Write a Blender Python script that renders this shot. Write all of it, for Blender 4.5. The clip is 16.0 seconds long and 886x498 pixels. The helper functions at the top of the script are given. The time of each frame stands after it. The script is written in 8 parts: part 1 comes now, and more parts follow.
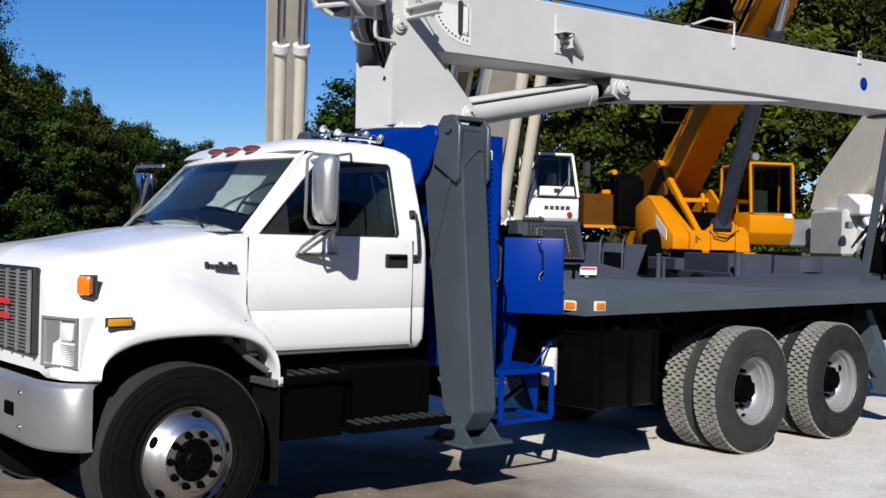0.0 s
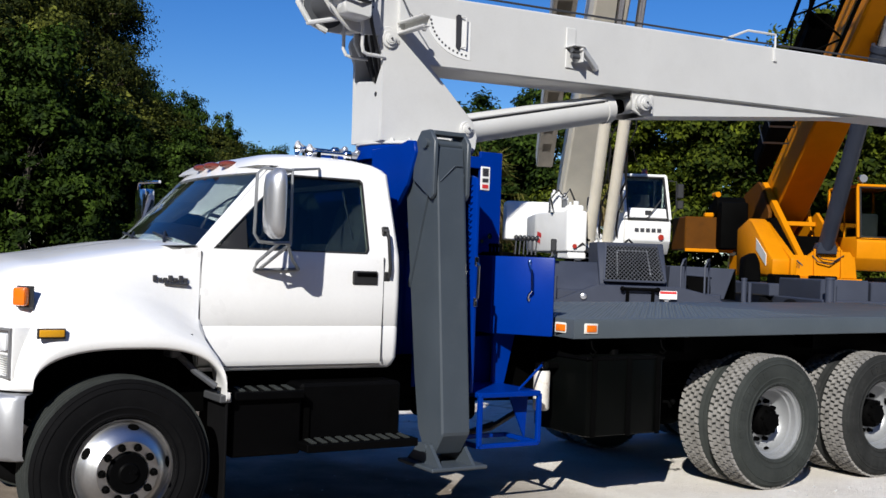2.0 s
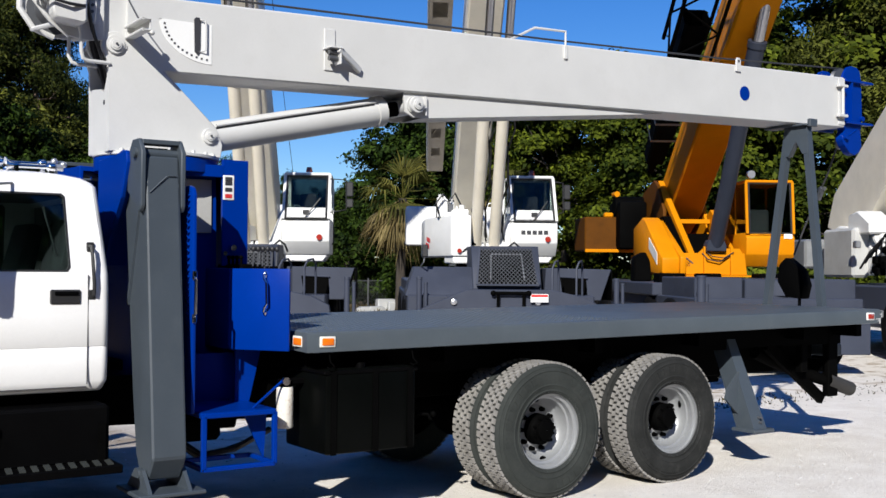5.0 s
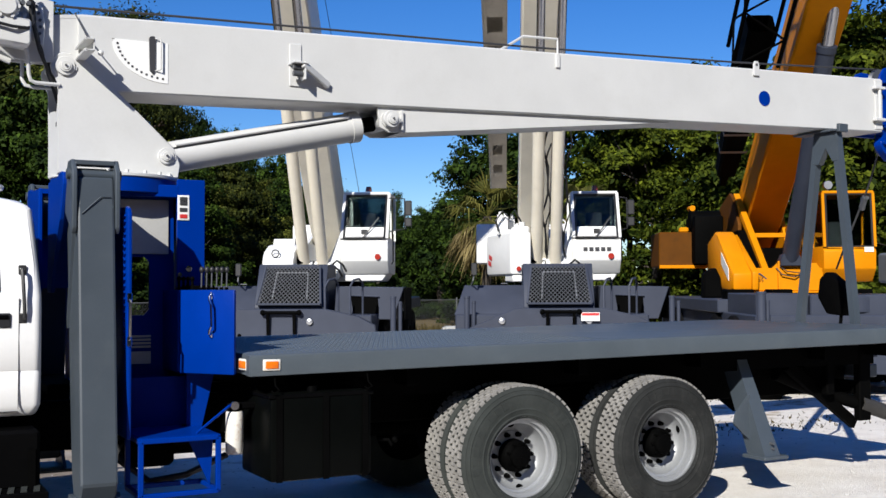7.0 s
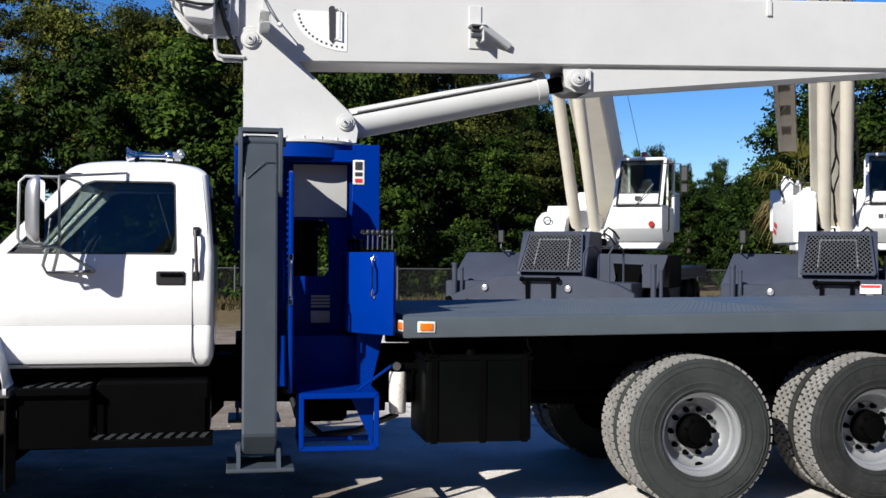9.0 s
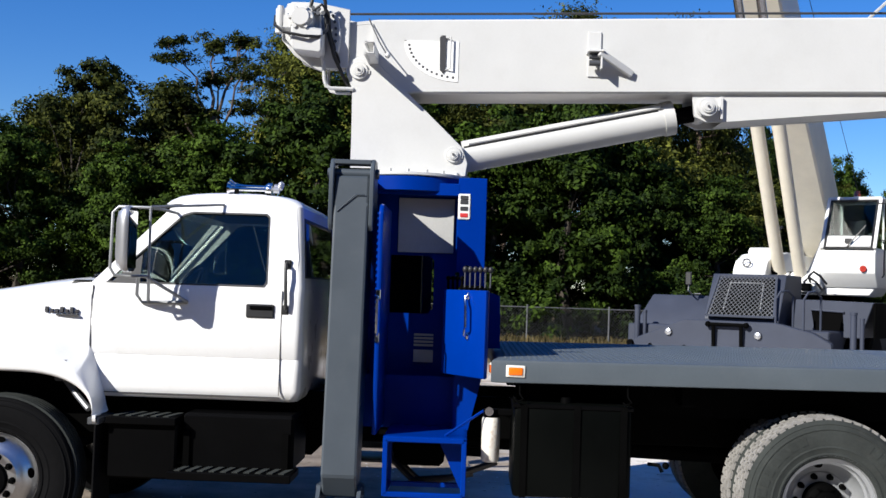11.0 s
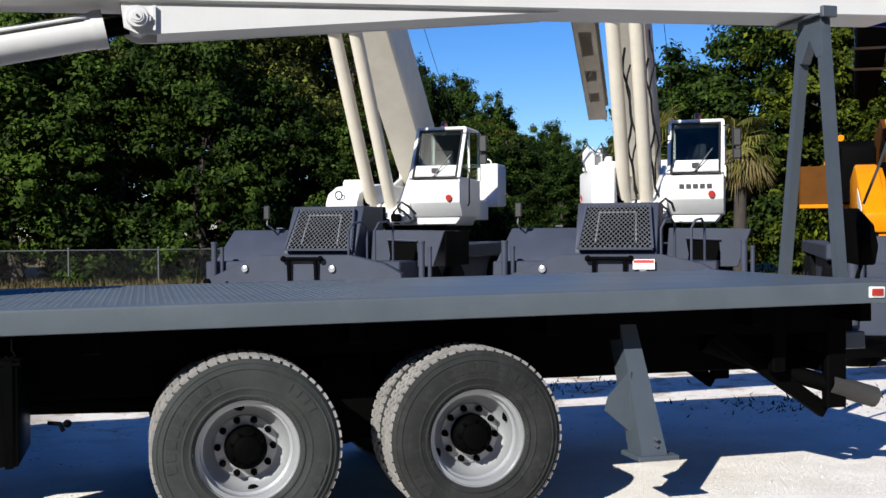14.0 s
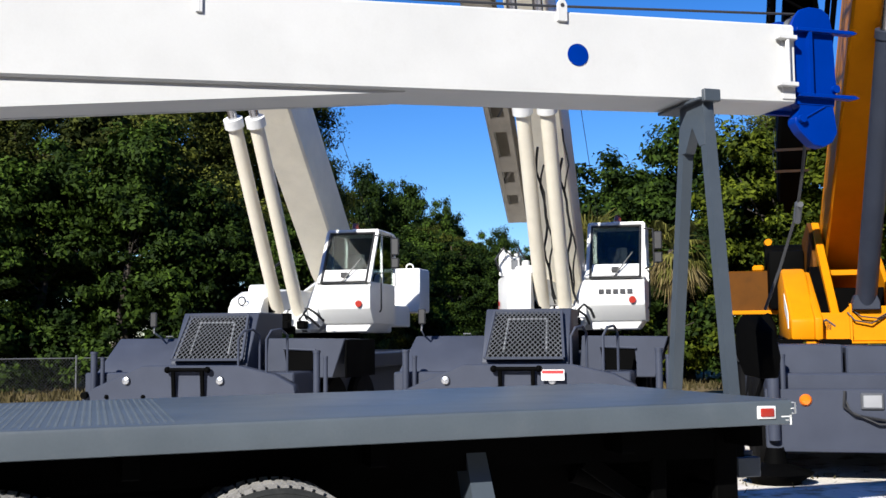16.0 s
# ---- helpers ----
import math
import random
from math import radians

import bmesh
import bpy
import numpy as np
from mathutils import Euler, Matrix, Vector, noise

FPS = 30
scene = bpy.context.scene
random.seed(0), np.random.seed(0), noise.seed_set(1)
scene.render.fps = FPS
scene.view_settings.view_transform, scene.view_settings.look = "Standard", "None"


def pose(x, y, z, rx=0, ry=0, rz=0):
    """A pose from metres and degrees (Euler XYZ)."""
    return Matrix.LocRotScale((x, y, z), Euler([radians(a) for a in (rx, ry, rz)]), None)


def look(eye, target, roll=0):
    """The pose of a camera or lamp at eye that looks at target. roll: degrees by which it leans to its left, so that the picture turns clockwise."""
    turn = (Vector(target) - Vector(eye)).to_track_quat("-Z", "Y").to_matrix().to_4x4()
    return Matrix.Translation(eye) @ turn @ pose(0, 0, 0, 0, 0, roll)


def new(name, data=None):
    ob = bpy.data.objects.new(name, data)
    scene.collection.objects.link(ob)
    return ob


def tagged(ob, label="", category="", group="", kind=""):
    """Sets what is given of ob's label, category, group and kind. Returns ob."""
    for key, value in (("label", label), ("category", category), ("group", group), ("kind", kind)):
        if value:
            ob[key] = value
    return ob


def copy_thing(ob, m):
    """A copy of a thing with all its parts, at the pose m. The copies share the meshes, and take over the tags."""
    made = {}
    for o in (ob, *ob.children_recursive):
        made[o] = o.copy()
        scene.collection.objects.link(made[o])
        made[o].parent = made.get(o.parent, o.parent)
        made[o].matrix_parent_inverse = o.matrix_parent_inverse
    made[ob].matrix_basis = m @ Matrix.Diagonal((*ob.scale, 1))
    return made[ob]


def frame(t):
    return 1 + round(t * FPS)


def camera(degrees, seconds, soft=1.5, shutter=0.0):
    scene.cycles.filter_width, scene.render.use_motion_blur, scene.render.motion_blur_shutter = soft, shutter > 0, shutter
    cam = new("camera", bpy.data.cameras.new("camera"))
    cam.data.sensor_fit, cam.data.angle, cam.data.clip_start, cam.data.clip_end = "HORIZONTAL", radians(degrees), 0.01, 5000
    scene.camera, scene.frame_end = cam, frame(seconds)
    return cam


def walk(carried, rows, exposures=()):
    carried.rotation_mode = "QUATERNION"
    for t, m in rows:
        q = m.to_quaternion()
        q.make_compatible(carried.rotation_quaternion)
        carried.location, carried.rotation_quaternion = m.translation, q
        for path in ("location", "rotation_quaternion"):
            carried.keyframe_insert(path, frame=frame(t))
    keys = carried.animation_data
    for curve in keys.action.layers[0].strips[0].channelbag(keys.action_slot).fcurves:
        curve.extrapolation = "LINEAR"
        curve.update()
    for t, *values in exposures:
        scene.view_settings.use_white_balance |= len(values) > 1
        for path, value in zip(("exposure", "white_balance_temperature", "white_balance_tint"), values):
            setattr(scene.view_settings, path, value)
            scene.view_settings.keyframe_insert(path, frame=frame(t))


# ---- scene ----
cam = camera(44.4, 16.0)
PATH = [
    (0, (-2.641, -5.29, 1.681), (-1.37, -3.746, 1.67), 1.4),
    (0.5, (-2.438, -5.415, 1.665), (-1.211, -3.835, 1.674), 1.5),
    (1, (-2.206, -5.607, 1.667), (-1.031, -3.989, 1.683), 1.5),
    (1.5, (-1.952, -5.668, 1.679), (-0.828, -4.013, 1.695), 2.0),
    (2, (-1.675, -5.781, 1.677), (-0.611, -4.087, 1.701), 2.1),
    (2.5, (-1.404, -5.885, 1.703), (-0.399, -4.156, 1.727), 2.1),
    (3, (-1.185, -5.925, 1.708), (-0.222, -4.173, 1.734), 2.1),
    (3.5, (-0.926, -5.993, 1.711), (0.059, -4.253, 1.746), 1.3),
    (4, (-0.6, -6.044, 1.718), (0.455, -4.345, 1.754), 0.7),
    (4.5, (-0.4, -6.221, 1.743), (0.73, -4.571, 1.778), 0.5),
    (7, (0.869, -6.641, 1.752), (1.812, -4.879, 1.821), -0.2),
    (7.5, (1.204, -6.805, 1.724), (2.077, -5.007, 1.814), -0.0),
    (8, (1.454, -6.839, 1.709), (2.289, -5.024, 1.806), 0.2),
    (8.5, (1.734, -6.817, 1.739), (2.436, -4.945, 1.798), 0.7),
    (9, (1.963, -6.87, 1.719), (2.341, -4.906, 1.73), 0.4),
    (11.5, (3.143, -6.405, 1.736), (3.086, -4.408, 1.817), 1.9),
    (12, (3.402, -6.278, 1.719), (3.377, -4.278, 1.743), 1.2),
    (12.5, (3.684, -6.348, 1.746), (3.738, -4.349, 1.698), 0.9),
    (13, (3.927, -6.261, 1.752), (4.124, -4.272, 1.676), 0.7),
    (13.5, (4.146, -6.09, 1.745), (4.523, -4.127, 1.678), 0.6),
    (14, (4.53, -6.0, 1.712), (5.06, -4.072, 1.682), -0.4),
    (14.5, (4.811, -5.848, 1.709), (5.456, -3.956, 1.782), 0.3),
    (15, (5.034, -5.636, 1.713), (5.734, -3.771, 1.89), 0.6),
    (15.5, (5.244, -5.437, 1.726), (5.938, -3.571, 1.92), 0.1),
    (16, (5.521, -5.226, 1.731), (6.132, -3.329, 1.896), -0.5),
]
walk(cam, [(t, look(eye, target, roll)) for t, eye, target, roll in PATH],
     [(0.0, 0.07, 6270, 10), (3.5, 0.20, 6270, 10), (7.0, 0.31, 6270, 10), (9.0, 0.38, 6270, 10), (11.5, 0.54, 6270, 10), (13.8, 0.49, 6270, 10), (15.0, 0.60, 6270, 10), (16.0, 0.64, 6270, 10)])

# ---- world and sun ----
SUN_DIR = Vector((0.60, 0.55, -0.50)).normalized()
SUN_EL = math.asin(-SUN_DIR.z)
SUN_AZ = math.atan2(-SUN_DIR.x, -SUN_DIR.y)
world = bpy.data.worlds.new("world")
scene.world = world
world.use_nodes = True
wn = world.node_tree
sky = wn.nodes.new("ShaderNodeTexSky")
sky.sky_type = "NISHITA"
sky.sun_disc = False
sky.sun_elevation = SUN_EL
sky.sun_rotation = SUN_AZ
sky.air_density = 1.0
sky.dust_density = 0.0
sky.ozone_density = 6.0
wn.nodes["Background"].inputs["Strength"].default_value = 0.042
tone = wn.nodes.new("ShaderNodeHueSaturation")
tone.inputs["Hue"].default_value = 0.513
tone.inputs["Saturation"].default_value = 1.25
tone.inputs["Value"].default_value = 2.14
wn.links.new(sky.outputs["Color"], tone.inputs["Color"])
wn.links.new(tone.outputs["Color"], wn.nodes["Background"].inputs["Color"])
sun_data = bpy.data.lights.new("sun", "SUN")
sun_data.energy, sun_data.angle, sun_data.color = 5.5, radians(0.5), (1.0, 0.95, 0.86)
sun = new("sun", sun_data)
sun.matrix_world = look((-30, -30, 30), Vector((-30, -30, 30)) + SUN_DIR)


# ---- materials ----
def mat(name, base, rough=0.5, metal=0.0, var=0.12, scale=2.5, bump=0.03, bscale=60.0, coat=0.0, dirt=0.0,
        dirt_col=(0.12, 0.10, 0.08), spec=0.5):
    """Paint, metal or rubber: base colour varied at two scales, patchy gloss, fine relief and stains."""
    m = bpy.data.materials.new(name)
    m.use_nodes = True
    nt = m.node_tree
    N, L = nt.nodes, nt.links
    bs = N["Principled BSDF"]
    tc = N.new("ShaderNodeTexCoord")
    n1 = N.new("ShaderNodeTexNoise")
    n1.inputs["Scale"].default_value, n1.inputs["Detail"].default_value = scale, 6
    n2 = N.new("ShaderNodeTexNoise")
    n2.inputs["Scale"].default_value, n2.inputs["Detail"].default_value = bscale, 4
    for n in (n1, n2):
        L.new(tc.outputs["Object"], n.inputs["Vector"])
    add = N.new("ShaderNodeMath")
    add.operation = "MULTIPLY_ADD"
    add.inputs[1].default_value = 0.35
    L.new(n2.outputs["Fac"], add.inputs[0])
    L.new(n1.outputs["Fac"], add.inputs[2])
    rng = N.new("ShaderNodeMapRange")
    rng.inputs["From Min"].default_value, rng.inputs["From Max"].default_value = 0.4, 0.95
    rng.inputs["To Min"].default_value, rng.inputs["To Max"].default_value = 1 - var, 1 + var * 0.6
    L.new(add.outputs[0], rng.inputs["Value"])
    mul = N.new("ShaderNodeMix")
    mul.data_type, mul.blend_type = "RGBA", "MULTIPLY"
    mul.inputs["Factor"].default_value = 1.0
    mul.inputs["A"].default_value = (*base, 1)
    L.new(rng.outputs["Result"], mul.inputs["B"])
    out = mul.outputs["Result"]
    if dirt > 0:
        n3 = N.new("ShaderNodeTexNoise")
        n3.inputs["Scale"].default_value, n3.inputs["Detail"].default_value = scale * 2.3, 8
        n3.inputs["Roughness"].default_value = 0.7
        L.new(tc.outputs["Object"], n3.inputs["Vector"])
        r3 = N.new("ShaderNodeMapRange")
        r3.inputs["From Min"].default_value, r3.inputs["From Max"].default_value = 0.52, 0.75
        r3.inputs["To Max"].default_value = dirt
        L.new(n3.outputs["Fac"], r3.inputs["Value"])
        mx = N.new("ShaderNodeMix")
        mx.data_type = "RGBA"
        mx.inputs["B"].default_value = (*dirt_col, 1)
        L.new(out, mx.inputs["A"])
        L.new(r3.outputs["Result"], mx.inputs["Factor"])
        out = mx.outputs["Result"]
    L.new(out, bs.inputs["Base Color"])
    rr = N.new("ShaderNodeMapRange")
    rr.inputs["To Min"].default_value, rr.inputs["To Max"].default_value = max(rough - 0.08, 0.02), min(rough + 0.12, 1)
    L.new(n1.outputs["Fac"], rr.inputs["Value"])
    L.new(rr.outputs["Result"], bs.inputs["Roughness"])
    bs.inputs["Metallic"].default_value = metal
    bs.inputs["Coat Weight"].default_value = coat
    bs.inputs["Coat Roughness"].default_value = 0.08
    bs.inputs["Specular IOR Level"].default_value = spec
    if bump > 0:
        bp = N.new("ShaderNodeBump")
        bp.inputs["Strength"].default_value, bp.inputs["Distance"].default_value = bump, 0.01
        L.new(n2.outputs["Fac"], bp.inputs["Height"])
        L.new(bp.outputs["Normal"], bs.inputs["Normal"])
    return m


def glass_mat(name, tint, rough=0.02):
    m = bpy.data.materials.new(name)
    m.use_nodes = True
    bs = m.node_tree.nodes["Principled BSDF"]
    bs.inputs["Base Color"].default_value = (*tint, 1)
    bs.inputs["Transmission Weight"].default_value = 1.0
    bs.inputs["Roughness"].default_value = rough
    bs.inputs["IOR"].default_value = 1.45
    return m


def leaf_mat(name, dark, light, trans=0.25):
    m = bpy.data.materials.new(name)
    m.use_nodes = True
    nt = m.node_tree
    N, L = nt.nodes, nt.links
    bs = N["Principled BSDF"]
    geo, info = N.new("ShaderNodeNewGeometry"), N.new("ShaderNodeObjectInfo")
    ramp = N.new("ShaderNodeMix")
    ramp.data_type = "RGBA"
    ramp.inputs["A"].default_value, ramp.inputs["B"].default_value = (*dark, 1), (*light, 1)
    mm = N.new("ShaderNodeMath")
    mm.operation = "MULTIPLY_ADD"
    mm.inputs[1].default_value = 0.55
    md = N.new("ShaderNodeMath")
    md.operation = "MULTIPLY"
    md.inputs[1].default_value = 0.45
    L.new(info.outputs["Random"], md.inputs[0])
    L.new(geo.outputs["Random Per Island"], mm.inputs[0])
    L.new(md.outputs[0], mm.inputs[2])
    pw = N.new("ShaderNodeMath")
    pw.operation = "POWER"
    pw.inputs[1].default_value = 1.7
    L.new(mm.outputs[0], pw.inputs[0])
    # clump-sized noise paints lit and shaded clumps into the leaf colour
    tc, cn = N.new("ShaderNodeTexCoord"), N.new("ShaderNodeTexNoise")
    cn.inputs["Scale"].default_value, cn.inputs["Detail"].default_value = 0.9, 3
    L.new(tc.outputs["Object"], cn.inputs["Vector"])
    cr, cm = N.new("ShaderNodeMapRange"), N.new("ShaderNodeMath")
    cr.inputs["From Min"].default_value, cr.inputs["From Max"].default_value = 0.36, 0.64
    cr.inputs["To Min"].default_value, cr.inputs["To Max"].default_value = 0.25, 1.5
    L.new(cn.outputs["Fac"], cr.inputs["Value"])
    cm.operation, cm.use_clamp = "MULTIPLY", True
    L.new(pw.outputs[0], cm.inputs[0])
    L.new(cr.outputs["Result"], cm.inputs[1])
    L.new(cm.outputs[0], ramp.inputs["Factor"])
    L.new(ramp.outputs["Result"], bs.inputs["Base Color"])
    bs.inputs["Roughness"].default_value = 0.7
    bs.inputs["Specular IOR Level"].default_value = 0.1
    tl = N.new("ShaderNodeBsdfTranslucent")
    L.new(ramp.outputs["Result"], tl.inputs["Color"])
    ms = N.new("ShaderNodeMixShader")
    ms.inputs["Fac"].default_value = trans
    L.new(bs.outputs[0], ms.inputs[1])
    L.new(tl.outputs[0], ms.inputs[2])
    L.new(ms.outputs[0], N["Material Output"].inputs["Surface"])
    return m


WHITE = mat("white_paint", (0.86, 0.86, 0.85), 0.28, coat=0.6, var=0.05, bump=0.004, dirt=0.06)
BOOM = mat("boom_paint", (0.57, 0.57, 0.555), 0.42, var=0.06, bump=0.012, dirt=0.10, dirt_col=(0.35, 0.33, 0.30))
BLUE = mat("blue_paint", (0.0003, 0.026, 0.24), 0.30, coat=0.0, var=0.12, bump=0.02, dirt=0.05, dirt_col=(0.003, 0.012, 0.07), spec=0.10)
GREY = mat("grey_paint", (0.052, 0.065, 0.080), 0.40, var=0.12, bump=0.02, dirt=0.14, dirt_col=(0.11, 0.12, 0.125))
DECKGREY = mat("deck_grey", (0.074, 0.090, 0.104), 0.42, var=0.16, bump=0.04, dirt=0.22, dirt_col=(0.12, 0.13, 0.135))
CARRIER = mat("carrier_grey", (0.0396, 0.0463, 0.0678), 0.5, var=0.15, bump=0.02, dirt=0.18, dirt_col=(0.05, 0.055, 0.072), spec=0.25)
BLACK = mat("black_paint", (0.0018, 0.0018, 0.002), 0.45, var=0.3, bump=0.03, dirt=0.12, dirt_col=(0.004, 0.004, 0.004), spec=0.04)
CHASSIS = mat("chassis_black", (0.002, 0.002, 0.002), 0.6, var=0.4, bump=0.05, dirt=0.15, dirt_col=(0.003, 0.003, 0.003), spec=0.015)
PIPE = mat("sooty_steel", (0.050, 0.048, 0.046), 0.6, metal=0.2, var=0.3, bump=0.03, dirt=0.3, spec=0.2)
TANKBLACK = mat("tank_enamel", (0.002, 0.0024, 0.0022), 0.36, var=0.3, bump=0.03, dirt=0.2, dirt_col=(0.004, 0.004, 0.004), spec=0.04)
RUBBER = mat("tyre_rubber", (0.036, 0.040, 0.038), 0.85, var=0.3, scale=5, bump=0.12, dirt=0.4, dirt_col=(0.056, 0.056, 0.052), spec=0.08)
RUBBERDARK = mat("front_tyre_rubber", (0.005, 0.005, 0.0055), 0.8, var=0.25, scale=5, bump=0.1, dirt=0.2, dirt_col=(0.014, 0.0135, 0.013), spec=0.06)
WORNRUBBER = mat("worn_tyre_rubber", (0.024, 0.025, 0.0245), 0.8, var=0.35, scale=5, bump=0.1, dirt=0.5, dirt_col=(0.056, 0.055, 0.052), spec=0.08)
TREAD = mat("dusty_tread", (0.25, 0.24, 0.225), 0.9, var=0.35, scale=8, bump=0.2, dirt=0.5, dirt_col=(0.07, 0.065, 0.06))
ALLOY = mat("bright_alloy", (0.62, 0.63, 0.64), 0.32, metal=1.0, var=0.12, bump=0.02, dirt=0.12)
SILVER = mat("silver_wheel_paint", (0.33, 0.34, 0.35), 0.40, metal=0.4, var=0.12, bump=0.02, dirt=0.2, dirt_col=(0.2, 0.19, 0.18))
CHROME = mat("chrome", (0.80, 0.80, 0.81), 0.12, metal=1.0, var=0.05, bump=0.0)
BUMPER = mat("bumper_silver", (0.45, 0.46, 0.48), 0.38, metal=0.7, var=0.08, bump=0.01, dirt=0.1)
AMBER = mat("amber_lens", (0.80, 0.17, 0.006), 0.2, var=0.1, bump=0.02, coat=0.6)
YELLOWLENS = mat("yellow_lens", (0.62, 0.30, 0.012), 0.25, var=0.1, bump=0.02, coat=0.5)
LENSWHITE = mat("clear_lens", (0.74, 0.76, 0.78), 0.12, var=0.05, bump=0.02, coat=0.6)
REDLENS = mat("red_lens", (0.34, 0.03, 0.02), 0.2, var=0.1, bump=0.02, coat=0.6)
MAROON = mat("marker_lens", (0.16, 0.035, 0.02), 0.25, var=0.1, bump=0.01, coat=0.5)
PLASTIC = mat("black_plastic", (0.020, 0.020, 0.021), 0.45, var=0.15, bump=0.05)
GRILLE = mat("grille_grey", (0.24, 0.245, 0.25), 0.4, metal=0.4, var=0.15, bump=0.02)
SEATM = mat("seat_cloth", (0.030, 0.033, 0.038), 0.9, var=0.2, bump=0.1)
LIGHTPANEL = mat("galvanised_panel", (0.50, 0.50, 0.48), 0.45, metal=0.2, var=0.12, bump=0.02, dirt=0.25, dirt_col=(0.3, 0.29, 0.27))
DECAL = mat("white_decal", (0.78, 0.78, 0.76), 0.5, var=0.05, bump=0.0)
REDDECAL = mat("red_decal", (0.55, 0.03, 0.03), 0.5, var=0.05, bump=0.0)
INK = mat("dark_print", (0.03, 0.03, 0.035), 0.6, var=0.05, bump=0.0)
RUSTWHITE = mat("rust_stained_white", (0.72, 0.70, 0.64), 0.5, var=0.1, scale=9, bump=0.03, dirt=0.8, dirt_col=(0.35, 0.17, 0.06))
CREAM = mat("cream_boom_paint", (0.76, 0.70, 0.57), 0.40, var=0.10, bump=0.02, dirt=0.15, dirt_col=(0.45, 0.40, 0.30))
CRANEWHITE = mat("crane_white", (0.72, 0.72, 0.70), 0.38, var=0.06, bump=0.01, dirt=0.12, dirt_col=(0.5, 0.47, 0.42))
# darker copy of the crane yellow, with the shade put into its colour
SHADEYELLOW = mat("shaded_yellow_paint", (0.095, 0.033, 0.0015), 0.55, var=0.25, bump=0.04, dirt=0.5, dirt_col=(0.04, 0.018, 0.003), spec=0.12)
YELLOW = mat("crane_yellow", (0.61, 0.215, 0.001), 0.45, var=0.10, bump=0.02, dirt=0.15, dirt_col=(0.40, 0.14, 0.002), coat=0.0, spec=0.08)
BRONZE = mat("weathered_lattice", (0.26, 0.23, 0.19), 0.6, var=0.3, bump=0.05, dirt=0.4, dirt_col=(0.10, 0.08, 0.06))
STEEL = mat("dark_steel", (0.10, 0.105, 0.115), 0.42, metal=0.4, var=0.2, bump=0.03, dirt=0.2)
NAVY = mat("navy_cylinder_paint", (0.026, 0.031, 0.046), 0.42, var=0.15, bump=0.02, dirt=0.15, dirt_col=(0.06, 0.06, 0.065), spec=0.3)
ROD = mat("polished_rod", (0.45, 0.45, 0.46), 0.2, metal=1.0, var=0.1, bump=0.0)
ROPE = mat("wire_rope", (0.03, 0.03, 0.032), 0.6, var=0.2, bump=0.2, bscale=300)
HOSE = mat("hose_rubber", (0.012, 0.012, 0.013), 0.5, var=0.2, bump=0.02)
FENCE = mat("weathered_fence_wire", (0.10, 0.105, 0.11), 0.6, metal=0.4, var=0.2, bump=0.03)
GALV = mat("galvanised_steel", (0.32, 0.33, 0.34), 0.5, metal=0.7, var=0.2, bump=0.03)
BARK = mat("bark", (0.045, 0.036, 0.027), 0.9, var=0.45, scale=4, bump=0.6, bscale=25)
PINEBARK = mat("pine_bark", (0.12, 0.085, 0.06), 0.9, var=0.45, scale=4, bump=0.6, bscale=25)
# near-black dark ends put the crowns' shaded gaps into the colour
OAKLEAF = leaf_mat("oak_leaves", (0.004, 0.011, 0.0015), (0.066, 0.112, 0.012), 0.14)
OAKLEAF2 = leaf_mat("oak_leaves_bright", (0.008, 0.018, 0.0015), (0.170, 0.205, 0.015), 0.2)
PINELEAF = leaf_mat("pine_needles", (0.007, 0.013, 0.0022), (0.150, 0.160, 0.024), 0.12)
PALMLEAF = leaf_mat("palm_fronds", (0.04, 0.045, 0.01), (0.24, 0.22, 0.05), 0.25)
DEADFROND = leaf_mat("dead_fronds", (0.12, 0.09, 0.035), (0.34, 0.27, 0.12), 0.25)
DRYGRASS = leaf_mat("dry_grass", (0.05, 0.042, 0.018), (0.17, 0.13, 0.055), 0.2)
SCREEN = glass_mat("windscreen_glass", (0.36, 0.44, 0.46))
GLASS = glass_mat("truck_glass", (0.23, 0.30, 0.28))
CGLASS = glass_mat("crane_glass", (0.20, 0.25, 0.24))
SHELL = mat("dull_chrome", (0.55, 0.56, 0.58), 0.30, metal=0.75, var=0.06, bump=0.0)
MIRROR = bpy.data.materials.new("mirror_glass")
MIRROR.use_nodes = True
MIRROR.node_tree.nodes["Principled BSDF"].inputs["Metallic"].default_value = 1.0
MIRROR.node_tree.nodes["Principled BSDF"].inputs["Roughness"].default_value = 0.03
MIRROR.node_tree.nodes["Principled BSDF"].inputs["Base Color"].default_value = (0.9, 0.9, 0.9, 1)


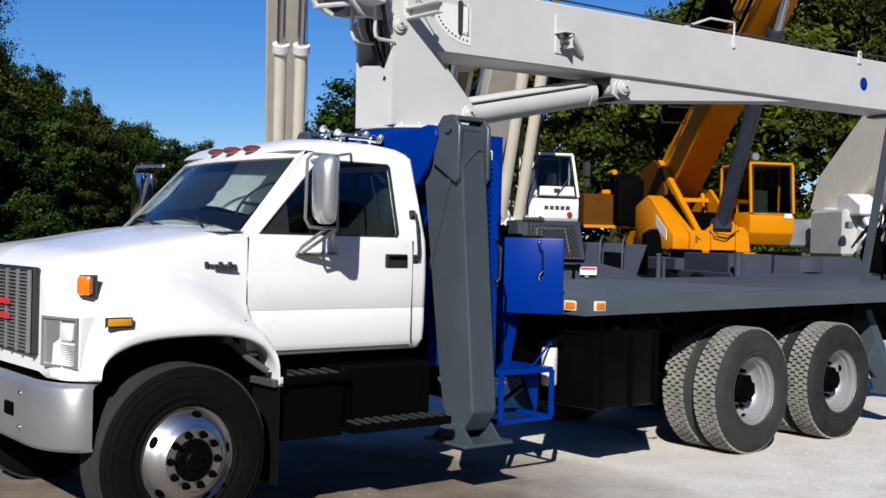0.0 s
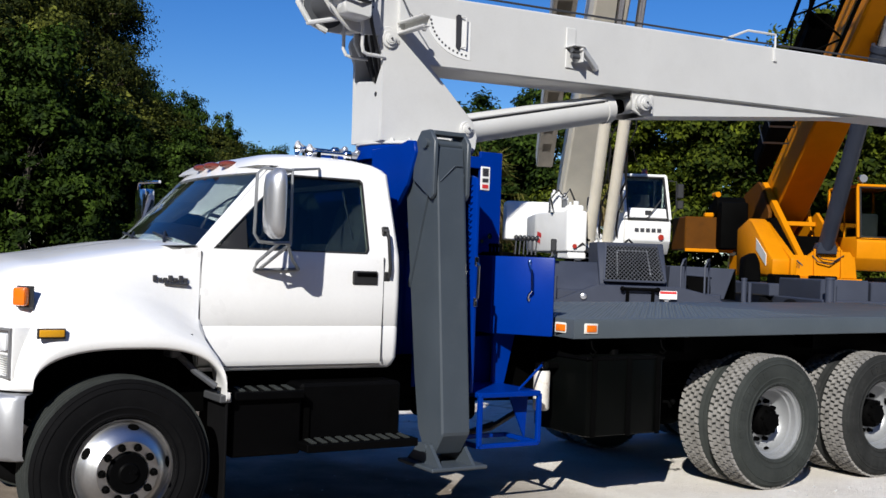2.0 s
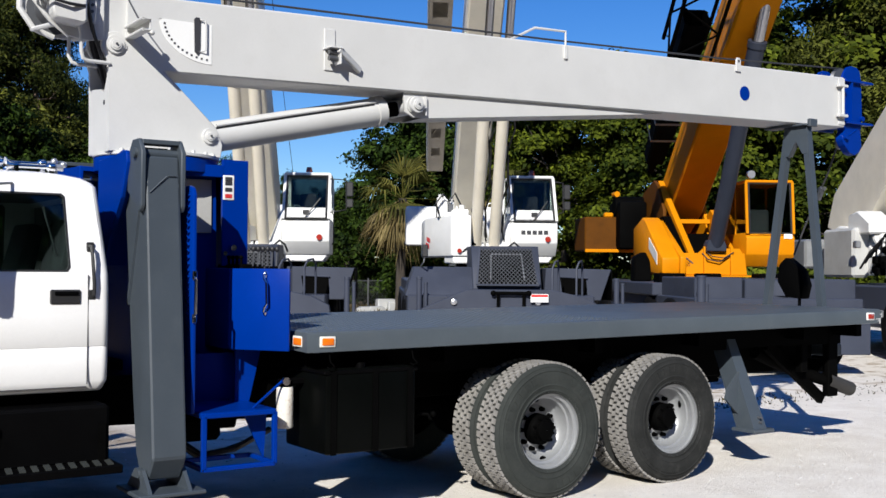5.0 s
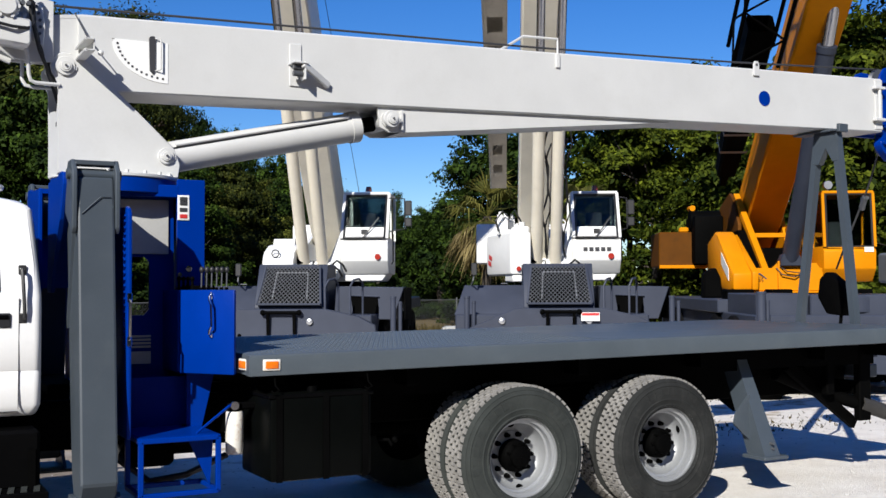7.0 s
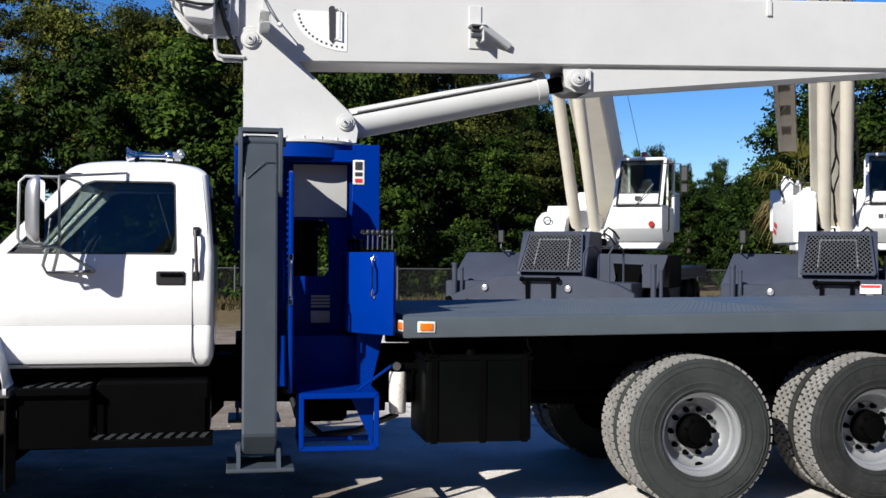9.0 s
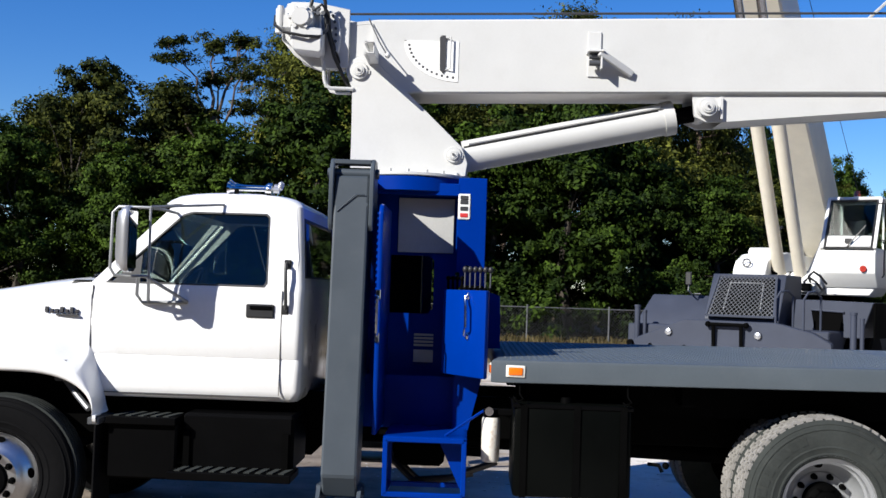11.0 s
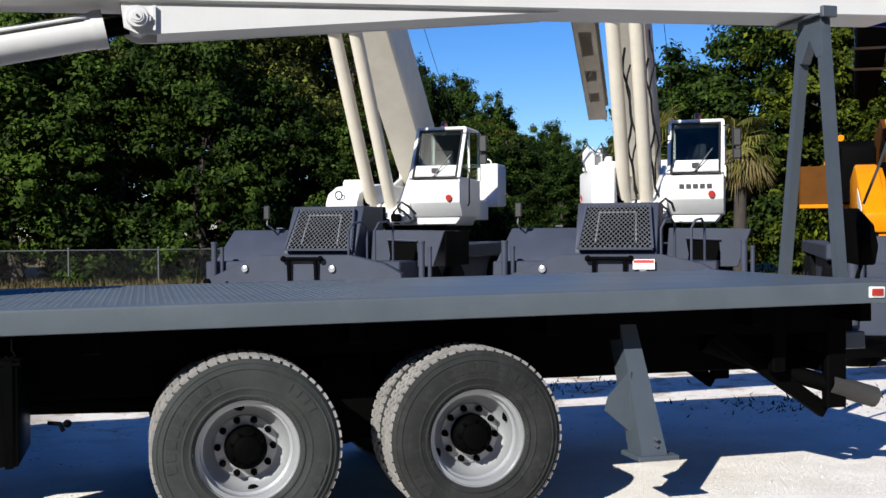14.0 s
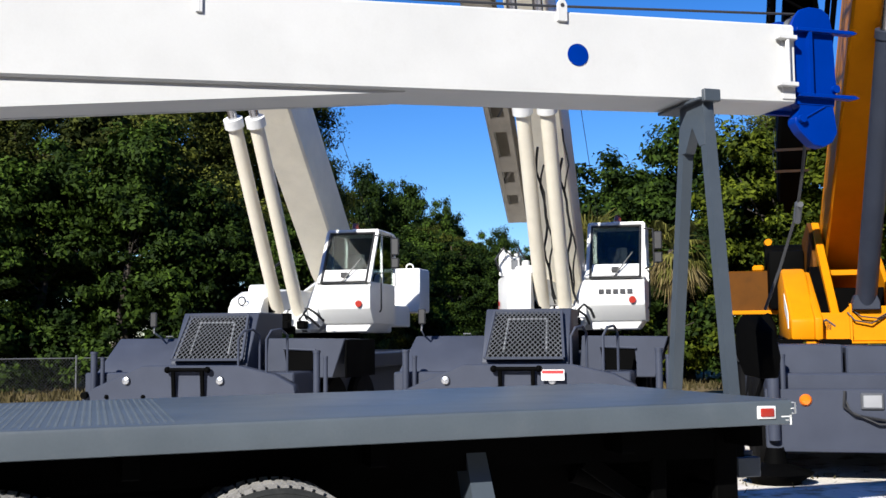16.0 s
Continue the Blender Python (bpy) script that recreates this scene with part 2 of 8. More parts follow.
def ground_mat():
    m = bpy.data.materials.new("sandy_yard")
    m.use_nodes = True
    nt = m.node_tree
    N, L = nt.nodes, nt.links
    bs = N["Principled BSDF"]
    geo = N.new("ShaderNodeNewGeometry")

    def noise_node(scale, detail=8, rough=0.6):
        n = N.new("ShaderNodeTexNoise")
        n.inputs["Scale"].default_value, n.inputs["Detail"].default_value = scale, detail
        n.inputs["Roughness"].default_value = rough
        L.new(geo.outputs["Position"], n.inputs["Vector"])
        return n

    def ramp(src, lo, hi):
        r = N.new("ShaderNodeMapRange")
        r.inputs["From Min"].default_value, r.inputs["From Max"].default_value = lo, hi
        L.new(src, r.inputs["Value"])
        return r.outputs["Result"]

    def mix(fac, a, b):
        x = N.new("ShaderNodeMix")
        x.data_type = "RGBA"
        for key, v in (("Factor", fac), ("A", a), ("B", b)):
            if isinstance(v, tuple):
                x.inputs[key].default_value = (*v, 1)
            else:
                L.new(v, x.inputs[key])
        return x.outputs["Result"]

    big, mid, fine = noise_node(0.35), noise_node(2.2), noise_node(26, 6, 0.7)
    sand = mix(ramp(mid.outputs["Fac"], 0.35, 0.68), (0.68, 0.635, 0.57), (0.80, 0.765, 0.705))
    sand = mix(ramp(fine.outputs["Fac"], 0.58, 0.76), sand, (0.42, 0.37, 0.31))
    litter = mix(ramp(fine.outputs["Fac"], 0.4, 0.6), (0.30, 0.23, 0.15), (0.44, 0.37, 0.28))
    sep = N.new("ShaderNodeSeparateXYZ")
    L.new(geo.outputs["Position"], sep.inputs[0])
    patch = N.new("ShaderNodeMath")
    patch.operation = "MULTIPLY"
    L.new(ramp(mid.outputs["Fac"], 0.5, 0.62), patch.inputs[0])
    L.new(ramp(sep.outputs["Y"], 2.6, 4.5), patch.inputs[1])
    sand = mix(patch.outputs[0], sand, litter)
    grass = mix(ramp(mid.outputs["Fac"], 0.3, 0.7), (0.09, 0.066, 0.030), (0.18, 0.135, 0.065))
    edge = N.new("ShaderNodeMath")
    edge.operation = "MULTIPLY_ADD"
    edge.inputs[1].default_value = 9.0
    L.new(big.outputs["Fac"], edge.inputs[0])
    L.new(sep.outputs["Y"], edge.inputs[2])
    # trampled brown dirt round the front half of the truck
    dirt = mix(ramp(mid.outputs["Fac"], 0.35, 0.65), (0.15, 0.122, 0.095), (0.27, 0.225, 0.18))
    dirt = mix(ramp(fine.outputs["Fac"], 0.60, 0.72), dirt, (0.40, 0.35, 0.30))
    worn = N.new("ShaderNodeMath")
    worn.operation = "MULTIPLY_ADD"
    worn.inputs[1].default_value = 3.4
    L.new(big.outputs["Fac"], worn.inputs[0])
    L.new(sep.outputs["X"], worn.inputs[2])
    # the unseen near side is darkened too, to cut bounced light
    near = N.new("ShaderNodeMath")
    near.operation = "MULTIPLY_ADD"
    near.inputs[1].default_value = 1.6
    L.new(mid.outputs["Fac"], near.inputs[0])
    L.new(sep.outputs["Y"], near.inputs[2])
    sand = mix(ramp(worn.outputs[0], 4.1, 5.6), dirt, sand)
    sand = mix(ramp(near.outputs[0], -1.6, -0.6), dirt, sand)
    col = mix(ramp(edge.outputs[0], 21.0, 25.0), sand, grass)
    L.new(col, bs.inputs["Base Color"])
    bs.inputs["Roughness"].default_value = 0.95
    bs.inputs["Specular IOR Level"].default_value = 0.2
    bp = N.new("ShaderNodeBump")
    bp.inputs["Strength"].default_value, bp.inputs["Distance"].default_value = 0.5, 0.03
    L.new(fine.outputs["Fac"], bp.inputs["Height"])
    L.new(bp.outputs["Normal"], bs.inputs["Normal"])
    return m


GROUND = ground_mat()


# ---- mesh helpers ----
def frame3(d):
    d = Vector(d).normalized()
    a = Vector((0, 0, 1)) if abs(d.z) < 0.95 else Vector((1, 0, 0))
    s = d.cross(a).normalized()
    return s, s.cross(d).normalized(), d


class Shape:
    """A bmesh with a few ways of adding solids to it."""

    def __init__(self):
        self.bm = bmesh.new()

    def faces(self, verts, polys):
        vs = [self.bm.verts.new(v) for v in verts]
        for p in polys:
            try:
                self.bm.faces.new([vs[i] for i in p])
            except ValueError:
                pass
        return vs

    def box(self, x0, x1, y0, y1, z0, z1, bevel=0.0, seg=1):
        vs = self.faces([(x, y, z) for x in (x0, x1) for y in (y0, y1) for z in (z0, z1)],
                        [(0, 1, 3, 2), (4, 6, 7, 5), (0, 4, 5, 1), (2, 3, 7, 6), (0, 2, 6, 4), (1, 5, 7, 3)])
        if bevel:
            es = list({e for v in vs for e in v.link_edges})
            bmesh.ops.bevel(self.bm, geom=es, offset=bevel, segments=seg, affect="EDGES", profile=0.5)
        return self

    def prism(self, poly, axis, a, b, bevel=0.0, seg=1):
        """poly: (x, z) for axis y, (y, z) for axis x, (x, y) for axis z."""
        def put(p, w):
            return {"y": (p[0], w, p[1]), "x": (w, p[0], p[1]), "z": (p[0], p[1], w)}[axis]
        n = len(poly)
        vs = self.faces([put(p, a) for p in poly] + [put(p, b) for p in poly],
                        [tuple(range(n)), tuple(range(2 * n - 1, n - 1, -1))] + [(i, i + n, (i + 1) % n + n, (i + 1) % n) for i in range(n)])
        if bevel:
            es = list({e for v in vs for e in v.link_edges})
            bmesh.ops.bevel(self.bm, geom=es, offset=bevel, segments=seg, affect="EDGES", profile=0.5)
        return self

    def cyl(self, p0, p1, r0, r1=None, seg=20, caps=True):
        r1 = r0 if r1 is None else r1
        p0, p1 = Vector(p0), Vector(p1)
        s, u, _ = frame3(p1 - p0)
        ring = [(math.cos(2 * math.pi * i / seg), math.sin(2 * math.pi * i / seg)) for i in range(seg)]
        verts = [p0 + r0 * (c * s + k * u) for c, k in ring] + [p1 + r1 * (c * s + k * u) for c, k in ring]
        polys = [(i, (i + 1) % seg, (i + 1) % seg + seg, i + seg) for i in range(seg)]
        if caps:
            polys += [tuple(range(seg - 1, -1, -1)), tuple(range(seg, 2 * seg))]
        self.faces(verts, polys)
        return self

    def tube(self, pts, r, seg=8, closed=False):
        pts = [Vector(p) for p in pts]
        n = len(pts)
        rings, s = [], None
        for i, p in enumerate(pts):
            a = pts[i - 1] if (i or closed) else p
            b = pts[(i + 1) % n] if (i < n - 1 or closed) else p
            d = (b - a).normalized()
            if s is None:
                s = frame3(d)[0]
            s = (s - d * s.dot(d)).normalized()
            u = s.cross(d)
            rings.append([p + r * (math.cos(2 * math.pi * k / seg) * s + math.sin(2 * math.pi * k / seg) * u) for k in range(seg)])
        polys = []
        for i in range(n if closed else n - 1):
            j = (i + 1) % n
            polys += [(i * seg + k, i * seg + (k + 1) % seg, j * seg + (k + 1) % seg, j * seg + k) for k in range(seg)]
        if not closed:
            polys += [tuple(range(seg)), tuple(range((n - 1) * seg, n * seg))]
        self.faces([v for ring in rings for v in ring], polys)
        return self

    def lathe(self, profile, centre, axis="y", seg=40):
        """profile: (radius, distance along the axis); open ends at radius 0 close to a point."""
        cx, cy, cz = centre
        verts, polys = [], []
        for r, w in profile:
            for k in range(seg):
                c, s = r * math.cos(2 * math.pi * k / seg), r * math.sin(2 * math.pi * k / seg)
                verts.append({"y": (cx + c, cy + w, cz + s), "z": (cx + c, cy + s, cz + w), "x": (cx + w, cy + c, cz + s)}[axis])
        for i in range(len(profile) - 1):
            polys += [(i * seg + k, i * seg + (k + 1) % seg, (i + 1) * seg + (k + 1) % seg, (i + 1) * seg + k) for k in range(seg)]
        self.faces(verts, polys)
        return self

    def ball(self, c, r, sx=1, sy=1, sz=1, seg=12):
        prof = [(max(r * math.sin(math.pi * i / 8), 1e-4), -r * math.cos(math.pi * i / 8)) for i in range(9)]
        start = len(self.bm.verts)
        self.lathe(prof, (0, 0, 0), "z", seg)
        self.bm.verts.ensure_lookup_table()
        for v in self.bm.verts[start:]:
            v.co = Vector((c[0] + v.co.x * sx, c[1] + v.co.y * sy, c[2] + v.co.z * sz))
        return self

    def grid(self, rows, close=False):
        n, w = len(rows), len(rows[0])
        polys = [(i * w + k, i * w + (k + 1) % w, (i + 1) * w + (k + 1) % w, (i + 1) * w + k)
                 for i in range(n - 1) for k in range(w if close else w - 1)]
        self.faces([p for row in rows for p in row], polys)
        return self

    def beam(self, p0, p1, w, h, bevel=0.004):
        """A square bar from p0 to p1: w across, h upright."""
        p0, p1 = Vector(p0), Vector(p1)
        s, u, _ = frame3(p1 - p0)
        vs = self.faces([p + a * s * w / 2 + b * u * h / 2 for p in (p0, p1) for a, b in ((-1, -1), (1, -1), (1, 1), (-1, 1))],
                        [(0, 1, 2, 3), (7, 6, 5, 4), (0, 4, 5, 1), (1, 5, 6, 2), (2, 6, 7, 3), (3, 7, 4, 0)])
        if bevel:
            bmesh.ops.bevel(self.bm, geom=list({e for v in vs for e in v.link_edges}), offset=bevel, segments=1, affect="EDGES", profile=0.5)
        return self


def finish(bm, name, material, angle=35, weld=1e-5):
    if weld:
        bmesh.ops.remove_doubles(bm, verts=bm.verts, dist=weld)
    bmesh.ops.recalc_face_normals(bm, faces=bm.faces)
    me = bpy.data.meshes.new(name)
    bm.to_mesh(me)
    bm.free()
    for p in me.polygons:
        p.use_smooth = True
    me.set_sharp_from_angle(angle=radians(angle))
    me.materials.append(material)
    return me


def part(name, shape, material, parent, label="", angle=35):
    ob = new(name, finish(shape.bm, name, material, angle))
    ob.parent = parent
    if label:
        ob["label"] = label
    return ob


def thing(name, label, category, at=None, group="", kind=""):
    ob = new(name)
    if at is not None:
        ob.matrix_world = at
    return tagged(ob, label, category, group, kind)


def hole_panel(outer, hole, place, thick):
    """A panel with an opening through it: outer and hole in the panel's own plane, place(p, d) puts them in the world."""
    from mathutils import geometry
    sh = Shape()
    tris = geometry.tessellate_polygon([[Vector((*p, 0)) for p in outer], [Vector((*p, 0)) for p in hole]])
    pts = list(outer) + list(hole)
    n, o = len(pts), len(outer)
    polys = [tuple(t) for t in tris] + [tuple(i + n for i in t) for t in tris]
    polys += [(i, (i + 1) % o, (i + 1) % o + n, i + n) for i in range(o)]
    polys += [(o + i, o + (i + 1) % (n - o), o + (i + 1) % (n - o) + n, o + i + n) for i in range(n - o)]
    sh.faces([place(p, 0) for p in pts] + [place(p, thick) for p in pts], polys)
    return sh


# ---- ground ----
gs = Shape()
gx = [-2000, -200, -60] + [-40 + 4 * i for i in range(24)] + [80, 250, 2000]
gy = [-2000, -200, -60, -30] + [-20 + 4 * i for i in range(20)] + [90, 250, 2000]
gs.grid([[(x, y, 0.0) for y in gy] for x in gx])
tagged(new("ground", finish(gs.bm, "ground", GROUND)), "pale sandy gravel yard running into dry brown grass", "ground", kind="structure")

# ---- boom truck ----
YC = 1.22
truck = thing("boom_truck", "white conventional truck with a white telescopic crane and grey flatbed", "crane truck", pose(0, 0, 0))


def far(y):
    return 2 * YC - y


# wheels
def tyre_shape(r, width):
    """A tyre about the y axis, its outer side at y = 0."""
    w = width
    prof = [(0.285, 0.012), (0.300, 0.003), (0.306, -0.003), (0.314, -0.003), (0.318, 0.002), (0.345, -0.002), (0.350, -0.0055), (0.356, -0.0055), (0.360, -0.003), (0.39, -0.006), (0.43, -0.005),
            (0.452, 0.000), (0.456, -0.0035), (0.462, -0.003), (0.466, 0.004), (0.484, 0.012), (0.488, 0.010), (0.493, 0.013), (0.499, 0.022), (r - 0.014, 0.034),
            (r - 0.014, w - 0.034), (0.497, w - 0.022), (0.465, w - 0.004), (0.42, w + 0.006), (0.36, w + 0.004), (0.285, w - 0.012)]
    return Shape().lathe(prof, (0, 0, 0), "y", 64)


def tread_shape(r, width, n, rows, gap):
    sh = Shape()
    w0, w1 = 0.030, width - 0.030
    step = (w1 - w0) / rows
    for j in range(rows):
        y0, y1 = w0 + j * step + 0.005, w0 + (j + 1) * step - 0.005
        for i in range(n):
            a = 2 * math.pi * (i + 0.5 * (j % 2)) / n
            half = math.pi / n * (1 - gap)
            skew = 0.12 * math.pi / n * (1 if j % 2 else -1)
            vs = []
            for rr in (r - 0.02, r):
                for y, s in ((y0, -skew), (y1, skew)):
                    for k in (-1, 1):
                        t = a + s + k * half * (1.0 if rr < r else 0.9)
                        vs.append((rr * math.cos(t), y, rr * math.sin(t)))
            sh.faces(vs, [(0, 1, 3, 2), (4, 6, 7, 5), (0, 4, 5, 1), (2, 3, 7, 6), (0, 2, 6, 4), (1, 5, 7, 3)])
    return sh


def rib_shape(r, width):
    """The ribbed tread of a steering tyre."""
    prof, w0, n = [], 0.032, 5
    step = (width - 2 * w0) / n
    for j in range(n):
        a, b = w0 + j * step + 0.006, w0 + (j + 1) * step - 0.006
        prof += [(r - 0.016, a - 0.002), (r, a), (r, b), (r - 0.016, b + 0.002)]
    return Shape().lathe(prof, (0, 0, 0), "y", 72)


def lettering_bars(sh, r0, r1, y, spans):
    """Raised marks on a sidewall."""
    for a0, a1, n in spans:
        for i in range(n):
            t0 = radians(a0 + (a1 - a0) * i / n)
            t1 = t0 + radians((a1 - a0) / n * 0.62)
            vs = [(rr * math.cos(t), yy, rr * math.sin(t)) for yy in (y + 0.004, y - 0.002) for rr, t in ((r0, t0), (r0, t1), (r1, t1), (r1, t0))]
            sh.faces(vs, [(0, 1, 2, 3), (7, 6, 5, 4), (0, 4, 5, 1), (1, 5, 6, 2), (2, 6, 7, 3), (3, 7, 4, 0)])


def ring_of(sh, n, radius, fn, start=0.0):
    for i in range(n):
        a = start + 2 * math.pi * i / n
        fn(sh, radius * math.cos(a), radius * math.sin(a), a)


def rear_wheel(name, x, y, outer, side, label):
    w = new(name)
    w.parent = truck
    w["label"] = label
    w.matrix_local = pose(x, y, 0.524, 0, (x * 57) % 360, 0) if side > 0 else pose(x, y, 0.524, 0, 0, 180)
    w.scale = (0.994, 1.0, 0.994)
    ts = tyre_shape(0.525, 0.27)
    part("tyre", ts, RUBBER if x < 6 else WORNRUBBER, w, "grey dusty tyre sidewall" if x < 6 else "black tyre sidewall")
    if outer and side > 0:
        for a0, a1, k in ((40, 125, 9), (205, 280, 8), (320, 352, 4)):
            for i in range(k):
                mk = Shape()
                lettering_bars(mk, 0.388, 0.440, -0.0065, [(a0 + (a1 - a0) * i / k, a0 + (a1 - a0) * (i + 1) / k, 1)])
                part("raised_mark", mk, RUBBER if x < 6 else WORNRUBBER, w)
    part("tread", tread_shape(0.527, 0.27, 56, 5, 0.25), TREAD, w, "dusty block tread", 25)
    if outer:
        # deep dish disc, opening to the outside
        rim = Shape().lathe([(0.300, 0.002), (0.303, 0.012), (0.296, 0.022), (0.282, 0.022), (0.280, 0.046), (0.258, 0.050), (0.254, 0.092), (0.240, 0.098), (0.232, 0.150), (0.205, 0.185), (0.182, 0.196),
                             (0.176, 0.190), (0.172, 0.186), (0.10, 0.186), (0.10, 0.21), (0.21, 0.21), (0.272, 0.10), (0.290, 0.03)], (0, 0, 0), "y", 48)
        part("rim", rim, SILVER, w, "silver painted steel rim")
        for i in range(2):
            a = 0.5 + math.pi * i
            part("hand_hole", Shape().ball((0.236 * math.cos(a), 0.142, 0.236 * math.sin(a)), 0.032, 0.75, 0.35, 1.1), CHASSIS, w)
        hub = Shape().lathe([(0.001, 0.050), (0.058, 0.052), (0.074, 0.060), (0.080, 0.085), (0.108, 0.098), (0.116, 0.110), (0.120, 0.18)], (0, 0, 0), "y", 28)
        ring_of(hub, 8, 0.094, lambda s, c, d, a: s.cyl((c, 0.075, d), (c, 0.10, d), 0.010, seg=8))
        part("hub", hub, CHASSIS, w, "black greasy axle hub")
        for i in range(10):
            a = 2 * math.pi * i / 10
            nut = Shape().cyl((0.155 * math.cos(a), 0.146, 0.155 * math.sin(a)), (0.155 * math.cos(a), 0.188, 0.155 * math.sin(a)), 0.015, 0.021, seg=8)
            part("wheel_nut", nut, CHASSIS, w)
    else:
        part("rim", Shape().lathe([(0.286, 0.01), (0.275, 0.06), (0.25, 0.13), (0.10, 0.14), (0.10, 0.15), (0.28, 0.15)], (0, 0, 0), "y", 32), CHASSIS, w)
    return w


REAR_X = (5.063, 6.375)
for rx in REAR_X:
    rear_wheel("rear_outer_wheel", rx, -0.04, True, 1, "dusty block-tread dual tyre on a deep silver rim")
    rear_wheel("rear_inner_wheel", rx + 0.001, 0.275, False, 1, "dusty inner dual tyre")
    rear_wheel("rear_outer_wheel", rx, 2 * YC + 0.04, True, -1, "dusty block-tread dual tyre on a deep silver rim")
    rear_wheel("rear_inner_wheel", rx + 0.001, 2 * YC - 0.275, False, -1, "dusty inner dual tyre")


def front_wheel(side):
    w = new("front_wheel")
    w.parent = truck
    w["label"] = "black ribbed steering tyre on a bright alloy wheel"
    w.matrix_local = pose(0.015, 0.03, 0.497, 0, 20, 3) if side > 0 else pose(0.015, 2 * YC - 0.03, 0.497, 0, 0, 183)
    w.scale = (0.965, 1.0, 0.965)
    part("tyre", tyre_shape(0.52, 0.27), RUBBERDARK, w, "black tyre sidewall")
    part("tread", rib_shape(0.520, 0.27), RUBBER, w, "worn ribbed tread", 25)
    rim = Shape().lathe([(0.300, 0.000), (0.303, 0.014), (0.290, 0.020), (0.284, 0.034), (0.272, 0.040), (0.262, 0.030), (0.235, -0.012), (0.200, -0.040), (0.175, -0.052),
                         (0.172, -0.056), (0.120, -0.056), (0.112, -0.05), (0.108, 0.10), (0.28, 0.10)], (0, 0, 0), "y", 56)
    part("rim", rim, ALLOY, w, "bright brushed alloy disc")
    def oval(s, c, d, a):
        t = Vector((-math.sin(a), 0, math.cos(a)))
        nrm = Vector((math.cos(a), 0, math.sin(a)))
        pts = [Vector((c, 0.0, d)) + t * (0.034 * math.cos(q)) + nrm * (0.017 * math.sin(q)) + Vector((0, 0.75 * 0.017 * math.sin(q) - 0.006, 0)) for q in [2 * math.pi * k / 14 for k in range(14)]]
        s.faces(pts, [tuple(range(14))])
    for i in range(5):
        a = 0.5 + 2 * math.pi * i / 5
        hh = Shape()
        oval(hh, 0.246 * math.cos(a), 0.246 * math.sin(a), a)
        part("hand_hole", hh, CHASSIS, w)
    for i in range(10):
        a = 2 * math.pi * (i + 0.5) / 10
        c, d = 0.145 * math.cos(a), 0.145 * math.sin(a)
        part("wheel_nut", Shape().cyl((c, -0.054, d), (c, -0.066, d), 0.023, 0.021, seg=12).cyl((c, -0.066, d), (c, -0.092, d), 0.016, 0.014, seg=6), CHASSIS, w)
    part("hub", Shape().lathe([(0.001, -0.085), (0.05, -0.085), (0.06, -0.075), (0.104, -0.072), (0.112, -0.062), (0.116, -0.03)], (0, 0, 0), "y", 28)
         .cyl((0.02, -0.098, 0.02), (0.02, -0.085, 0.02), 0.012, seg=8), BLACK, w, "black oily hub cap")
    return w


front_wheel(1)
front_wheel(-1)

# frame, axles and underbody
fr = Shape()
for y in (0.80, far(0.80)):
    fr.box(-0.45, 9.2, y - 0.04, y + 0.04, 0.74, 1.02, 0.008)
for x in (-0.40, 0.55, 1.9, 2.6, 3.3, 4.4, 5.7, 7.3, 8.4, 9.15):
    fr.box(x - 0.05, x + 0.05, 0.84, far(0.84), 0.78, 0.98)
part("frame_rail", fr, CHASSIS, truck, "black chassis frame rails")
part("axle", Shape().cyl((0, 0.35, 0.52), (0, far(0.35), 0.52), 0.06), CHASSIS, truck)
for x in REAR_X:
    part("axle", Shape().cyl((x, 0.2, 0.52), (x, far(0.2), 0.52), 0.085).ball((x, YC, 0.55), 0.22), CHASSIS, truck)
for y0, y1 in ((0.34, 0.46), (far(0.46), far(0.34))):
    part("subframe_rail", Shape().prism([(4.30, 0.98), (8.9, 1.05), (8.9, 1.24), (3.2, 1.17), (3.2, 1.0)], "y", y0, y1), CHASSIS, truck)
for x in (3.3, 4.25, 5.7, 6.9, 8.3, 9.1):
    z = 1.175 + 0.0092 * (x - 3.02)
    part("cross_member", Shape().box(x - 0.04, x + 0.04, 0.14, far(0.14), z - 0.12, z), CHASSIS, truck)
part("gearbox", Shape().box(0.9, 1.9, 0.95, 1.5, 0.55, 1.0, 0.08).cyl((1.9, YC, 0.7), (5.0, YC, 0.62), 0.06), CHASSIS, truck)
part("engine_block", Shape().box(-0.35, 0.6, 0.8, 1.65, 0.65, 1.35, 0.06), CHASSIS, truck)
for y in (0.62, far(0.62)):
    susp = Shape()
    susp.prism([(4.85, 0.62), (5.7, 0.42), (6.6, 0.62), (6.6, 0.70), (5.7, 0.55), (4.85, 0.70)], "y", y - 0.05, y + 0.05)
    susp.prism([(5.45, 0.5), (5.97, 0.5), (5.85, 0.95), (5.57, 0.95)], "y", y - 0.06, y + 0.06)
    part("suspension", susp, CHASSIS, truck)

# hood and fenders: cross sections along x, the lower edge following the wheel arch
def arch(x):
    c, half = 0.065, 0.53
    q = abs((x - c) / half)
    low = 0.93 if x < c else 0.84
    return low + (1.145 - low) * (1 - q ** 2.6) ** (1 / 2.6) if q < 1 else low


def smooth(a, b, t):
    t = min(max(t, 0), 1)
    t = t * t * (3 - 2 * t)
    return a + (b - a) * t


